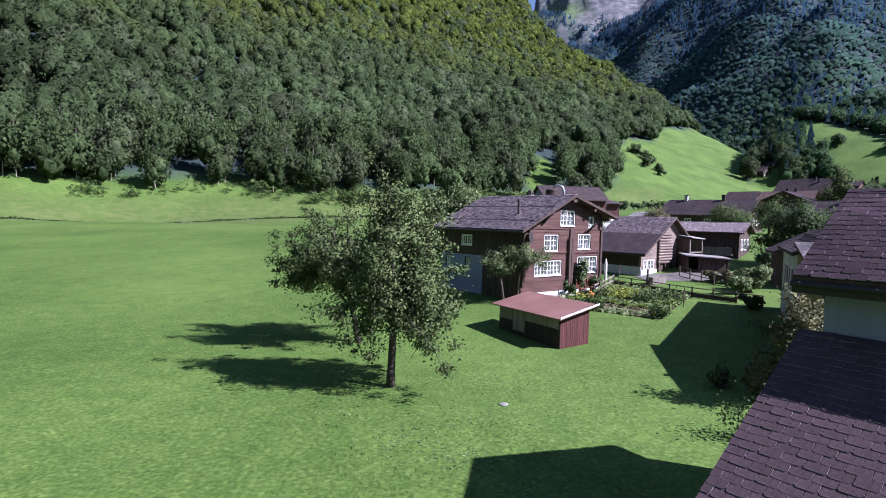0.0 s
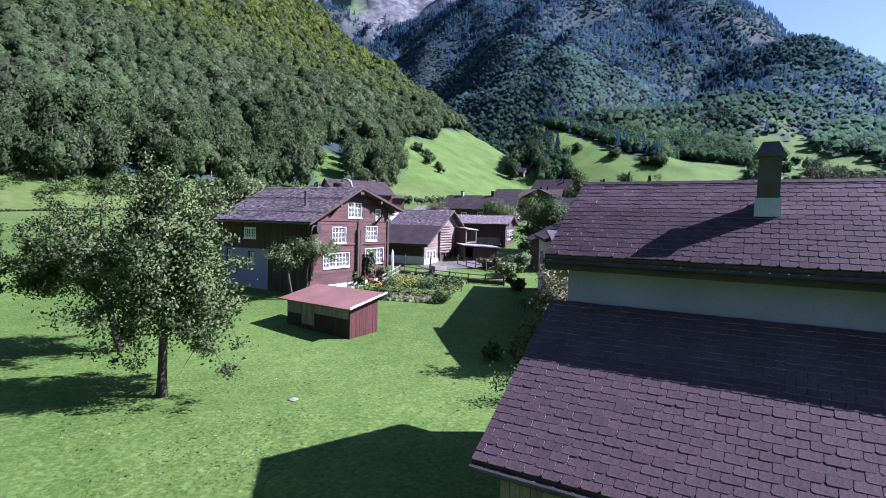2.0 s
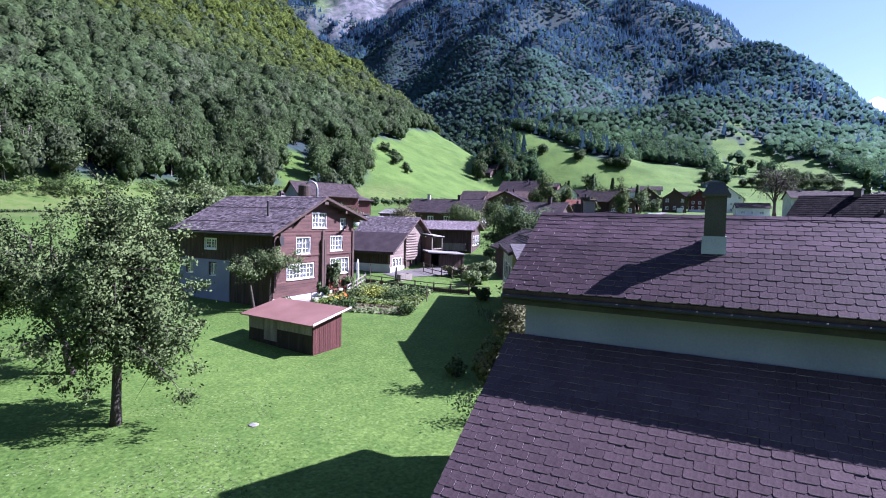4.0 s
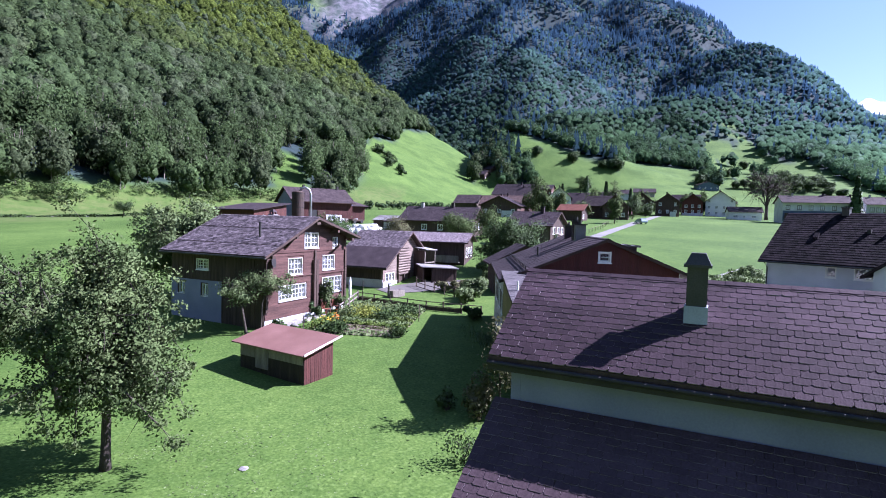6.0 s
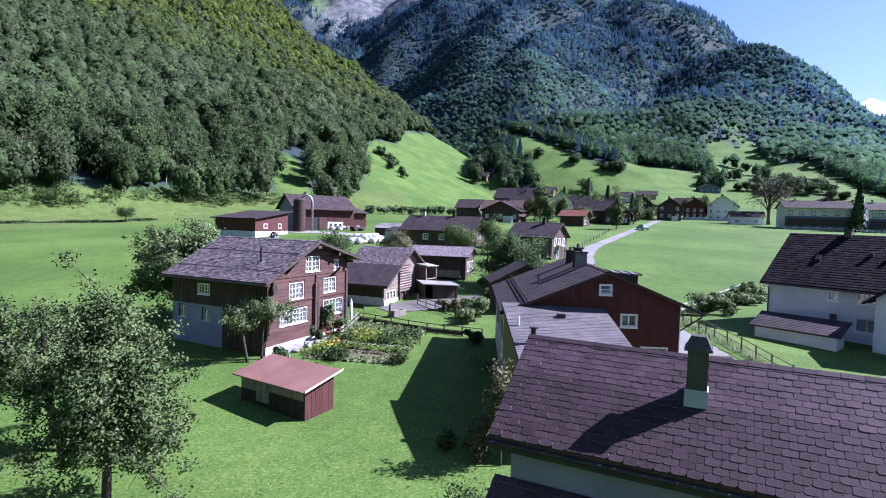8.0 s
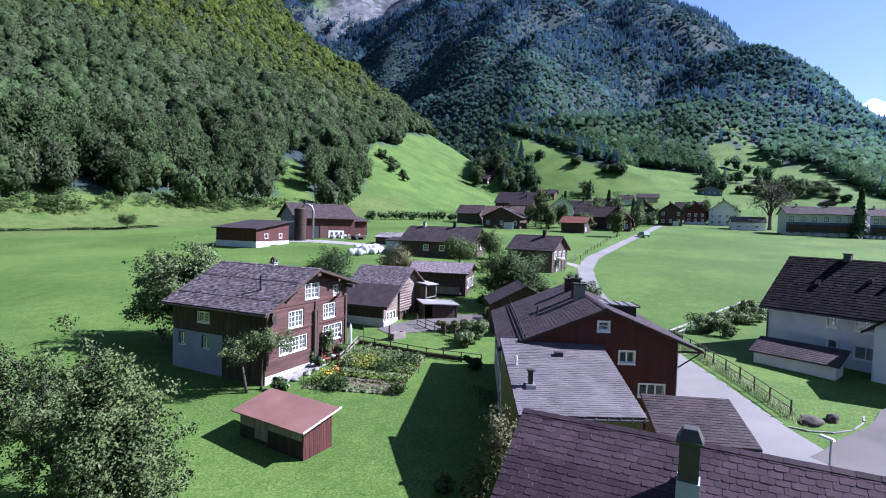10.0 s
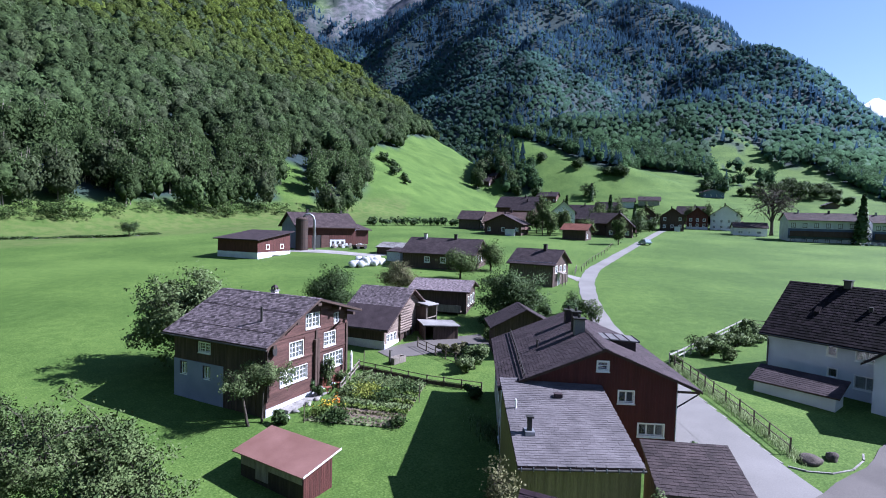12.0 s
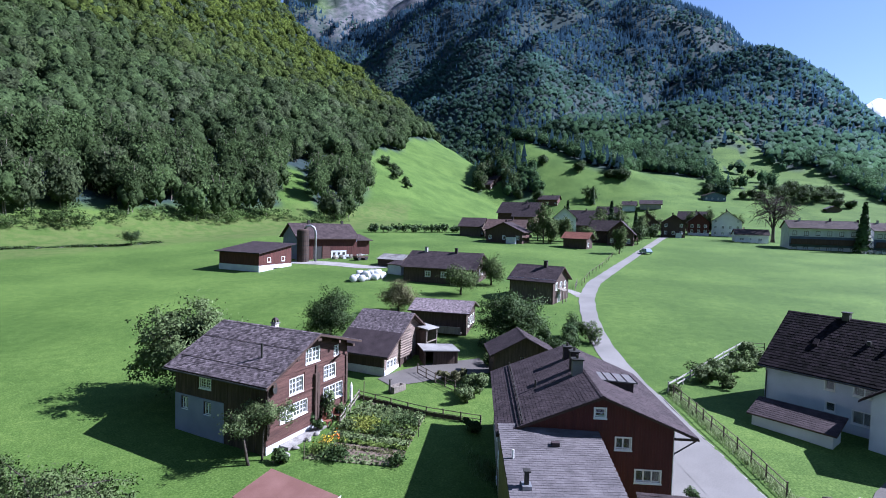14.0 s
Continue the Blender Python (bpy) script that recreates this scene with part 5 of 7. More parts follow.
    part("plinth", MB().box(-0.05, 4.82, -0.06, 2.0, -0.25, 0.1), "concrete", ob)


build_shed()


# ---- the white house across the road ----
def build_white_house():
    zb = 1.6
    # gable at the north end; local y runs along the ridge
    holes = [(4.2, 5.0 - zb, 0.6, 0.72), (6.0, 5.0 - zb, 1.25, 0.78), (4.3, 3.4 - zb, 0.6, 0.65), (6.0, 2.95 - zb, 1.35, 0.95), (10.0, 4.9 - zb, 1.2, 0.9)]
    ob, roof, fm, lm, rm, under = gable_house("house", "white plastered house with a dark tiled roof", 52.8, 29.3, -169.0, zb, 9.4, 12.0, (-0.7, 6.0 - zb), (4.7, 9.9 - zb), (10.1, 6.0 - zb),
                                              "plaster_shade_blue", "slate_black", 0.35, 0.4, right_holes=holes, slate=(0.3, 0.3), seed=61, slab=0.16, verge="slate_black")
    for s, z, w, h in holes:
        window(ob, rm(s, z), w, h, 2 if w > 1 else 1, 0, "white_paint", 0.05, bars=1, curtain=w > 1)
    part("gutter", MB().tube([(10.16, -0.35, 4.28), (10.16, 12.4, 4.28)], [0.07, 0.07], 8), "copper", ob)
    part("downpipe", MB().tube([(10.1, 0.1, 4.25), (9.48, 0.1, 3.8), (9.48, 0.1, 0.0)], [0.05, 0.05, 0.05], 8), "copper", ob)
    chimney(ob, 4.7, 3.9, 7.8, 8.75, 0.55, 0.5, "copper", "iron", 0)
    part("roof_vent", MB().hexa([(7.2, 2.6, 6.3), (7.7, 2.6, 6.0), (7.7, 2.95, 6.0), (7.2, 2.95, 6.3), (7.2, 2.6, 6.72), (7.7, 2.6, 6.36), (7.7, 2.95, 6.36), (7.2, 2.95, 6.72)]), "slate_black", ob)
    for y in (5.9, 7.2, 8.0):
        part("roof_vent", MB().box(6.6, 6.9, y, y + 0.25, 6.6, 7.08), "iron", ob)
    # cross gable towards the road further along
    cg, r2, f2, l2, r3, u2 = gable_house("wing", "white gabled wing under a dark tiled roof", 42.9, 19.6, -80.0, zb, 5.2, 3.0, (-0.6, 5.4 - zb), (2.6, 7.9 - zb), (5.8, 5.4 - zb), "plaster_shade_blue", "slate_black", 0.6, 0.0, category="house wing", slate=(0.36, 0.27), seed=63, back_wall=False, verge="slate_black")
    # tall neighbour south of it, out of view, added to throw shade
    gable_house("house", "unseen tall white house added to shade the driveway side", 54.0, 15.0, -90.0, zb, 10.0, 9.0, (-0.5, 11.0 - zb), (5.0, 13.5 - zb), (10.5, 11.0 - zb), "plaster", "slate_black", 0.6, 0.3, slate=(0.8, 0.5), seed=67, verge="slate_black")
    # long low woodshed in front
    # its darker slates stand in for the house's shadow on the roof
    sh, r4 = mono_roof("woodshed", "long low white shed with a brown tiled roof", 39.45, 25.7, -77.0, 1.7, 5.2, 1.7, 3.12 - 1.7, 3.75 - 1.7, "plaster", "soffit", "slate_dark", 0.3, 0.08, category="shed", slate=(0.3, 0.24), seed=65)


build_white_house()

# ---- barns and houses further off ----
def plain_windows(n, W, z, w, h, x0=1.0):
    return [(x0 + i * (W - 2 * x0 - w) / max(n - 1, 1), z, w, h) for i in range(n)]


def cottage(label, x, y, ang, W, L, hl, hrd, wall="log_dark", roof="slate_dark", fw=(), sw=(), seed=1, front=0.6, ov=0.6, hr=None, rx=None, zb=None, category="house", chim=0, side_wall="", group="", frame="white_paint", base_mat="", slate=(0.6, 0.45), name="house"):
    """A house of the middle distance: gable in front, windows in its gable and along its left wall."""
    zb = ground_z(x, y) - 0.25 if zb is None else zb
    rx = W / 2 if rx is None else rx
    k = (hrd - hl) / (rx + ov)
    hr = hrd - k * (W - rx + ov) if hr is None else hr
    ob, r, fm, lm, rm, under = gable_house(name, label, x, y, ang, zb, W, L, (-ov, hl), (rx, hrd), (W + ov, hr), wall, roof, front, front * 0.7, fw, sw, slate=slate, seed=seed, side_wall=side_wall, category=category, group=group, thick=0.18)
    for h in fw:
        window(ob, fm(h[0], h[1]), h[2], h[3], 2 if h[2] > 0.7 else 1, 1, frame, 0.08, bars=1)
    for h in sw:
        window(ob, lm(h[0], h[1], h[2]), h[2], h[3], 2 if h[2] > 0.7 else 1, 1, frame, 0.08, bars=1)
    for i in range(chim):
        yy = L * (0.35 + 0.45 * i)
        chimney(ob, rx - 0.3, yy, hrd - 0.6, hrd + 0.75, 0.5, 0.5, "plaster_old" if i % 2 else "slate_dark", "iron", 0)
    if base_mat:
        part("base", MB().box(-0.03, W + 0.03, -0.05, 0, -0.3, 0.95), base_mat, ob)
        part("base", MB().box(-0.05, 0, 0.0, L, -0.3, 0.95), base_mat, ob)
    return ob


def build_barn_row():
    # low barn with stacked logs in its gable, white wall below
    a = cottage("weathered timber barn with a patched slate roof and white base wall", 17.7, 47.7, 42.0, 7.6, 5.2, 2.35, 5.75, "log_grey", "slate_grey", [(0.5, 1.0, 0.5, 0.75), (1.15, 1.0, 0.5, 0.75), (1.8, 1.0, 0.5, 0.75)], (), 71, 0.6, 0.5, rx=5.3, zb=1.45, category="barn", side_wall="log_dark", slate=(0.24, 0.17), name="barn")
    part("base", MB().box(-0.04, 2.9, -0.06, 0.0, -0.3, 0.95), "plaster", a, "whitewashed base wall")
    part("base", MB().box(-0.05, 0.0, 0.0, 5.2, -0.3, 1.25), "plaster_old", a)
    rng = np.random.default_rng(72)
    for k in range(11):
        z = 1.55 + k * 0.26
        b = min(5.25, 7.4 - max(0, z - 3.2) * 1.6)
        part("log", MB().tube([(2.95, -0.12, z), (5.6 if z < 3.4 else b, -0.12, z)], [0.12, 0.12], 8), "log_grey", a)
    for x in (3.0, 4.2, 5.5):
        part("post", MB().box(x, x + 0.16, -0.2, -0.05, -0.2, 1.5), "log_dark", a)
    part("door", MB().box(3.1, 4.1, -0.04, 0.03, -0.1, 1.45), "log_dark", a)
    # lower, darker part of the roof
    k = (5.75 - 2.35) / 5.8
    part("roof_patch", MB().hexa([(-0.5, -0.6, 2.40), (2.5, -0.6, 2.40 + 3.0 * k), (2.5, 5.62, 2.40 + 3.0 * k), (-0.5, 5.62, 2.40), (-0.5, -0.6, 2.46), (2.5, -0.6, 2.46 + 3.0 * k), (2.5, 5.62, 2.46 + 3.0 * k), (-0.5, 5.62, 2.46)]), "slate_dark", a, "dark bitumen sheet on the lower roof")
    # shelter and carport beside it
    s = thing("shelter", "open timber shelter with a pale sheet roof", "shelter", pose(23.6, 51.2, 1.6, 0, 0, 35))
    part("roof", MB().hexa([(-0.1, -0.2, 3.72), (2.3, -0.2, 3.6), (2.3, 2.4, 3.95), (-0.1, 2.4, 4.05), (-0.1, -0.2, 3.8), (2.3, -0.2, 3.68), (2.3, 2.4, 4.03), (-0.1, 2.4, 4.13)]), "concrete", s)
    for px, py in ((0, 0), (2.1, 0), (2.1, 2.1), (0, 2.1)):
        part("post", MB().box(px, px + 0.12, py, py + 0.12, 0, 3.62), "weathered", s)
    part("back_wall", MB().box(0.12, 2.1, 2.1, 2.18, -0.2, 3.6), "log_dark", s)
    part("side_wall", MB().box(0.0, 0.06, 0.12, 2.1, -0.2, 3.6), "log_dark", s)
    part("side_wall", MB().box(2.12, 2.2, 0.12, 2.1, -0.2, 3.55), "weathered", s)
    part("rail", MB().box(0.12, 2.1, 0.02, 0.08, 2.3, 2.4), "weathered", s)
    c = thing("carport", "low dark carport under a pale flat roof", "carport", pose(22.4, 48.9, 1.3, 0, 0, -10))
    part("roof", MB().hexa([(-0.2, -0.2, 2.42), (3.7, -0.2, 2.22), (3.7, 2.6, 2.3), (-0.2, 2.6, 2.5), (-0.2, -0.2, 2.52), (3.7, -0.2, 2.32), (3.7, 2.6, 2.4), (-0.2, 2.6, 2.6)]), "concrete", c)
    for px, py in ((0, 0), (3.4, 0), (3.4, 2.3), (0, 2.3)):
        part("post", MB().box(px, px + 0.12, py, py + 0.12, -0.2, 2.25), "log_dark", c)
    part("back_wall", MB().box(0.0, 3.5, 2.42, 2.5, -0.2, 2.25), "log_dark", c)
    part("side_wall", MB().box(0.0, 0.06, 0.12, 2.4, -0.2, 2.3), "log_dark", c)
    part("front_wall", MB().box(0.9, 3.5, 0.02, 0.08, -0.2, 2.22), "log_dark", c)
    part("side_wall", MB().box(3.46, 3.52, 0.12, 2.4, -0.2, 2.22), "log_dark", c)
    # second barn
    b = cottage("dark timber barn with a mottled slate roof", 30.9, 56.0, 50.6, 5.8, 6.9, 3.15, 4.2, "log_dark", "slate_grey", [(1.0, 1.4, 0.7, 1.0), (2.6, 1.4, 0.7, 1.0), (4.2, 1.4, 0.7, 1.0)], (), 74, 0.5, 0.5, zb=2.75, category="barn", slate=(0.24, 0.17), name="barn")
    part("balcony", MB().box(-1.0, -0.06, 0.5, 4.5, 0.75, 0.85).box(-1.0, -0.94, 0.5, 4.5, 0.85, 1.6), "weathered", b)
    # dark gabled outbuilding behind the red house
    cottage("small dark outbuilding with a slate roof", 26.5, 42.1, -23.4, 5.6, 4.0, 2.9, 4.65, "log_dark", "slate_dark", [(2.3, 2.2, 0.6, 0.6)], (), 75, 0.5, 0.5, zb=1.7, category="outbuilding", slate=(0.35, 0.26), name="outbuilding", frame="log_dark")
    # house by the lane
    # side wall's dark wood_post tone stands in for shaded plaster
    h = cottage("timber house with plastered walls beside the lane", 50.3, 64.9, 33.0, 7.0, 7.1, 3.5, 5.7, "log_dark", "slate_dark", [(1.1, 2.3, 0.8, 1.0), (3.0, 2.3, 0.8, 1.0), (4.9, 2.3, 0.8, 1.0), (2.2, 0.3, 1.0, 1.9)], (), 76, 0.5, 0.5, zb=4.55, chim=1, side_wall="wood_post", slate=(0.35, 0.25))
    part("snow_guard", MB().tube([(0.1, -0.4, 3.86), (0.1, 7.4, 3.86)], [0.04, 0.04], 6), "metal", h)
    part("porch", MB().hexa([(1.8, -1.0, 2.1), (3.6, -1.0, 2.1), (3.6, 0, 2.4), (1.8, 0, 2.4), (1.8, -1.0, 2.18), (3.6, -1.0, 2.18), (3.6, 0, 2.48), (1.8, 0, 2.48)]).box(1.85, 1.97, -0.95, -0.83, 0, 2.1).box(3.43, 3.55, -0.95, -0.83, 0, 2.1), "weathered", h)
    # long house with the wide dark roof
    cottage("long dark timber house with a wide roof and two chimneys", 46.1, 82.1, 47.6, 10.8, 13.1, 2.75, 5.4, "log_dark", "slate_dark", [(2.0, 1.4, 0.9, 1.0), (4.4, 1.4, 0.9, 1.0), (6.8, 1.4, 0.9, 1.0), (4.4, 3.3, 0.8, 0.8)], [(2, 1.2, 0.9, 0.9), (5, 1.2, 0.9, 0.9), (8, 1.2, 0.9, 0.9)], 77, 0.6, 0.6, zb=5.6, chim=2, slate=(0.45, 0.35))


def build_farm():
    g, r = mono_roof("garage", "red-brown boarded machine shed on a white base, flat dark roof", 6.75, 117.0, -49.0, 6.0, 10.2, 9.6, 3.7, 5.1, "red_board", "slate_dark", ov=0.7, slab=0.2, category="machine shed", thick=0.2)
    rng = np.random.default_rng(81)
    mr = Matrix.Translation((10.2, 0, 0)) @ Matrix.Rotation(math.pi / 2, 4, "Z")
    part("base", MB().box(-0.05, 10.25, -0.06, -0.02, -0.4, 1.05), "plaster", g, "white concrete base")
    part("base", MB().box(10.22, 10.26, -0.04, 9.6, -0.4, 1.05), "plaster", g)
    boards(g, "shed_board", Matrix.Identity(4), 10.2, 1.06, 3.45, 0.25, rng, 0.03)
    boards(g, "shed_board", mr, 9.6, 1.06, lambda s: 3.4 + s * 0.145, 0.25, rng, 0.03)
    for s in (2.4, 6.6):
        window(g, mr @ Matrix.Translation((s, -0.05, 1.7)), 0.8, 0.75, 2, 0, bars=1, trim=0.1)
    part("vent", MB().box(4.0, 6.0, -0.07, -0.05, 0.1, 0.35, mr), "iron", g)
    f = cottage("large red-brown farm barn with a grey roof", 21.8, 133.0, -80.0, 10.0, 14.6, 4.9, 8.3, "plaster_shade_grey", "slate_brown", (), (), 82, 0.7, 0.9, zb=7.0, category="barn", chim=0, side_wall="shed_board", slate=(0.5, 0.4), name="barn")
    mw = Matrix.Translation((10.0, 0, 0)) @ Matrix.Rotation(math.pi / 2, 4, "Z")      # the long wall, from the silo's end
    boards(f, "shed_board", mw, 14.6, 0.0, 4.2, 0.24, rng, 0.03, True, [(3.6, -0.1, 2.1, 3.2), (7.9, -0.1, 3.9, 2.2)])
    # flat black panel paints the dark inside of an open doorway
    part("door", MB().box(3.6, 5.7, -0.03, 0.02, 0.0, 3.1, mw), "rubber", f, "dark panel standing for the barn doorway's unlit inside")
    part("door_leaf", MB().box(5.75, 7.7, -0.14, -0.06, 0.0, 3.1, mw), "log", f, "brown sliding door leaf")
    part("white_wall", MB().box(7.9, 11.8, -0.05, 0.02, 0.0, 2.1, mw), "plaster", f, "whitewashed stable wall")
    for s0 in (8.4, 9.6, 10.8):
        part("window", MB().box(s0, s0 + 0.6, -0.08, -0.05, 1.0, 1.7, mw), "rubber", f, "small dark stable window")
    for y0 in (4.0, 12.6):
        part("vent", MB().box(4.8, 5.3, y0, y0 + 0.5, 7.8, 9.0), "iron", f, "dark ridge vent")
    part("side_wing", MB().box(1.5, 8.0, 14.7, 19.0, -0.3, 4.4), "shed_board", f)
    part("wing_roof", MB().hexa([(1.0, 14.7, 5.6), (8.8, 14.7, 4.3), (8.8, 19.6, 4.3), (1.0, 19.6, 5.6), (1.0, 14.7, 5.75), (8.8, 14.7, 4.45), (8.8, 19.6, 4.45), (1.0, 19.6, 5.75)]), "slate_brown", f)
    part("wing_base", MB().box(8.0, 8.06, 14.7, 19.0, -0.3, 0.9), "plaster", f, "white base of the wing")
    s = thing("silo", "tall rust-brown fodder silo with a filling pipe", "silo", rest(24.2, 121.2))
    part("tank", MB().tube([(0, 0, -0.3), (0, 0, 7.0), (0, 0, 7.3)], [1.35, 1.35, 0.9], 20), "log_dark", s)
    for k in range(7):
        part("hoop", MB().tube([(0, 0, 0.6 + k), (0, 0, 0.68 + k)], [1.38, 1.38], 20), "iron", s)
    part("filling_pipe", MB().tube([(2.6, -0.8, 0), (2.6, -0.8, 6.6), (2.3, -0.7, 7.6), (1.5, -0.4, 8.1), (0.7, -0.2, 7.9), (0.3, 0, 7.2)], [0.28, 0.26, 0.24, 0.24, 0.24, 0.22], 10), "metal", s, "curved grey metal pipe", smooth=True)
    for k, (dx, dy) in enumerate(((6.0, -2.6), (8.2, -3.2), (10.5, -2.4), (12.8, -3.4))):
        p = thing("wrapped_stack", "white sacks and crates stacked by the barn wall", "stack", rest(26.6 + dx * 0.85, 121.9 + dx * 0.12), "stacks")
        rng = np.random.default_rng(90 + k)
        for i in range(5):
            x, y, z = rng.uniform(-0.8, 0.8), rng.uniform(-0.4, 0.4), 0.45 * (i // 3)
            part("sack", MB().hexa([(x - 0.35, y - 0.3, z), (x + 0.35, y - 0.3, z), (x + 0.35, y + 0.3, z), (x - 0.35, y + 0.3, z), (x - 0.28, y - 0.24, z + 0.5), (x + 0.3, y - 0.2, z + 0.46), (x + 0.28, y + 0.24, z + 0.5), (x - 0.3, y + 0.22, z + 0.47)]), "tarp" if i % 2 else "weathered", p)
    # little huts and wrapped bales
    cottage("low hut with a pale sheet roof", 42.0, 106.0, 40.0, 5.5, 6.0, 1.9, 2.9, "log_dark", "concrete", (), (), 83, 0.3, 0.3, category="hut", name="hut", slate=(0.9, 0.6))
    cottage("small white plastered hut", 38.3, 97.0, 30.0, 4.8, 3.4, 2.3, 2.9, "plaster", "slate_dark", [(1.0, 1.1, 0.8, 0.7)], (), 84, 0.2, 0.2, category="hut", name="hut", slate=(0.9, 0.6))
    rng = np.random.default_rng(85)
    for i in range(16):
        x, y = 27.8 + i * 0.42 + rng.uniform(-0.3, 0.3), 92.8 + i * 0.16 + rng.uniform(-0.9, 0.9)
        mb, sides = MB(), 14
        mb.tube([(-0.62, 0, 0.58), (-0.52, 0, 0.58), (0.52, 0, 0.58), (0.62, 0, 0.58)], [0.46, 0.6, 0.61, 0.45], sides)
        single("wrapped_bale", mb, "tarp", "white plastic-wrapped round hay bale in the field", "hay bale", rest(x, y, rng.uniform(0, 180), 0.62 if i in (4, 6, 8, 10, 12) else 0.0), "wrapped bales", smooth=True)


def build_village():
    W1 = lambda n, W, z, w=0.9, h=1.1: plain_windows(n, W, z, w, h)
    brown, grey, dark = "slate_dark", "slate_brown", "slate_dark"
    rows = [  # label, x, y, ang, W, L, eave, ridge, wall, roof, gable windows, side windows, chimneys
        ("grey timber barn with a slate roof", 95.5, 167.0, 42, 8, 8.0, 3.8, 7.0, "wood_post", grey, W1(2, 8, 1.2), (), 0),
        ("dark timber farmhouse with a red-brown roof", 103.5, 152.5, 45, 10, 13, 3.8, 7.2, "log_dark", "slate_rust", W1(3, 10, 1.3), W1(3, 13, 1.2), 1),
        ("dark timber house with a shaded gable and white porch", 88.2, 150.6, -50, 12.0, 8.5, 3.6, 6.7, "log_dark", brown, W1(3, 12, 1.3), (), 1),
        ("large red-brown timber house with a wide roof", 141, 198, 38, 13, 18, 7.0, 12.2, "log", brown, W1(3, 13, 1.6) + W1(3, 13, 4.2), W1(4, 18, 3.0), 1),
        ("tall brown timber house with white windows", 129.5, 183, 42, 8, 9, 6.4, 10.6, "log", brown, W1(3, 8, 1.4) + W1(3, 8, 3.4), W1(2, 9, 1.5), 1),
        ("white house with a grey roof", 137, 180, -40, 9, 13, 6.0, 10.8, "plaster_white", "slate_light", W1(3, 9, 1.4) + W1(2, 9, 4.2), W1(4, 13, 1.6), 1),
        ("small barn with a rust-red roof", 107.4, 124.6, 30, 5.0, 7.2, 3.3, 5.2, "log_dark", "rust_sheet", W1(1, 5, 1.0), (), 0),
        ("dark timber barn among trees", 129, 136.5, 34, 8, 8, 4.4, 8.0, "log_dark", grey, W1(2, 8, 1.3), (), 0),
        ("dark timber house by the lane", 124.0, 134.2, -48, 8, 9, 3.8, 8.2, "log_dark", dark, W1(3, 8, 1.2), W1(2, 9, 1.2), 1),
        ("brown house among trees", 172, 196, 40, 9, 12, 4.7, 8.8, "log_dark", brown, W1(3, 9, 1.5), W1(3, 12, 1.5), 1),
        ("pale house behind the village", 215, 226, 35, 10, 12, 5.0, 9.6, "plaster_cream", brown, W1(3, 10, 1.5), W1(3, 12, 1.5), 1),
        ("timber house with a pale blue-grey roof", 164.0, 161.2, -48, 7.5, 9, 5.8, 9.4, "log_dark", "slate_light", W1(3, 7.5, 1.5) + W1(2, 7.5, 4), W1(3, 9, 1.5), 1),
        ("tall dark timber house with a pale porch", 171.5, 155.4, -46, 8.5, 11, 5.6, 9.2, "log_dark", brown, W1(3, 8.5, 1.5) + W1(2, 8.5, 4.4), W1(3, 11, 1.5), 1),
        ("red-brown house with a white ground floor", 193.0, 161.0, -48, 8.0, 11, 5.4, 9.4, "shed_board", brown, W1(3, 8.0, 1.4) + W1(3, 8.0, 3.6), W1(3, 11, 1.4), 1),
        ("white house with rows of windows", 201.0, 156.0, -52, 11.2, 13, 6.0, 10.8, "plaster_white", brown, W1(4, 11.2, 0.9) + W1(4, 11.2, 3.4) + W1(2, 11.2, 6.0, 0.8, 1.0), W1(4, 13, 1.4), 1),
        ("brown house behind the white one", 226, 180, 30, 10, 12, 5.2, 9.4, "log_dark", brown, W1(3, 10, 1.5), (), 1),
        ("dark barn behind the lane houses", 150, 168, 35, 8, 9, 3.8, 7.4, "log_dark", dark, W1(2, 8, 1.3), (), 0),
        ("timber chalet at the hill's foot", 258, 336, 38, 11, 15, 5.0, 8.6, "log", brown, W1(3, 11, 1.5), W1(3, 15, 1.5), 1),
        ("small dark chalet with a white gable", 288, 286, 40, 8, 9, 4.4, 7.4, "plaster", brown, W1(2, 8, 1.5), (), 1),
        ("low timber barn with a white gable", 300, 274, 42, 9, 14, 3.4, 6.4, "plaster_cream", dark, (), (), 0),
        ("dark hill barn with a blue-grey front", 362, 289, -30, 16, 8, 4.0, 7.0, "blue_wall", grey, W1(4, 16, 1.4), (), 0),
        ("small grey timber hut on the hillside", 405, 224, -40, 8, 7, 2.6, 4.8, "wood_post", "slate_light", (), (), 0),
        ("dark timber farmhouse on the hillside", 224, 380, 30, 9, 9, 4.4, 8.2, "log_dark", brown, W1(2, 9, 1.5), (), 1),
        ("dark timber barn on the hillside", 234, 387, 20, 8, 8, 3.6, 6.8, "log_dark", brown, (), (), 0),
    ]
    for i, (label, x, y, ang, W, L, hl, hrd, wall, roof, fw, sw, ch) in enumerate(rows):
        h = cottage(label, x, y, ang, W, L, hl, hrd, wall, roof, fw, sw, 100 + i, 0.9, 0.8, chim=ch, group="village houses", slate=(0.7, 0.5))
        if "porch" in label:
            part("porch", MB().box(W * 0.6, W * 0.85, -1.4, -0.02, -0.3, 2.0), "plaster", h, "white porch")
        if "white ground floor" in label:
            part("ground_floor", MB().box(-0.06, W + 0.06, -0.08, -0.02, -0.3, 1.2).box(W + 0.02, W + 0.08, 0.0, L, -0.3, 2.6), "plaster", h, "white plastered ground floor")
        if ang < 0 and "barn" not in label:         # wooden balcony along the sunny wall
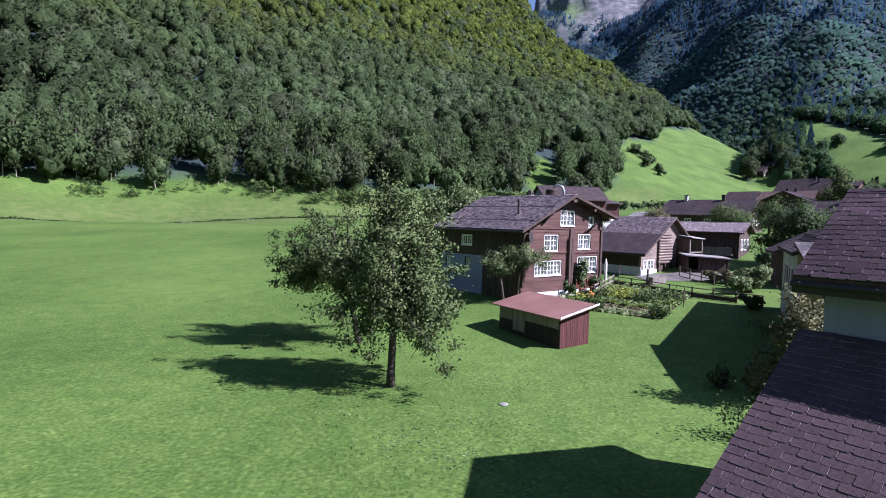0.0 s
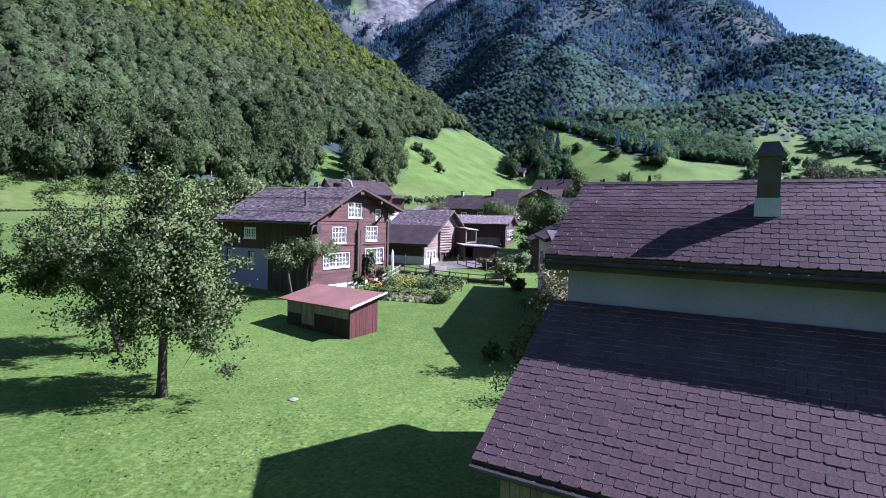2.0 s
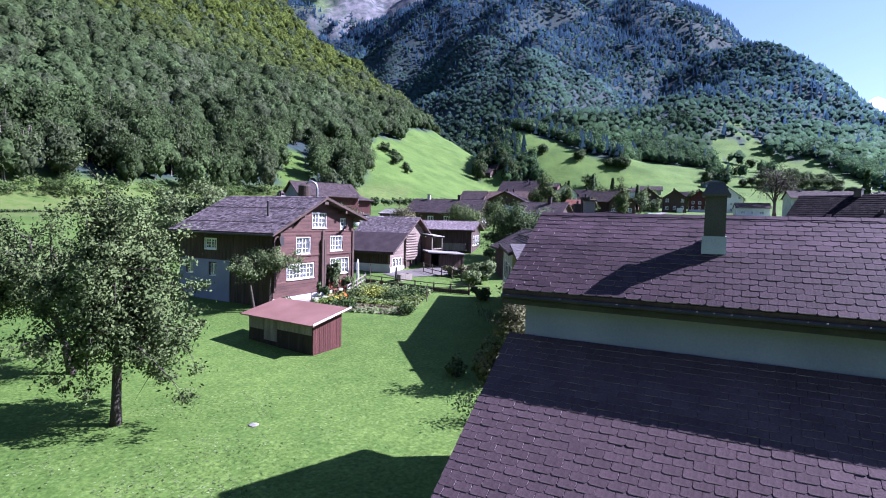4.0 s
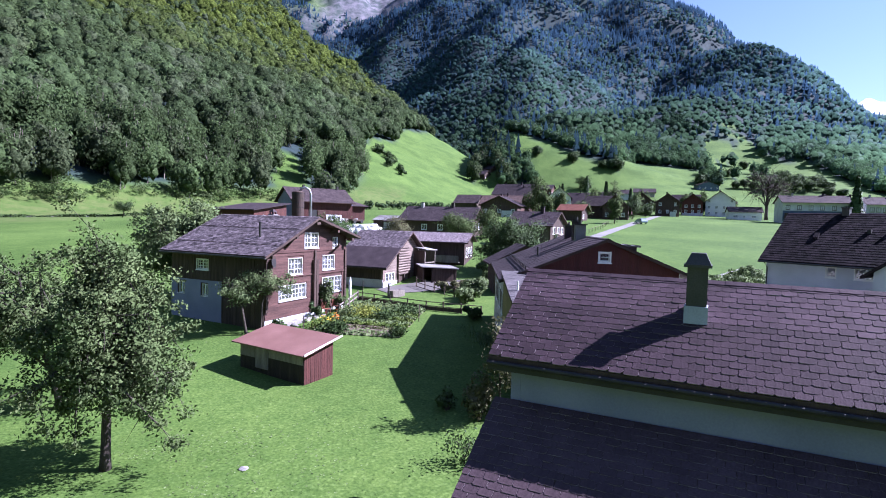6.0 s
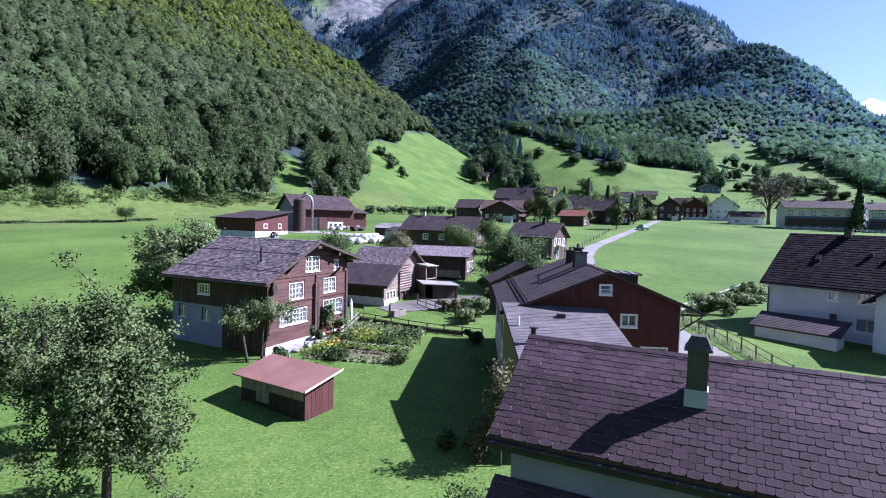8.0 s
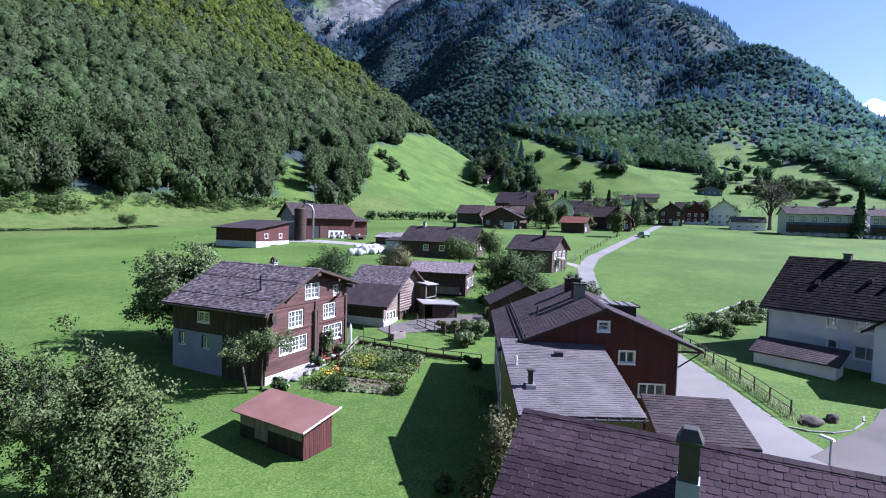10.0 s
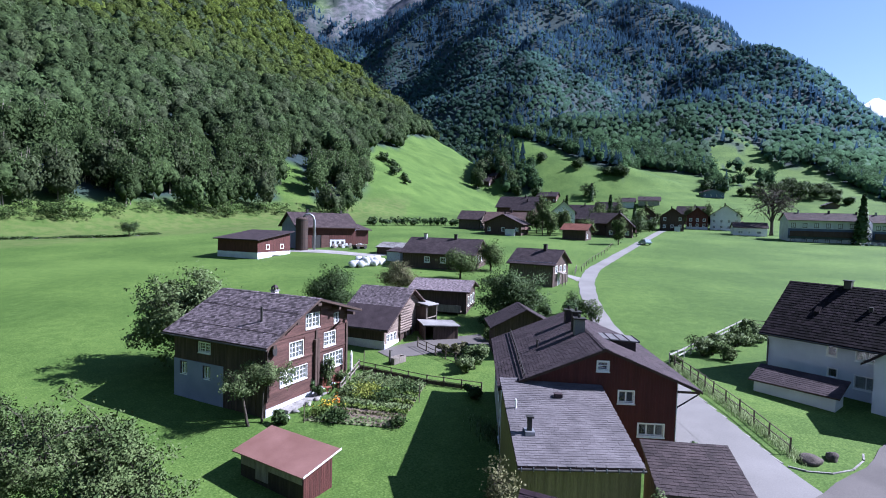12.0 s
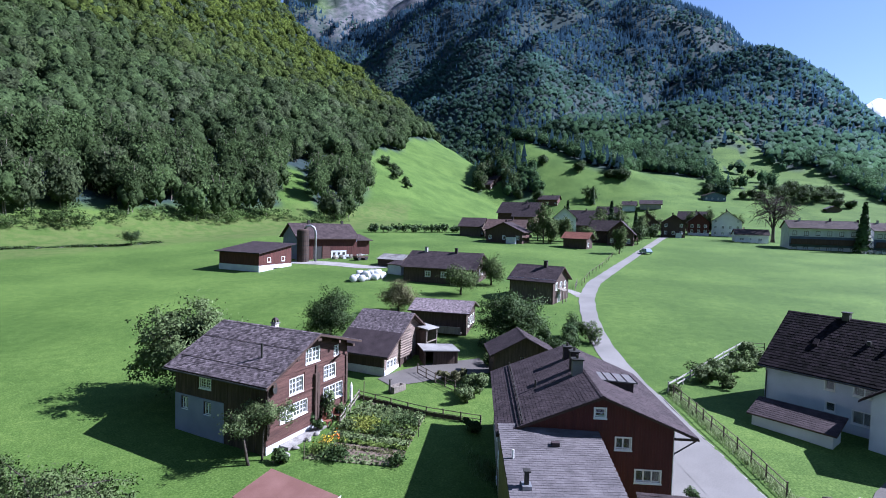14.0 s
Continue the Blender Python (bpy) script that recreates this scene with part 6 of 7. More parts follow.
            part("balcony", MB().box(W + 0.02, W + 1.0, 0.6, L - 0.6, hl * 0.52, hl * 0.52 + 0.12).box(W + 0.94, W + 1.0, 0.6, L - 0.6, hl * 0.52 + 0.12, hl * 0.52 + 1.0), "log", h, "brown timber balcony")
    # long inn with dark balconies, a neighbour, and a low hall
    for x, y, L, label in ((195.0, 97.5, 19.5, "long cream inn with dark balconies and a brown roof"), (206.5, 86.5, 12.0, "cream guest house with dark balconies")):
        W = 10.0
        sw = plain_windows(6, L, 5.3, 1.1, 1.3) + plain_windows(6, L, 0.4, 1.2, 1.0)
        h = cottage(label, x, y, 46.0, W, L, 7.6, 10.2, "plaster", "slate_brown", (), (), 140, 0.7, 0.9, chim=3, category="inn", zb=ground_z(x, y) - 0.3, slate=(1.1, 0.7), group="village houses")
        mf = Matrix.Rotation(-math.pi / 2, 4, "Z")
        ob_m = Matrix.Translation((0, L, 0)) @ mf
        for s, z, w, hh in sw:
            window(h, ob_m @ Matrix.Translation((s, -0.06, z)), w, hh, 2, 0, "log_dark", 0.08, bars=1)
        part("lower_wall", MB().box(-0.1, -0.02, 0.1, L - 0.1, 1.55, 4.9), "blue_wall", h, "dark blue-grey boarded storey")
        part("balcony", MB().box(-1.2, -0.02, 0.3, L - 0.3, 2.3, 2.45).box(-1.2, -1.12, 0.3, L - 0.3, 2.45, 4.1), "log_dark", h, "dark wooden balcony front")
    h = cottage("low pale hall with a brown roof", 193.0, 125.8, 44.0, 7.0, 11.0, 3.3, 5.3, "plaster_white", "slate_brown", (), [(2, 1.2, 1.4, 0.8), (5.5, 1.2, 0.6, 0.8), (8, 1.2, 1.4, 0.8)], 150, 0.5, 0.5, category="hall", slate=(1.1, 0.7), group="village houses")


build_barn_row()
build_farm()
build_village()

# ---- lane, yards, fences, garden ----
LANE = [(23.0, 5.0), (25.7, 11.5), (27.9, 17.0), (29.6, 20.8), (31.3, 24.2), (32.9, 27.7), (36.8, 33.9), (40.8, 41.0), (44.6, 48.0), (48.0, 53.2), (51.5, 58.2), (58.8, 67.3), (70.1, 78.6), (95.0, 97.2), (116.0, 112.8), (134.0, 126.0), (164.0, 148.7), (190.0, 166.0)]
ribbon("road", "road", LANE, [4.4, 3.6, 3.4, 3.4, 3.4, 3.2, 2.7, 2.5, 2.35, 2.3, 2.3, 2.5, 2.5, 2.3, 2.3, 2.4, 2.6, 3.0], 0.05, "narrow pale asphalt lane through the meadow", "road")
ribbon("yard", "road", [(21.8, 11.5), (24.6, 17.0), (26.9, 21.6), (29.6, 27.4)], [3.0, 3.4, 3.2, 2.2], 0.042, "pale paved strip beside the red house", "yard")
ribbon("road", "asphalt", [(27.5, 13.4), (30.5, 13.4), (34.5, 13.5), (39.0, 14.4), (44.0, 13.6)], [2.6, 3.6, 3.9, 5.2, 6.0], 0.06, "grey asphalt driveway", "driveway")
ribbon("road", "gravel", [(59.0, 68.0), (60.0, 71.5), (60.4, 74.5)], [2.6, 1.8, 1.5], 0.045, "short gravel side track", "track")
ribbon("yard", "gravel", [(22.0, 121.5), (29.0, 116.0), (36.0, 108.0), (44.0, 111.0)], [5.0, 5.0, 4.0, 3.0], 0.05, "pale gravel farmyard", "farmyard")
ribbon("yard", "asphalt", [(17.2, 46.2), (20.0, 47.2), (24.0, 47.3), (28.5, 46.8)], [2.4, 3.6, 4.0, 4.0], 0.05, "grey paved yard before the barn", "yard")


def curb(line, label):
    mb = MB()
    for a, b in zip(line, line[1:]):
        n = max(1, int(math.dist(a, b) / 1.0))
        for i in range(n):
            p, q = Vector(a).lerp(Vector(b), i / n), Vector(a).lerp(Vector(b), (i + 0.97) / n)
            d = (q - p).normalized()
            s = Vector((d.y, -d.x)) * 0.05
            z = ground_z(*p)
            mb.hexa([(*(p + s), z - 0.1), (*(q + s), z - 0.1), (*(q - s), z - 0.1), (*(p - s), z - 0.1), (*(p + s), z + 0.055), (*(q + s), z + 0.055), (*(q - s), z + 0.055), (*(p - s), z + 0.055)])
    return single("curb", mb, "stone", label, "curb", kind="structure")


curb([(30.1, 17.3), (30.5, 16.6), (31.6, 15.9), (33.2, 15.7), (35.0, 16.1), (36.7, 17.0)], "low stone curb round the grass corner")
curb([(30.1, 17.6), (31.4, 20.4), (33.1, 24.0), (34.7, 27.4), (38.1, 33.3)], "low stone curb along the lane")


def fence(line, h, rails, gap, mat, label, post=0.06, rail=0.035, boards_h=0.0, group=""):
    """Posts along a line with rails between them."""
    ob = thing("fence", label, "fence", Matrix.Identity(4), group)
    pts = []
    for a, b in zip(line, line[1:]):
        n = max(1, round(math.dist(a, b) / gap))
        pts += [Vector(a).lerp(Vector(b), i / n) for i in range(n)]
    pts.append(Vector(line[-1]))
    rng = np.random.default_rng(int(h * 100) + len(pts))
    tops = []
    for p in pts:
        z, lean = ground_z(*p), rng.normal(0, 0.025, 2)
        t = h * rng.uniform(0.95, 1.06)
        part("post", MB().tube([(p.x, p.y, z - 0.2), (p.x + lean[0], p.y + lean[1], z + t)], [post, post * 0.9], 6), mat, ob)
        tops.append((p, z))
    for (p, zp), (q, zq) in zip(tops, tops[1:]):
        for k in range(rails):
            f = h * (0.92 - 0.42 * k)
            if boards_h:
                d = Vector((q - p)).normalized()
                s = Vector((d.y, -d.x)) * 0.02
                part("rail", MB().hexa([(*(p + s), zp + f - boards_h), (*(q + s), zq + f - boards_h), (*(q - s), zq + f - boards_h), (*(p - s), zp + f - boards_h), (*(p + s), zp + f), (*(q + s), zq + f), (*(q - s), zq + f), (*(p - s), zp + f)]), mat, ob)
            else:
                part("rail", MB().rod((p.x, p.y, zp + f), (q.x, q.y, zq + f), rail, 5), mat, ob)
    return ob


fence([(31.7, 18.2), (32.6, 20.0), (34.1, 23.0), (35.6, 26.2), (37.6, 29.8), (39.0, 32.6)], 1.0, 2, 1.6, "wood_post", "dark rail fence along the lane")
fence([(39.3, 33.4), (46.0, 36.0), (53.3, 38.6), (58.6, 40.2)], 1.0, 2, 1.9, "pale_wood", "pale board fence round the garden", boards_h=0.14)
fence([(58.6, 40.2), (60.6, 38.8)], 1.0, 2, 1.2, "wood_post", "dark fence at the garden's end")
fence([(14.0, 43.4), (15.9, 40.9), (17.9, 38.2), (20.0, 36.2), (21.2, 35.2)], 0.75, 2, 1.5, "wood_post", "low dark rail fence behind the vegetable garden")
fence([(21.0, 47.3), (21.6, 44.5), (22.4, 42.0), (23.2, 40.0)], 0.95, 3, 1.2, "wood_post", "grey slatted fence between yard and grass")
fence([(11.0, 38.6), (13.9, 43.3)], 0.85, 2, 1.3, "weathered", "pale plank fence beside the chalet", boards_h=0.1)
fence([(66.0, 77.0), (75.0, 85.5), (90.0, 97.5), (104.0, 110.0)], 1.0, 1, 4.0, "wood_post", "thin field fence along the lane")
fence([(62.0, 74.0), (66.5, 79.0)], 1.0, 2, 2.4, "weathered", "short rail fence by the lane's bend")
fence([(14.0, 43.35), (15.9, 40.85), (17.9, 38.15), (20.0, 36.15)], 0.36, 1, 2.4, "log_dark", "low dark board edging behind the vegetable garden", boards_h=0.3)
for px, py, ph in ((15.9, 35.0, 1.3), (7.6, 34.7, 1.2), (14.1, 42.6, 1.8)):
    single("garden_post", MB().tube([(0, 0, -0.2), (0.02, 0, ph)], [0.035, 0.03], 6), "wood_post", "thin wooden garden post", "post", rest(px, py), "garden posts")


def leaf_cloud(name, points, size, rng, mat, up=0.6):
    """Low foliage: leaves at points, lit as the upper side of a bed."""
    n = unit(rng.normal(size=(len(points), 3)) + (0, 0, up))
    soft = unit(0.45 * rng.normal(size=(len(points), 3)) + (0, 0, 1))
    q = outward(cards(points, n, size, rng), soft)
    return quads_mesh(name, q, mat, None, None, np.repeat(soft[:, None], 4, 1))


def build_garden():
    rng = np.random.default_rng(200)
    a, b = np.array([7.6, 35.0]), np.array([13.0, 31.6])       # near edge
    d, c = np.array([14.3, 42.6]), np.array([18.0, 38.3])       # far edge

    def at(u, v):
        p = (a * (1 - u) + b * u) * (1 - v) + (d * (1 - u) + c * u) * v
        return float(p[0]), float(p[1])
    mb, n = MB(), 24
    for j in range(n + 1):
        for i in range(n + 1):
            x, y = at(i / n, j / n)
            mb.v.append((x, y, ground_z(x, y) + 0.035 + 0.05 * math.sin(j * 2.2) * (0.5 + 0.5 * rng.uniform())))
    mb.f = [(j * (n + 1) + i, j * (n + 1) + i + 1, (j + 1) * (n + 1) + i + 1, (j + 1) * (n + 1) + i) for j in range(n) for i in range(n)]
    single("garden_bed", mb, "soil", "brown soil of a vegetable garden", "garden bed", kind="structure")
    rows = [(0.02, "leaf_pale", 0.14, 0.3, 0.35), (0.1, "weed", 0.12, 0.4, 0.3), (0.2, "leaf_yellow", 0.12, 0.3, 0.35), (0.28, "leaf_bright", 0.36, 0.22, 1.2), (0.335, "leaf_pale", 0.4, 0.2, 1.4), (0.41, "weed", 0.16, 0.3, 0.6), (0.47, "leaf_bright", 0.36, 0.22, 1.1), (0.56, "leaf_pale", 0.36, 0.3, 1.2),
            (0.65, "leaf_bright", 0.4, 0.34, 1.3), (0.74, "leaf_pale", 0.5, 0.4, 1.5), (0.83, "weed", 0.45, 0.4, 1.2), (0.92, "leaf_pale", 0.5, 0.4, 1.4)]
    for v, mat, h, w, dens in rows:
        m = int(900 * dens)
        u, dv = rng.uniform(0.0, 1.0, m), rng.normal(0, w * 0.06, m)
        clump = 0.5 + 0.5 * np.sin(u * 40 + v * 17)
        p = np.array([(*at(uu, min(1, max(0, v + q))), 0) for uu, q in zip(u, dv)])
        p[:, 2] = land(p[:, 0], p[:, 1]) + 0.05 + rng.uniform(0, 1, m) * h * 0.7 * (0.4 + 0.6 * clump)
        single("vegetable_row", leaf_cloud("vegetable_row", p, 0.1, rng, mat), None, "leafy green vegetable row in brown soil", "vegetables", group="vegetable rows", kind="stuff")
    for (u, v), mat, n, r, label in (((0.1, 0.2), "flower_yellow", 110, 0.7, "yellow flowers in a green clump"), ((0.17, 0.27), "flower_orange", 16, 0.22, "orange flowers among green leaves"), ((0.1, 0.12), "leaf_bright", 700, 0.9, "bright green flower foliage"), ((0.3, 0.06), "leaf", 1500, 0.8, "round grey-green shrub in the garden"), ((0.34, 0.56), "lettuce", 1100, 1.0, "bright yellow-green lettuce patch"), ((0.62, 0.5), "leaf", 700, 0.8, "dark green vegetable clump"), ((0.8, 0.72), "leaf", 800, 0.9, "dark green vegetable clump"), ((0.14, 0.5), "leaf_pale", 600, 0.7, "pale green leafy clump"), ((0.97, 0.05), "leaf", 500, 0.55, "round green shrub at the garden's corner")):
        x, y = at(u, v)
        p = rng.normal(0, 1, (n, 3)) * (r * 0.5, r * 0.5, 0.16) + (x, y, 0)
        p[:, 2] = land(p[:, 0], p[:, 1]) + np.abs(p[:, 2]) * 1.6 + (0.35 if "flowers" in label and "clump" not in label else 0.15)
        single("flower_clump" if "flower" in mat else "shrub", leaf_cloud("clump", p, 0.075, rng, mat), None, label, "plant", group="garden plants", kind="stuff" if "flower" in mat else "")


build_garden()


def stone(name, x, y, r, label, category, mat="stone", group="", flat=0.7, seed=0):
    rng = np.random.default_rng(seed)
    bm = bmesh.new()
    bmesh.ops.create_icosphere(bm, subdivisions=3, radius=r)
    off = rng.uniform(0, 50, 3)
    for v in bm.verts:
        k = 1 + 0.5 * noise.noise(Vector(v.co) / r * 0.9 + Vector(off)) + 0.15 * noise.noise(Vector(v.co) / r * 3 + Vector(off))
        v.co = Vector((v.co.x * k, v.co.y * k * 0.8, v.co.z * k * flat))
    me = bpy.data.meshes.new(name)
    bm.to_mesh(me)
    bm.free()
    me.shade_smooth()
    me.materials.append(MAT[mat])
    return single(name, me, None, label, category, rest(x, y, rng.uniform(0, 180), r * flat * 0.45), group)


stone("boulder", 31.9, 17.2, 0.66, "large dark brown boulder at the lane", "boulder", "rock_dark", "roadside boulders", 0.4, 1)
stone("boulder", 33.4, 16.9, 0.42, "mossy boulder at the driveway", "boulder", "rock_dark", "roadside boulders", 0.7, 2)
stone("slab", 2.25, 18.1, 0.19, "flat pale stone lying in the grass", "stone", "stone", "", 0.14, 3)
for i, (x, y, r) in enumerate(((6.6, 35.7, 0.32), (7.4, 36.5, 0.25), (8.4, 37.4, 0.3), (9.2, 38.1, 0.26), (6.2, 35.3, 0.25))):
    stone("garden_stone", x, y, r, "pale rounded stone in front of the chalet", "stone", "stone", "garden stones", 0.6, 10 + i)


def build_yard_things():
    f = thing("fountain", "weathered stone trough with a thin spout post", "fountain", rest(17.6, 43.9, 25))
    t = MB().box(-0.75, 0.75, -0.35, -0.25, 0, 0.55).box(-0.75, 0.75, 0.25, 0.35, 0, 0.55).box(-0.75, -0.65, -0.25, 0.25, 0, 0.55).box(0.65, 0.75, -0.25, 0.25, 0, 0.55).box(-0.65, 0.65, -0.25, 0.25, 0, 0.2)
    part("trough", t, "weathered", f)
    part("spout_post", MB().tube([(-0.95, 0, -0.1), (-0.95, 0, 1.25), (-0.7, 0, 1.2)], [0.09, 0.07, 0.03], 8), "iron", f)
    u = thing("parasol", "closed white parasol standing by the chalet", "parasol", rest(12.6, 41.2))
    part("pole", MB().tube([(0, 0, 0), (0, 0, 2.3)], [0.025, 0.025], 8), "weathered", u)
    part("canopy", MB().tube([(0, 0, 0.75), (0, 0, 1.0), (0, 0, 2.1), (0, 0, 2.4)], [0.05, 0.12, 0.1, 0.02], 10), "white_paint", u)
    for i, (x, y) in enumerate(((10.2, 39.2), (11.2, 40.0))):
        b = thing("garden_chair", "red-brown garden chair against the chalet", "chair", rest(x, y, 38.7), "garden chairs")
        part("seat", MB().box(-0.25, 0.25, -0.25, 0.25, 0.42, 0.46), "terracotta", b)
        part("backrest", MB().box(-0.25, 0.25, 0.2, 0.24, 0.46, 0.95), "terracotta", b)
        for sx in (-0.23, 0.19):
            for sy in (-0.23, 0.19):
                part("leg", MB().box(sx, sx + 0.04, sy, sy + 0.04, 0, 0.42), "terracotta", b)
    t = thing("terrace", "pale stone terrace along the chalet's front", "terrace", pose(6.4, 36.95, ground_z(8.5, 38) + 0.0, 0, 0, 38.7), kind="structure")
    for i in range(9):
        for j in range(2):
            part("paving_stone", MB().box(i * 0.75 + 0.01, i * 0.75 + 0.74, -0.75 + j * 0.46, -0.3 + j * 0.46, -0.3, 0.1), "stone", t)
    l = thing("street_lamp", "slim grey street lamp", "street lamp", rest(18.7, 9.3))
    part("mast", MB().tube([(0, 0, -0.2), (0, 0, 4.85)], [0.035, 0.028], 8), "metal", l)
    part("head", MB().hexa([(-0.07, -0.1, 4.85), (0.07, -0.1, 4.85), (0.08, 0.36, 4.88), (-0.08, 0.36, 4.88), (-0.05, -0.08, 4.92), (0.05, -0.08, 4.92), (0.05, 0.33, 4.94), (-0.05, 0.33, 4.94)]), "white_paint", l)
    c = thing("car", "dark estate car with a silver roof on the lane", "car", rest(117.4, 111.4, 70))
    prof = [(-2.2, 0.35), (-2.25, 0.75), (-2.05, 1.0), (-1.55, 1.5), (0.7, 1.52), (1.25, 1.05), (2.1, 0.9), (2.25, 0.6), (2.2, 0.35)]
    mb = MB()
    k = len(prof)
    mb.v = [(y * 0.0 + x, -0.85 * (0.86 if z > 1.1 else 1), z) for x, z in prof for y in (0,)] + [(x, 0.85 * (0.86 if z > 1.1 else 1), z) for x, z in prof]
    mb.f = [tuple(range(k)), tuple(reversed(range(k, 2 * k)))] + [(i, k + i, k + (i + 1) % k, (i + 1) % k) for i in range(k)]
    part("body", mb, "car_paint", c)
    part("roof_panel", MB().box(-1.5, 0.65, -0.7, 0.7, 1.5, 1.56), "car_silver", c)
    part("bonnet", MB().hexa([(1.2, -0.8, 0.9), (2.2, -0.75, 0.8), (2.2, 0.75, 0.8), (1.2, 0.8, 0.9), (1.2, -0.78, 1.08), (2.1, -0.72, 0.94), (2.1, 0.72, 0.94), (1.2, 0.78, 1.08)]), "car_silver", c)
    for y in (-0.8, 0.77):
        part("side_window", MB().hexa([(-1.7, y, 1.05), (1.0, y, 1.05), (1.0, y + 0.03, 1.05), (-1.7, y + 0.03, 1.05), (-1.4, y * 0.95, 1.42), (0.65, y * 0.95, 1.42), (0.65, y * 0.95 + 0.03, 1.42), (-1.4, y * 0.95 + 0.03, 1.42)]), "glass", c)
    for x in (-1.35, 1.35):
        for y in (-0.86, 0.7):
            w = part("wheel", MB().tube([(x, y, 0.32), (x, y + 0.16, 0.32)], [0.32, 0.32], 16), "rubber", c)
            part("rim", MB().tube([(x, y - 0.01, 0.32), (x, y + 0.17, 0.32)], [0.18, 0.18], 12), "car_silver", w)
    w = thing("trailer", "small dark cart with pale sacks in the farmyard", "cart", rest(37.0, 119.5, 20))
    part("bed", MB().box(-1.6, 1.6, -0.8, 0.8, 0.55, 0.95), "log_dark", w)
    for x in (-1.0, 1.0):
        part("wheel", MB().tube([(x, -0.9, 0.4), (x, 0.9, 0.4)], [0.4, 0.4], 12), "rubber", w)
    for i in range(6):
        b = single("planter", MB().tube([(-0.6, 0, 0.4), (0.6, 0, 0.4)], [0.42, 0.42], 10), "tarp", "white wrapped bale beside the inn", "hay bale", rest(192.5 + i * 1.3, 94.5 - i * 1.1, 20), "inn bales")


build_yard_things()

# ---- single trees and bushes ----
def tree(name, label, x, y, h, crown, trunk_r=0.16, fork=0.3, limbs=9, twigs=5, leaves=9000, size=0.075, leaf="leaf", bark="bark", seed=1, spread=0.5, lean=(0, 0), group="", sag=0.15, shape="round", clear=0.0):
    """A tapered trunk, limbs that reach into an uneven crown, twigs on them and leaves round the twigs. crown: centre height, radii in x, y, z, shift."""
    rng = np.random.default_rng(seed)
    ob = thing(name, label, "tree", rest(x, y), group)
    cz, rx, ry, rz, sx, sy = crown
    mb = MB()
    top = np.array([lean[0] + sx * 0.6, lean[1] + sy * 0.6, cz + rz * 0.55])
    pts = [np.array([0, 0, -0.25]), np.array([lean[0] * 0.2, lean[1] * 0.2, h * 0.08]), np.array([lean[0] * 0.6, lean[1] * 0.6, h * fork]), (np.array([lean[0], lean[1], h * fork]) + top) / 2 + rng.normal(0, 0.12, 3), top]
    mb.tube(pts, [trunk_r * 1.35, trunk_r, trunk_r * 0.85, trunk_r * 0.5, trunk_r * 0.12], 9)
    centres = []
    for i in range(limbs):
        t = rng.uniform(0.0, 0.75)
        base = pts[2] * (1 - t) + top * t if t > 0.1 else pts[2] - (0, 0, rng.uniform(0, h * 0.06))
        ang = i * 2.4 + rng.uniform(-0.4, 0.4)
        e = rng.uniform(-0.55, 0.8)
        ring_r = math.sqrt(max(0.1, 1 - e * e)) * rng.uniform(0.72, 1.05)
        if shape == "spire":
            e = -0.7 + 1.6 * (i + rng.uniform(0, 0.8)) / limbs
            ring_r = (1 - 0.5 * (e + 1)) ** 0.75 * 1.15 * rng.uniform(0.7, 1.12)
            t = max(0.0, min(0.85, (e + 0.75) / 2.0))
            base = pts[2] * (1 - t) + top * t
        end = np.array([sx + rx * ring_r * math.cos(ang), sy + ry * ring_r * math.sin(ang), cz + rz * e])
        mid = base * 0.5 + end * 0.5 + (0, 0, 0.12 * rz) + rng.normal(0, 0.15, 3)
        r0 = trunk_r * rng.uniform(0.3, 0.5)
        mb.tube([base, mid, end], [r0, r0 * 0.6, r0 * 0.15], 6)
        centres += [(end, 1.0), (mid, 0.5)]
        for _ in range(twigs):
            u = rng.uniform(0.35, 1.0)
            p = base * (1 - u) ** 2 + 2 * mid * u * (1 - u) + end * u * u
            q = p + rng.normal(0, 1, 3) * (rx * 0.24, ry * 0.24, rz * 0.2) - (0, 0, sag * rz * rng.uniform(0, 1))
            mb.tube([p, (p + q) / 2 + rng.normal(0, 0.06, 3), q], [r0 * 0.3, r0 * 0.2, r0 * 0.06], 4, False)
            centres.append((q, 1.0)), centres.append(((p + q) / 2, 0.6))
    part("trunk", mb, bark, ob, smooth=True)
    c = np.array([k[0] for k in centres])
    w = np.array([k[1] for k in centres])
    pick = rng.choice(len(c), leaves, p=w / w.sum())
    own = rng.uniform(0.5, 1.35, len(c))
    off = rng.normal(0, 1, (leaves, 3)) * (spread * own[pick])[:, None] * (1, 1, 0.75)
    pos = c[pick] + off
    stay = (pos[:, 2] > clear * 0.35) & ((pos[:, 2] > clear) | (np.hypot(pos[:, 0], pos[:, 1]) > 0.45 * rx))
    pos, off, leaves = pos[stay], off[stay], int(stay.sum())
    nrm = unit(rng.normal(size=(leaves, 3)) + 0.5 * unit(off) + (0, 0, 0.35))
    round_n = unit(0.7 * unit(off) + 0.8 * unit((pos - (sx, sy, cz - 0.3 * rz)) / (rx, ry, rz)) + 0.4 * rng.normal(size=(leaves, 3)) + (0, 0, 0.2))
    q = outward(cards(pos, nrm, size, rng, 0.55), round_n)
    part("crown", quads_mesh("crown", q, leaf, None, None, np.repeat(round_n[:, None], 4, 1)), None, ob)
    return ob


def bush(label, x, y, r, h, leaves=1200, size=0.07, leaf="leaf", seed=1, group="", lobes=7, name="bush"):
    rng = np.random.default_rng(seed)
    ob = thing(name, label, "bush", rest(x, y), group)
    mb = MB()
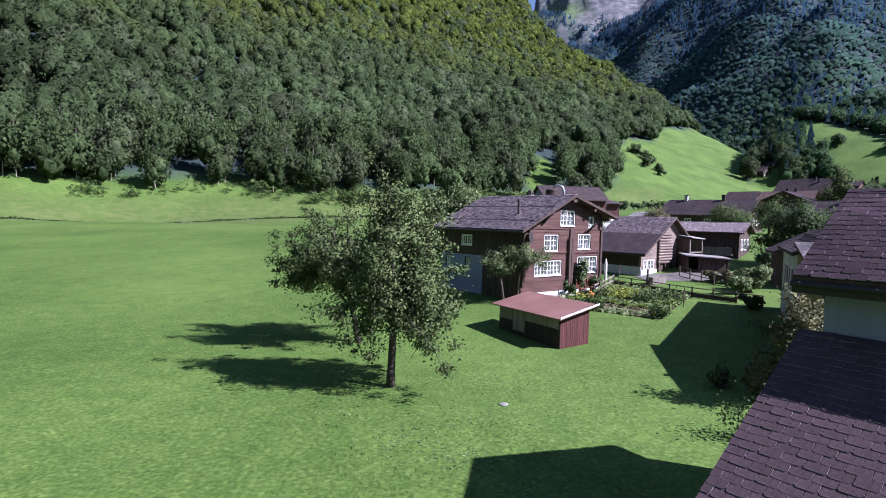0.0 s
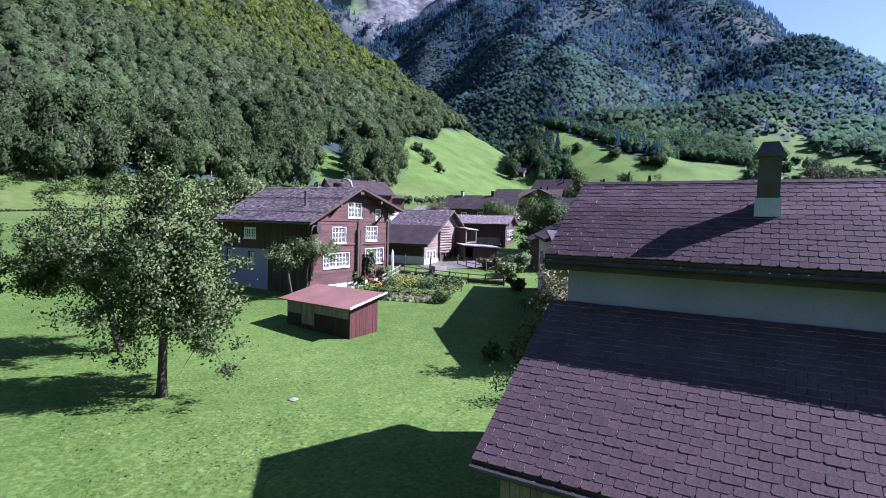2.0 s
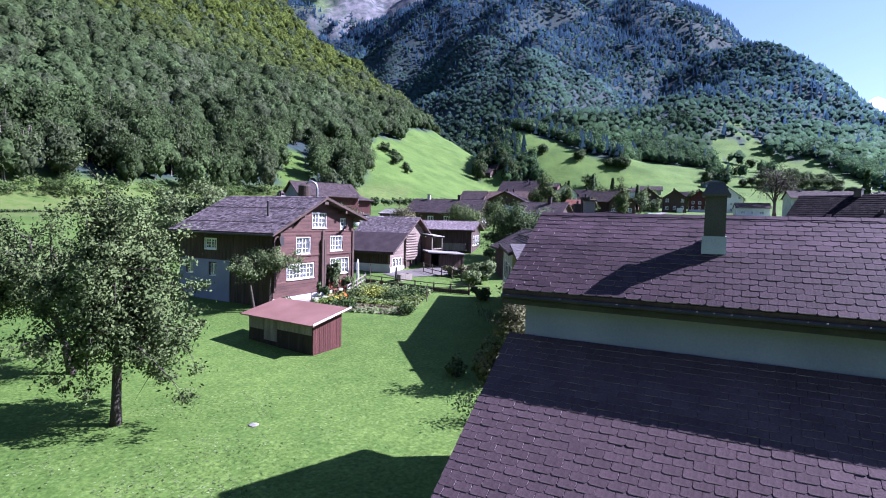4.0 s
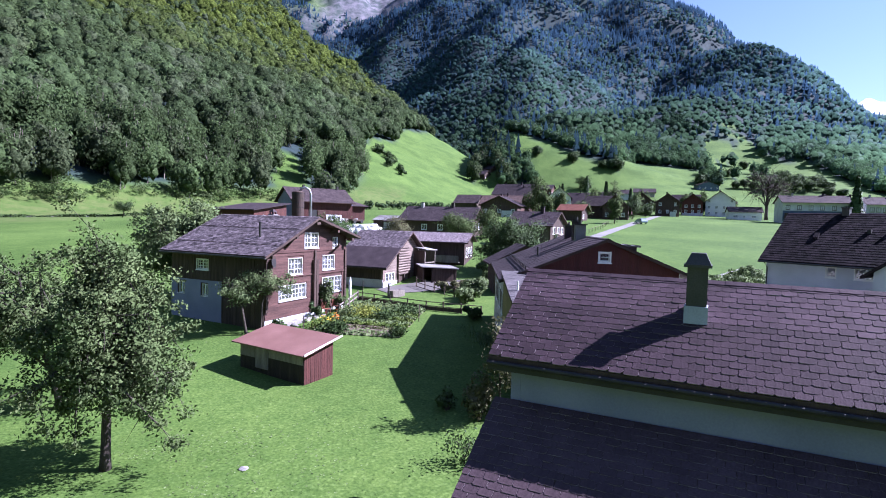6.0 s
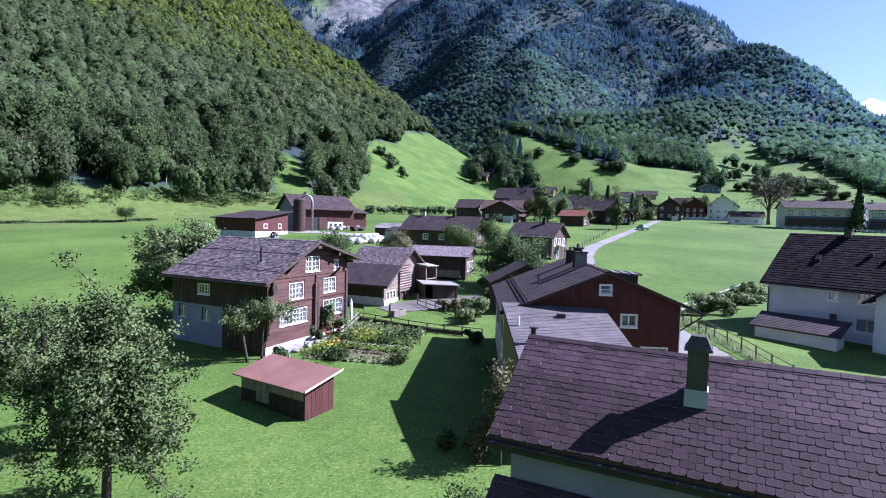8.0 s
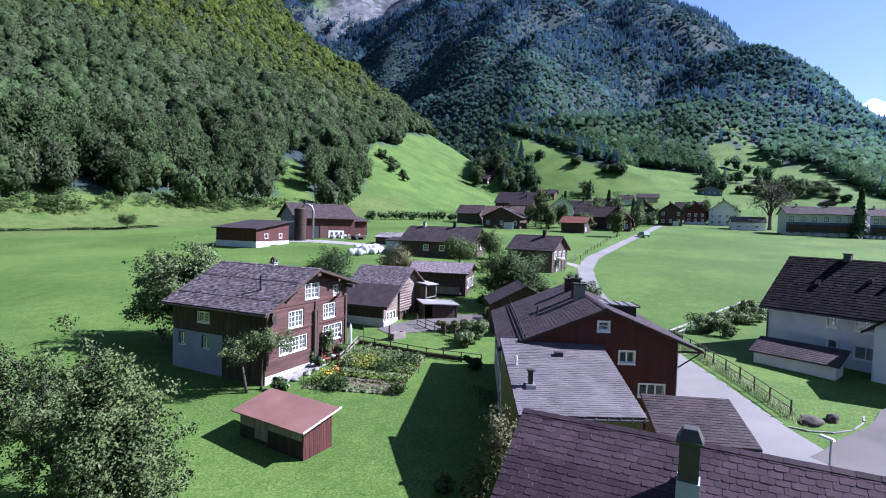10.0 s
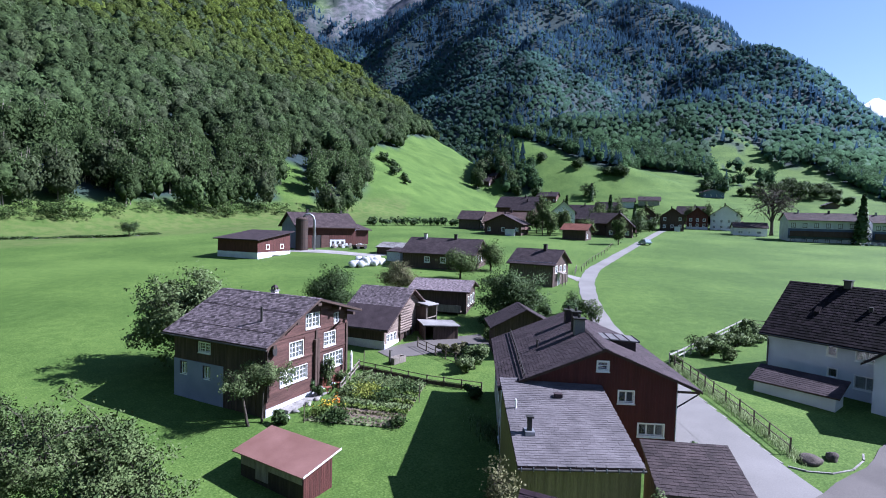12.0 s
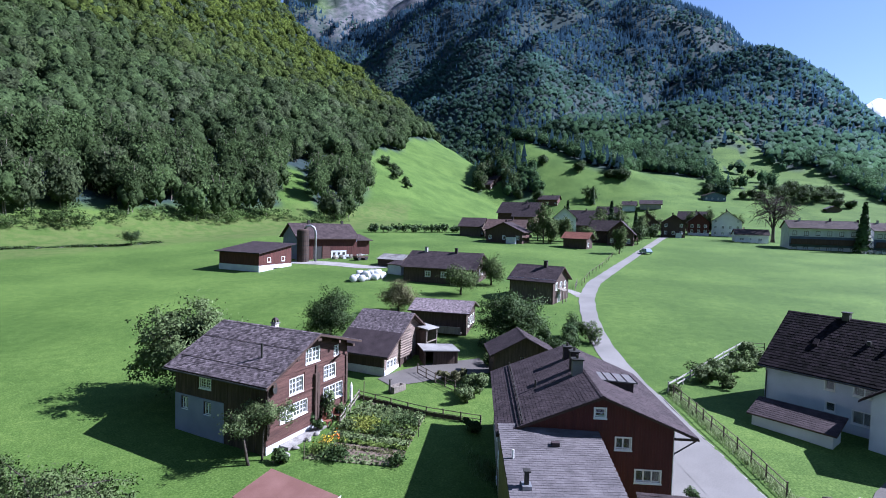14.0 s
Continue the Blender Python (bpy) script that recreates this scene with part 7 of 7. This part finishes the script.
    c = np.stack([rng.normal(0, r * 0.42, lobes), rng.normal(0, r * 0.42, lobes), rng.uniform(0.3, 0.82, lobes) * h], 1)
    for q in c:
        mb.tube([(q[0] * 0.1, q[1] * 0.1, -0.1), (q[0] * 0.6, q[1] * 0.6, q[2] * 0.6), tuple(q)], [0.035, 0.025, 0.008], 5, False)
    part("wood", mb, "bark_dark", ob)
    k = rng.integers(0, lobes, leaves)
    d = unit(rng.normal(size=(leaves, 3)))
    p = c[k] + d * (rng.uniform(0.3, 1.0, leaves) ** 0.5)[:, None] * (r * 0.48, r * 0.48, h * 0.3) * rng.uniform(0.7, 1.2, (lobes, 1))[k]
    p[:, 2] = np.maximum(p[:, 2], 0.03)
    round_n = unit(d + 0.5 * unit(p - (0, 0, 0.2 * h)) + 0.4 * rng.normal(size=(leaves, 3)))
    q = outward(cards(p, unit(d + 0.6 * rng.normal(size=(leaves, 3))), size, rng, 0.6), round_n)
    part("foliage", quads_mesh("foliage", q, leaf, None, None, np.repeat(round_n[:, None], 4, 1)), None, ob)
    return ob


def fir(label, x, y, h, seed=1, n=900, group="firs"):
    rng = np.random.default_rng(seed)
    ob = thing("fir_tree", label, "tree", rest(x, y), group)
    part("trunk", MB().tube([(0, 0, -0.3), (0, 0, h * 0.95)], [h * 0.018, 0.02], 7), "bark_dark", ob)
    q = fir_crown(n, 0.05, rng) * h
    part("crown", quads_mesh("crown", q, "leaf_dark"), None, ob)


def build_trees():
    tree("fruit_tree", "old pear tree with grey-green leaves standing on the lawn", -1.8, 19.75, 7.8, (4.5, 2.3, 2.2, 3.3, 0.0, 0.25), 0.15, 0.29, 34, 9, 56000, 0.06, "leaf_fruit", "bark_dark", 301, 0.19, (0.1, 0.1), "lawn trees", 0.32, "spire", 2.2)
    tree("fruit_tree", "spreading old fruit tree with sparse leaves on the lawn", -4.0, 26.5, 6.8, (4.4, 3.0, 2.6, 2.5, -1.2, 0.0), 0.15, 0.28, 22, 9, 40000, 0.064, "leaf_fruit", "bark_dark", 302, 0.22, (-0.7, 0), "lawn trees", 0.3, "round", 1.7)
    tree("broadleaf_tree", "broad green tree behind the chalet", 0.9, 49.4, 8.0, (4.9, 3.8, 3.5, 3.3, -0.3, -0.2), 0.22, 0.2, 24, 10, 46000, 0.12, "leaf_pale", "bark_dark", 303, 0.42, (0, 0), "village trees", 0.3)
    tree("fruit_tree", "small crooked apple tree before the chalet", 4.28, 35.5, 3.5, (2.9, 1.2, 1.1, 0.75, -0.55, 0.0), 0.1, 0.5, 8, 5, 3000, 0.065, "leaf_pale", "bark_dark", 304, 0.17, (-0.6, 0.0), "chalet trees", 0.1, "round", 1.6)
    tree("fruit_tree", "small leafy tree at the chalet's corner", 5.1, 35.75, 4.2, (3.35, 1.4, 1.2, 1.15, 0.45, 0.0), 0.08, 0.45, 10, 6, 4600, 0.065, "leaf_pale", "bark_dark", 305, 0.19, (0.1, 0.0), "chalet trees", 0.1, "round", 1.2)
    tree("broadleaf_tree", "round green tree beyond the chalet", 15.6, 60.5, 6.0, (3.0, 2.8, 2.6, 2.6, 0, 0), 0.16, 0.14, 18, 9, 20000, 0.095, "leaf", "bark_dark", 306, 0.45, (0, 0), "village trees")
    tree("broadleaf_tree", "yellowing tree beside the long house", 27.0, 68.5, 5.6, (2.7, 2.2, 2.1, 2.4, 0, 0), 0.15, 0.14, 13, 8, 9000, 0.1, "leaf_yellow", "bark_dark", 307, 0.45, (0, 0), "village trees")
    tree("broadleaf_tree", "grey-green tree before the long house", 40.5, 76.0, 5.6, (2.7, 2.5, 2.3, 2.3, 0, 0), 0.15, 0.14, 13, 8, 9000, 0.1, "leaf_fruit", "bark_dark", 308, 0.45, (0, 0), "village trees")
    tree("broadleaf_tree", "pale grey-green tree near the lane house", 50.0, 82.5, 6.4, (3.0, 2.3, 2.2, 2.8, 0, 0), 0.15, 0.14, 13, 8, 9000, 0.1, "leaf_fruit", "bark_dark", 309, 0.45, (0, 0), "village trees")
    tree("broadleaf_tree", "dense dark-green tree behind the red house", 34.2, 51.0, 6.0, (3.3, 3.6, 3.2, 2.7, 0, 0), 0.17, 0.2, 20, 9, 26000, 0.11, "leaf", "bark_dark", 310, 0.45, (0, 0), "village trees")
    tree("broadleaf_tree", "small tree alone on the meadow's edge", -13.4, 176.0, 4.8, (2.9, 2.2, 2.0, 1.4, 0, 0), 0.14, 0.35, 10, 6, 3500, 0.14, "leaf", "bark_dark", 311, 0.5, (0, 0), "village trees")
    tree("shrub_tree", "tall slender shrub with yellowing leaves at the house corner", 12.2, 18.2, 4.9, (3.2, 0.75, 0.75, 1.6, 0.0, 0.0), 0.05, 0.2, 14, 6, 2400, 0.075, "leaf_yellow", "bark_dark", 313, 0.17, (0, 0), "wall shrubs")
    tree("shrub_tree", "low young shrub in the grass beside the house wall", 9.2, 15.7, 1.3, (0.75, 0.55, 0.55, 0.5, 0.1, -0.1), 0.03, 0.12, 7, 4, 700, 0.06, "leaf", "bark_dark", 312, 0.3, (0, 0), "wall shrubs")
    for i, (x, y, h) in enumerate(((108, 150, 9), (112.5, 150, 8), (116, 146, 7.5), (119, 158, 9), (127, 165, 7), (136, 133, 7.5), (121, 140, 6), (143, 150, 7), (150, 190, 9), (187, 172, 7), (233, 186, 9), (240, 180, 8), (247, 178, 9), (160, 150, 6), (207, 163, 6))):
        tree("broadleaf_tree", "green leafy tree among the village houses", x, y, h, (h * 0.5, h * 0.32, h * 0.3, h * 0.45, 0, 0), 0.16, 0.12, 11, 7, 5200, 0.2, "leaf" if i % 3 else "leaf_fruit", "bark_dark", 330 + i, 0.6, (0, 0), "village trees")
    for i, (x, y, h) in enumerate(((106, 144, 13.5), (106.5, 140.5, 8.5), (109.5, 113.4, 8.5), (168, 186, 13), (142, 148, 14), (156, 160.5, 8), (112, 141, 9), (133, 150, 10), (147, 143, 9), (163, 158, 9), (182, 172, 11), (212, 176, 10), (219, 172, 11), (226, 168, 10))):
        tree("broadleaf_tree", "slender grey-green tree between the village houses", x, y, h, (h * 0.55, h * 0.2, h * 0.2, h * 0.45, 0, 0), 0.14, 0.15, 12, 7, 5200, 0.19, "leaf_fruit", "bark_dark", 640 + i, 0.42, (0, 0), "village trees")
    for i, (x, y, h) in enumerate(((166, 178, 13), (152, 150, 10), (193.5, 95.6, 15.5), (172, 215, 12), (283, 325, 14))):
        fir("dark green fir tree standing alone", x, y, h, 350 + i)
    for i, (x, y, h) in enumerate(((282, 390, 9), (286, 393, 7), (302, 366, 10), (306, 369, 8), (326, 344, 11), (331, 341, 9), (320, 349, 7), (285, 330, 13), (383, 304, 9), (389, 307, 8), (438, 320, 7), (504, 351, 9), (435, 292, 6), (433, 267, 7), (438, 262, 8), (422, 227, 8), (430, 222, 7), (240, 362, 8), (251, 352, 9), (412, 262, 13), (417, 268, 15), (424, 259, 16), (430, 266, 15), (421, 251, 13), (433, 255, 14), (438, 246, 12), (428, 245, 11), (441, 238, 10), (447, 247, 13), (398, 283, 6), (403, 279, 7), (408, 275, 6))):
        tree("broadleaf_tree", "leafy tree on the sloping meadow below the woods", x, y, h, (h * 0.52, h * 0.4, h * 0.4, h * 0.46, 0, 0), 0.2, 0.15, 10, 7, 4200, 0.36, "leaf" if i % 4 else "leaf_dark", "bark_dark", 600 + i, 0.8, (0, 0), "meadow trees")
    tree("bare_tree", "large old tree with mostly bare branches", 199.5, 128.5, 21.0, (12.5, 9.0, 8.0, 8.0, 0, 0), 0.6, 0.25, 30, 16, 1200, 0.25, "leaf_fruit", "bark_dark", 360, 0.8, (0, 0), "village trees", 0.0)
    rng = np.random.default_rng(370)
    for i in range(17):                     # hedge at the foot of the hill
        t = i / 16
        bush("dark green hedge bush at the hill's foot", 62 + 36 * t + rng.uniform(-1, 1), 190.5 - 6 * t + rng.uniform(-1, 1), rng.uniform(1.5, 2.3), rng.uniform(2.2, 3.6), 420, 0.28, "leaf_dark", 371 + i, "hill hedge")
    for i in range(12):                     # clump on the hill meadow
        bush("bushes clumped on the hill meadow", 129 + rng.normal(0, 3), 326 + 4 * i + rng.normal(0, 3), rng.uniform(2.5, 4.5), rng.uniform(3.5, 6.5), 420, 0.5, "leaf", 390 + i, "hill bushes")
    for i in range(16):                     # shrubs in the fenced garden
        t = i / 15
        bush("dense garden shrub behind the pale fence", 44.5 + 12.5 * t + rng.uniform(-0.8, 0.8), 34.0 + 4.0 * t + rng.uniform(-1.6, 0.8), rng.uniform(0.8, 1.5), rng.uniform(1.0, 2.4), 1300, 0.1, ("leaf_pale", "leaf_fruit", "leaf_fruit", "leaf_pale")[i % 4], 410 + i, "garden shrubs")
    for i, (x, y, r, h, mat, n) in enumerate(((11.6, 18.8, 0.7, 2.0, "leaf_yellow", 1500), (12.0, 19.9, 0.6, 1.1, "leaf_fruit", 700), (10.9, 20.3, 0.5, 0.9, "leaf_fruit", 500), (23.3, 40.6, 1.3, 1.9, "leaf_pale", 3400), (22.2, 39.4, 0.9, 1.3, "leaf_pale", 1500), (22.6, 44.6, 0.9, 1.0, "leaf_yellow", 1300), (23.9, 44.2, 0.9, 1.1, "leaf_yellow", 1300), (20.0, 34.3, 0.9, 1.0, "leaf", 1100),
                                             (36.0, 45.0, 1.6, 2.2, "leaf", 2400), (38.4, 46.6, 1.6, 2.4, "leaf", 2400), (40.2, 48.4, 1.6, 2.6, "leaf_dark", 2300), (34.6, 47.4, 1.6, 2.3, "leaf", 2200), (29.0, 46.8, 1.1, 1.3, "leaf_fruit", 1200), (19.4, 16.9, 0.7, 1.2, "leaf_fruit", 900), (18.0, 17.0, 0.6, 1.0, "leaf", 700), (26.4, 20.3, 0.5, 0.7, "leaf", 500), (24.6, 15.8, 0.35, 1.0, "leaf_dark", 600), (23.8, 14.8, 0.3, 0.8, "leaf_dark", 500), (39.8, 33.4, 0.7, 0.9, "leaf_fruit", 700),
                                             (8.9, 39.9, 0.6, 1.9, "leaf_dark", 1500), (9.5, 38.9, 0.45, 0.8, "leaf", 600), (6.2, 35.0, 0.55, 0.9, "leaf", 800), (30.6, 50.0, 1.2, 1.5, "leaf_dark", 1300), (10.4, 39.5, 0.7, 2.7, "leaf_pale", 1100), (11.3, 40.1, 0.5, 1.2, "leaf_pale", 700), (17.7, 15.0, 0.7, 3.1, "leaf_pale", 1800), (42.4, 50.2, 1.6, 3.0, "leaf", 2300), (43.4, 48.4, 1.2, 2.3, "leaf_fruit", 1600), (37.2, 49.0, 1.6, 2.8, "leaf", 2300), (30.2, 48.2, 1.2, 1.4, "leaf_fruit", 1300))):
        bush("leafy shrub with yellowing leaves" if mat == "leaf_yellow" else "leafy green shrub beside a wall", x, y, r, h, n, 0.07 if y < 30 else 0.1, mat, 440 + i, "shrubs")


build_trees()

# ---- grass and weeds close by ----
def build_grass():
    rng = np.random.default_rng(500)
    n = 40000
    f = 9 + 30 * rng.uniform(0, 1, n) ** 1.5
    r = f * rng.uniform(-0.95, 0.42, n)
    x, y = AX * f + AY * r, AY * f - AX * r
    fade = (1 - smooth(20, 38, f)) * smooth(-0.95, -0.6, r / f)
    keep = (rng.uniform(0, 1, n) < fade * smooth(-0.35, 0.35, fbm(x / 2.2, y / 2.2, 81, 3))) & ((x - 10.8) * -0.605 + (y - 12.6) * 0.796 > -0.4)
    shed = ((x - 3.3) * 0.523 + (y - 29.75) * -0.852 > -0.2) & ((x - 3.3) * 0.523 + (y - 29.75) * -0.852 < 5) & (np.abs((x - 3.3) * 0.852 + (y - 29.75) * 0.523 - 1) < 1.2)
    x, y = x[keep & ~shed], y[keep & ~shed]
    m = len(x)
    h = rng.uniform(0.012, 0.024, m) * (1 + 0.8 * fbm(x / 2.5, y / 2.5, 83, 2))
    a = rng.uniform(0, 2 * np.pi, m)
    w = rng.uniform(0.008, 0.018, m)
    z = land(x, y)
    lean = rng.normal(0, 0.09, (m, 2))
    p0 = np.stack([x - w * np.cos(a), y - w * np.sin(a), z - 0.01], 1)
    p1 = np.stack([x + w * np.cos(a), y + w * np.sin(a), z - 0.01], 1)
    p2 = np.stack([x + lean[:, 0] + 0.3 * w, y + lean[:, 1], z + h], 1)
    p3 = np.stack([x + lean[:, 0] - 0.3 * w, y + lean[:, 1], z + h], 1)
    single("grass_blades", quads_mesh("grass_blades", outward(np.stack([p0, p1, p2, p3], 1), np.array([[0.0, 0.0, 1.0]])), "grass", None, None, np.tile((0.0, 0.0, 1.0), (4 * m, 1))), None, "tufts of longer grass on the lawn", "grass", kind="stuff")
    # rough verge along the lane's fence
    line = [(31.2, 17.4), (34.0, 23.3), (36.9, 28.9), (39.2, 33.2)]
    t = rng.uniform(0, len(line) - 1.001, 5200)
    k = t.astype(int)
    la = np.array(line)
    q = la[k] + (la[k + 1] - la[k]) * (t - k)[:, None] + rng.normal(0, 0.28, (5200, 2)) + (0.25, -0.12)
    q = np.concatenate([q, np.array([(18.3, 28.2)]) + rng.normal(0, 1, (900, 2)) * (0.5, 1.6)])
    z = land(q[:, 0], q[:, 1])
    a, w, h = rng.uniform(0, 2 * np.pi, len(q)), rng.uniform(0.012, 0.03, len(q)), rng.uniform(0.1, 0.38, len(q))
    lean = rng.normal(0, 0.08, (len(q), 2))
    v = np.stack([np.stack([q[:, 0] - w * np.cos(a), q[:, 1] - w * np.sin(a), z - 0.02], 1), np.stack([q[:, 0] + w * np.cos(a), q[:, 1] + w * np.sin(a), z - 0.02], 1),
                  np.stack([q[:, 0] + lean[:, 0] + 0.3 * w, q[:, 1] + lean[:, 1], z + h], 1), np.stack([q[:, 0] + lean[:, 0] - 0.3 * w, q[:, 1] + lean[:, 1], z + h], 1)], 1)
    single("verge_grass", quads_mesh("verge_grass", outward(v, np.array([[0.25, -0.1, 0.97]])), "weed", None, None, np.tile((0.25, 0.0, 0.97), (4 * len(v), 1))), None, "rough long grass along the lane's fence", "grass", kind="stuff")
    pts = []
    for cx, cy, r, k in ((0.6, 13.9, 0.9, 170), (-1.0, 15.2, 1.1, 160), (1.2, 17.0, 1.4, 190), (-0.2, 20.8, 1.3, 150), (2.6, 20.4, 1.6, 150), (-3.2, 17.2, 1.2, 110), (4.5, 17.4, 1.4, 90), (6.0, 20.0, 1.6, 70)):
        q = rng.normal(0, 1, (k, 2)) * r * 0.6 + (cx, cy)
        pts.append(np.stack([q[:, 0], q[:, 1], land(q[:, 0], q[:, 1]) + rng.uniform(0.002, 0.008, k)], 1))
    single("weeds", leaf_cloud("weeds", np.concatenate(pts), 0.042, rng, "weed", 9.0), None, "broad pale weed leaves in the lawn", "weeds", kind="stuff")
    # dry bank with stones across the far meadow
    mb = MB()
    line = [(-118, 136), (-98, 148), (-75, 162), (-52, 173), (-41, 176.5), (-28, 177.5), (-18, 176.0), (-6, 181)]
    for (xa, ya), (xb, yb) in zip(line, line[1:]):
        for _ in range(int(math.dist((xa, ya), (xb, yb)) * 0.9)):
            t, s = rng.uniform(), rng.uniform(0.2, 0.5)
            px, py = xa + (xb - xa) * t + rng.normal(0, 0.4), ya + (yb - ya) * t + rng.normal(0, 0.4)
            pz = ground_z(px, py)
            mb.hexa([(px - s, py - s * 0.7, pz - 0.2), (px + s, py - s * 0.6, pz - 0.2), (px + s * 0.9, py + s * 0.7, pz - 0.2), (px - s, py + s * 0.6, pz - 0.2), (px - s * 0.7, py - s * 0.5, pz + s * 0.5), (px + s * 0.6, py - s * 0.5, pz + s * 0.6), (px + s * 0.6, py + s * 0.5, pz + s * 0.5), (px - s * 0.6, py + s * 0.4, pz + s * 0.6)])
    la = np.array(line)
    k = rng.integers(0, len(la) - 1, 5200)
    q = la[k] + (la[k + 1] - la[k]) * rng.uniform(0, 1, (5200, 1)) + rng.normal(0, 0.5, (5200, 2))
    tufts = np.stack([q[:, 0], q[:, 1], land(q[:, 0], q[:, 1]) + rng.uniform(0, 0.75, 5200) * (0.6 + fbm(q[:, 0] / 4, q[:, 1] / 4, 85, 2))], 1)
    single("bank_growth", leaf_cloud("bank_growth", tufts, 0.22, rng, "leaf", 0.3), None, "rough growth along a stony meadow bank", "grass", kind="stuff")
    single("field_stones", mb, "stone", "line of field stones along a meadow bank", "stones", kind="stuff")


build_grass()
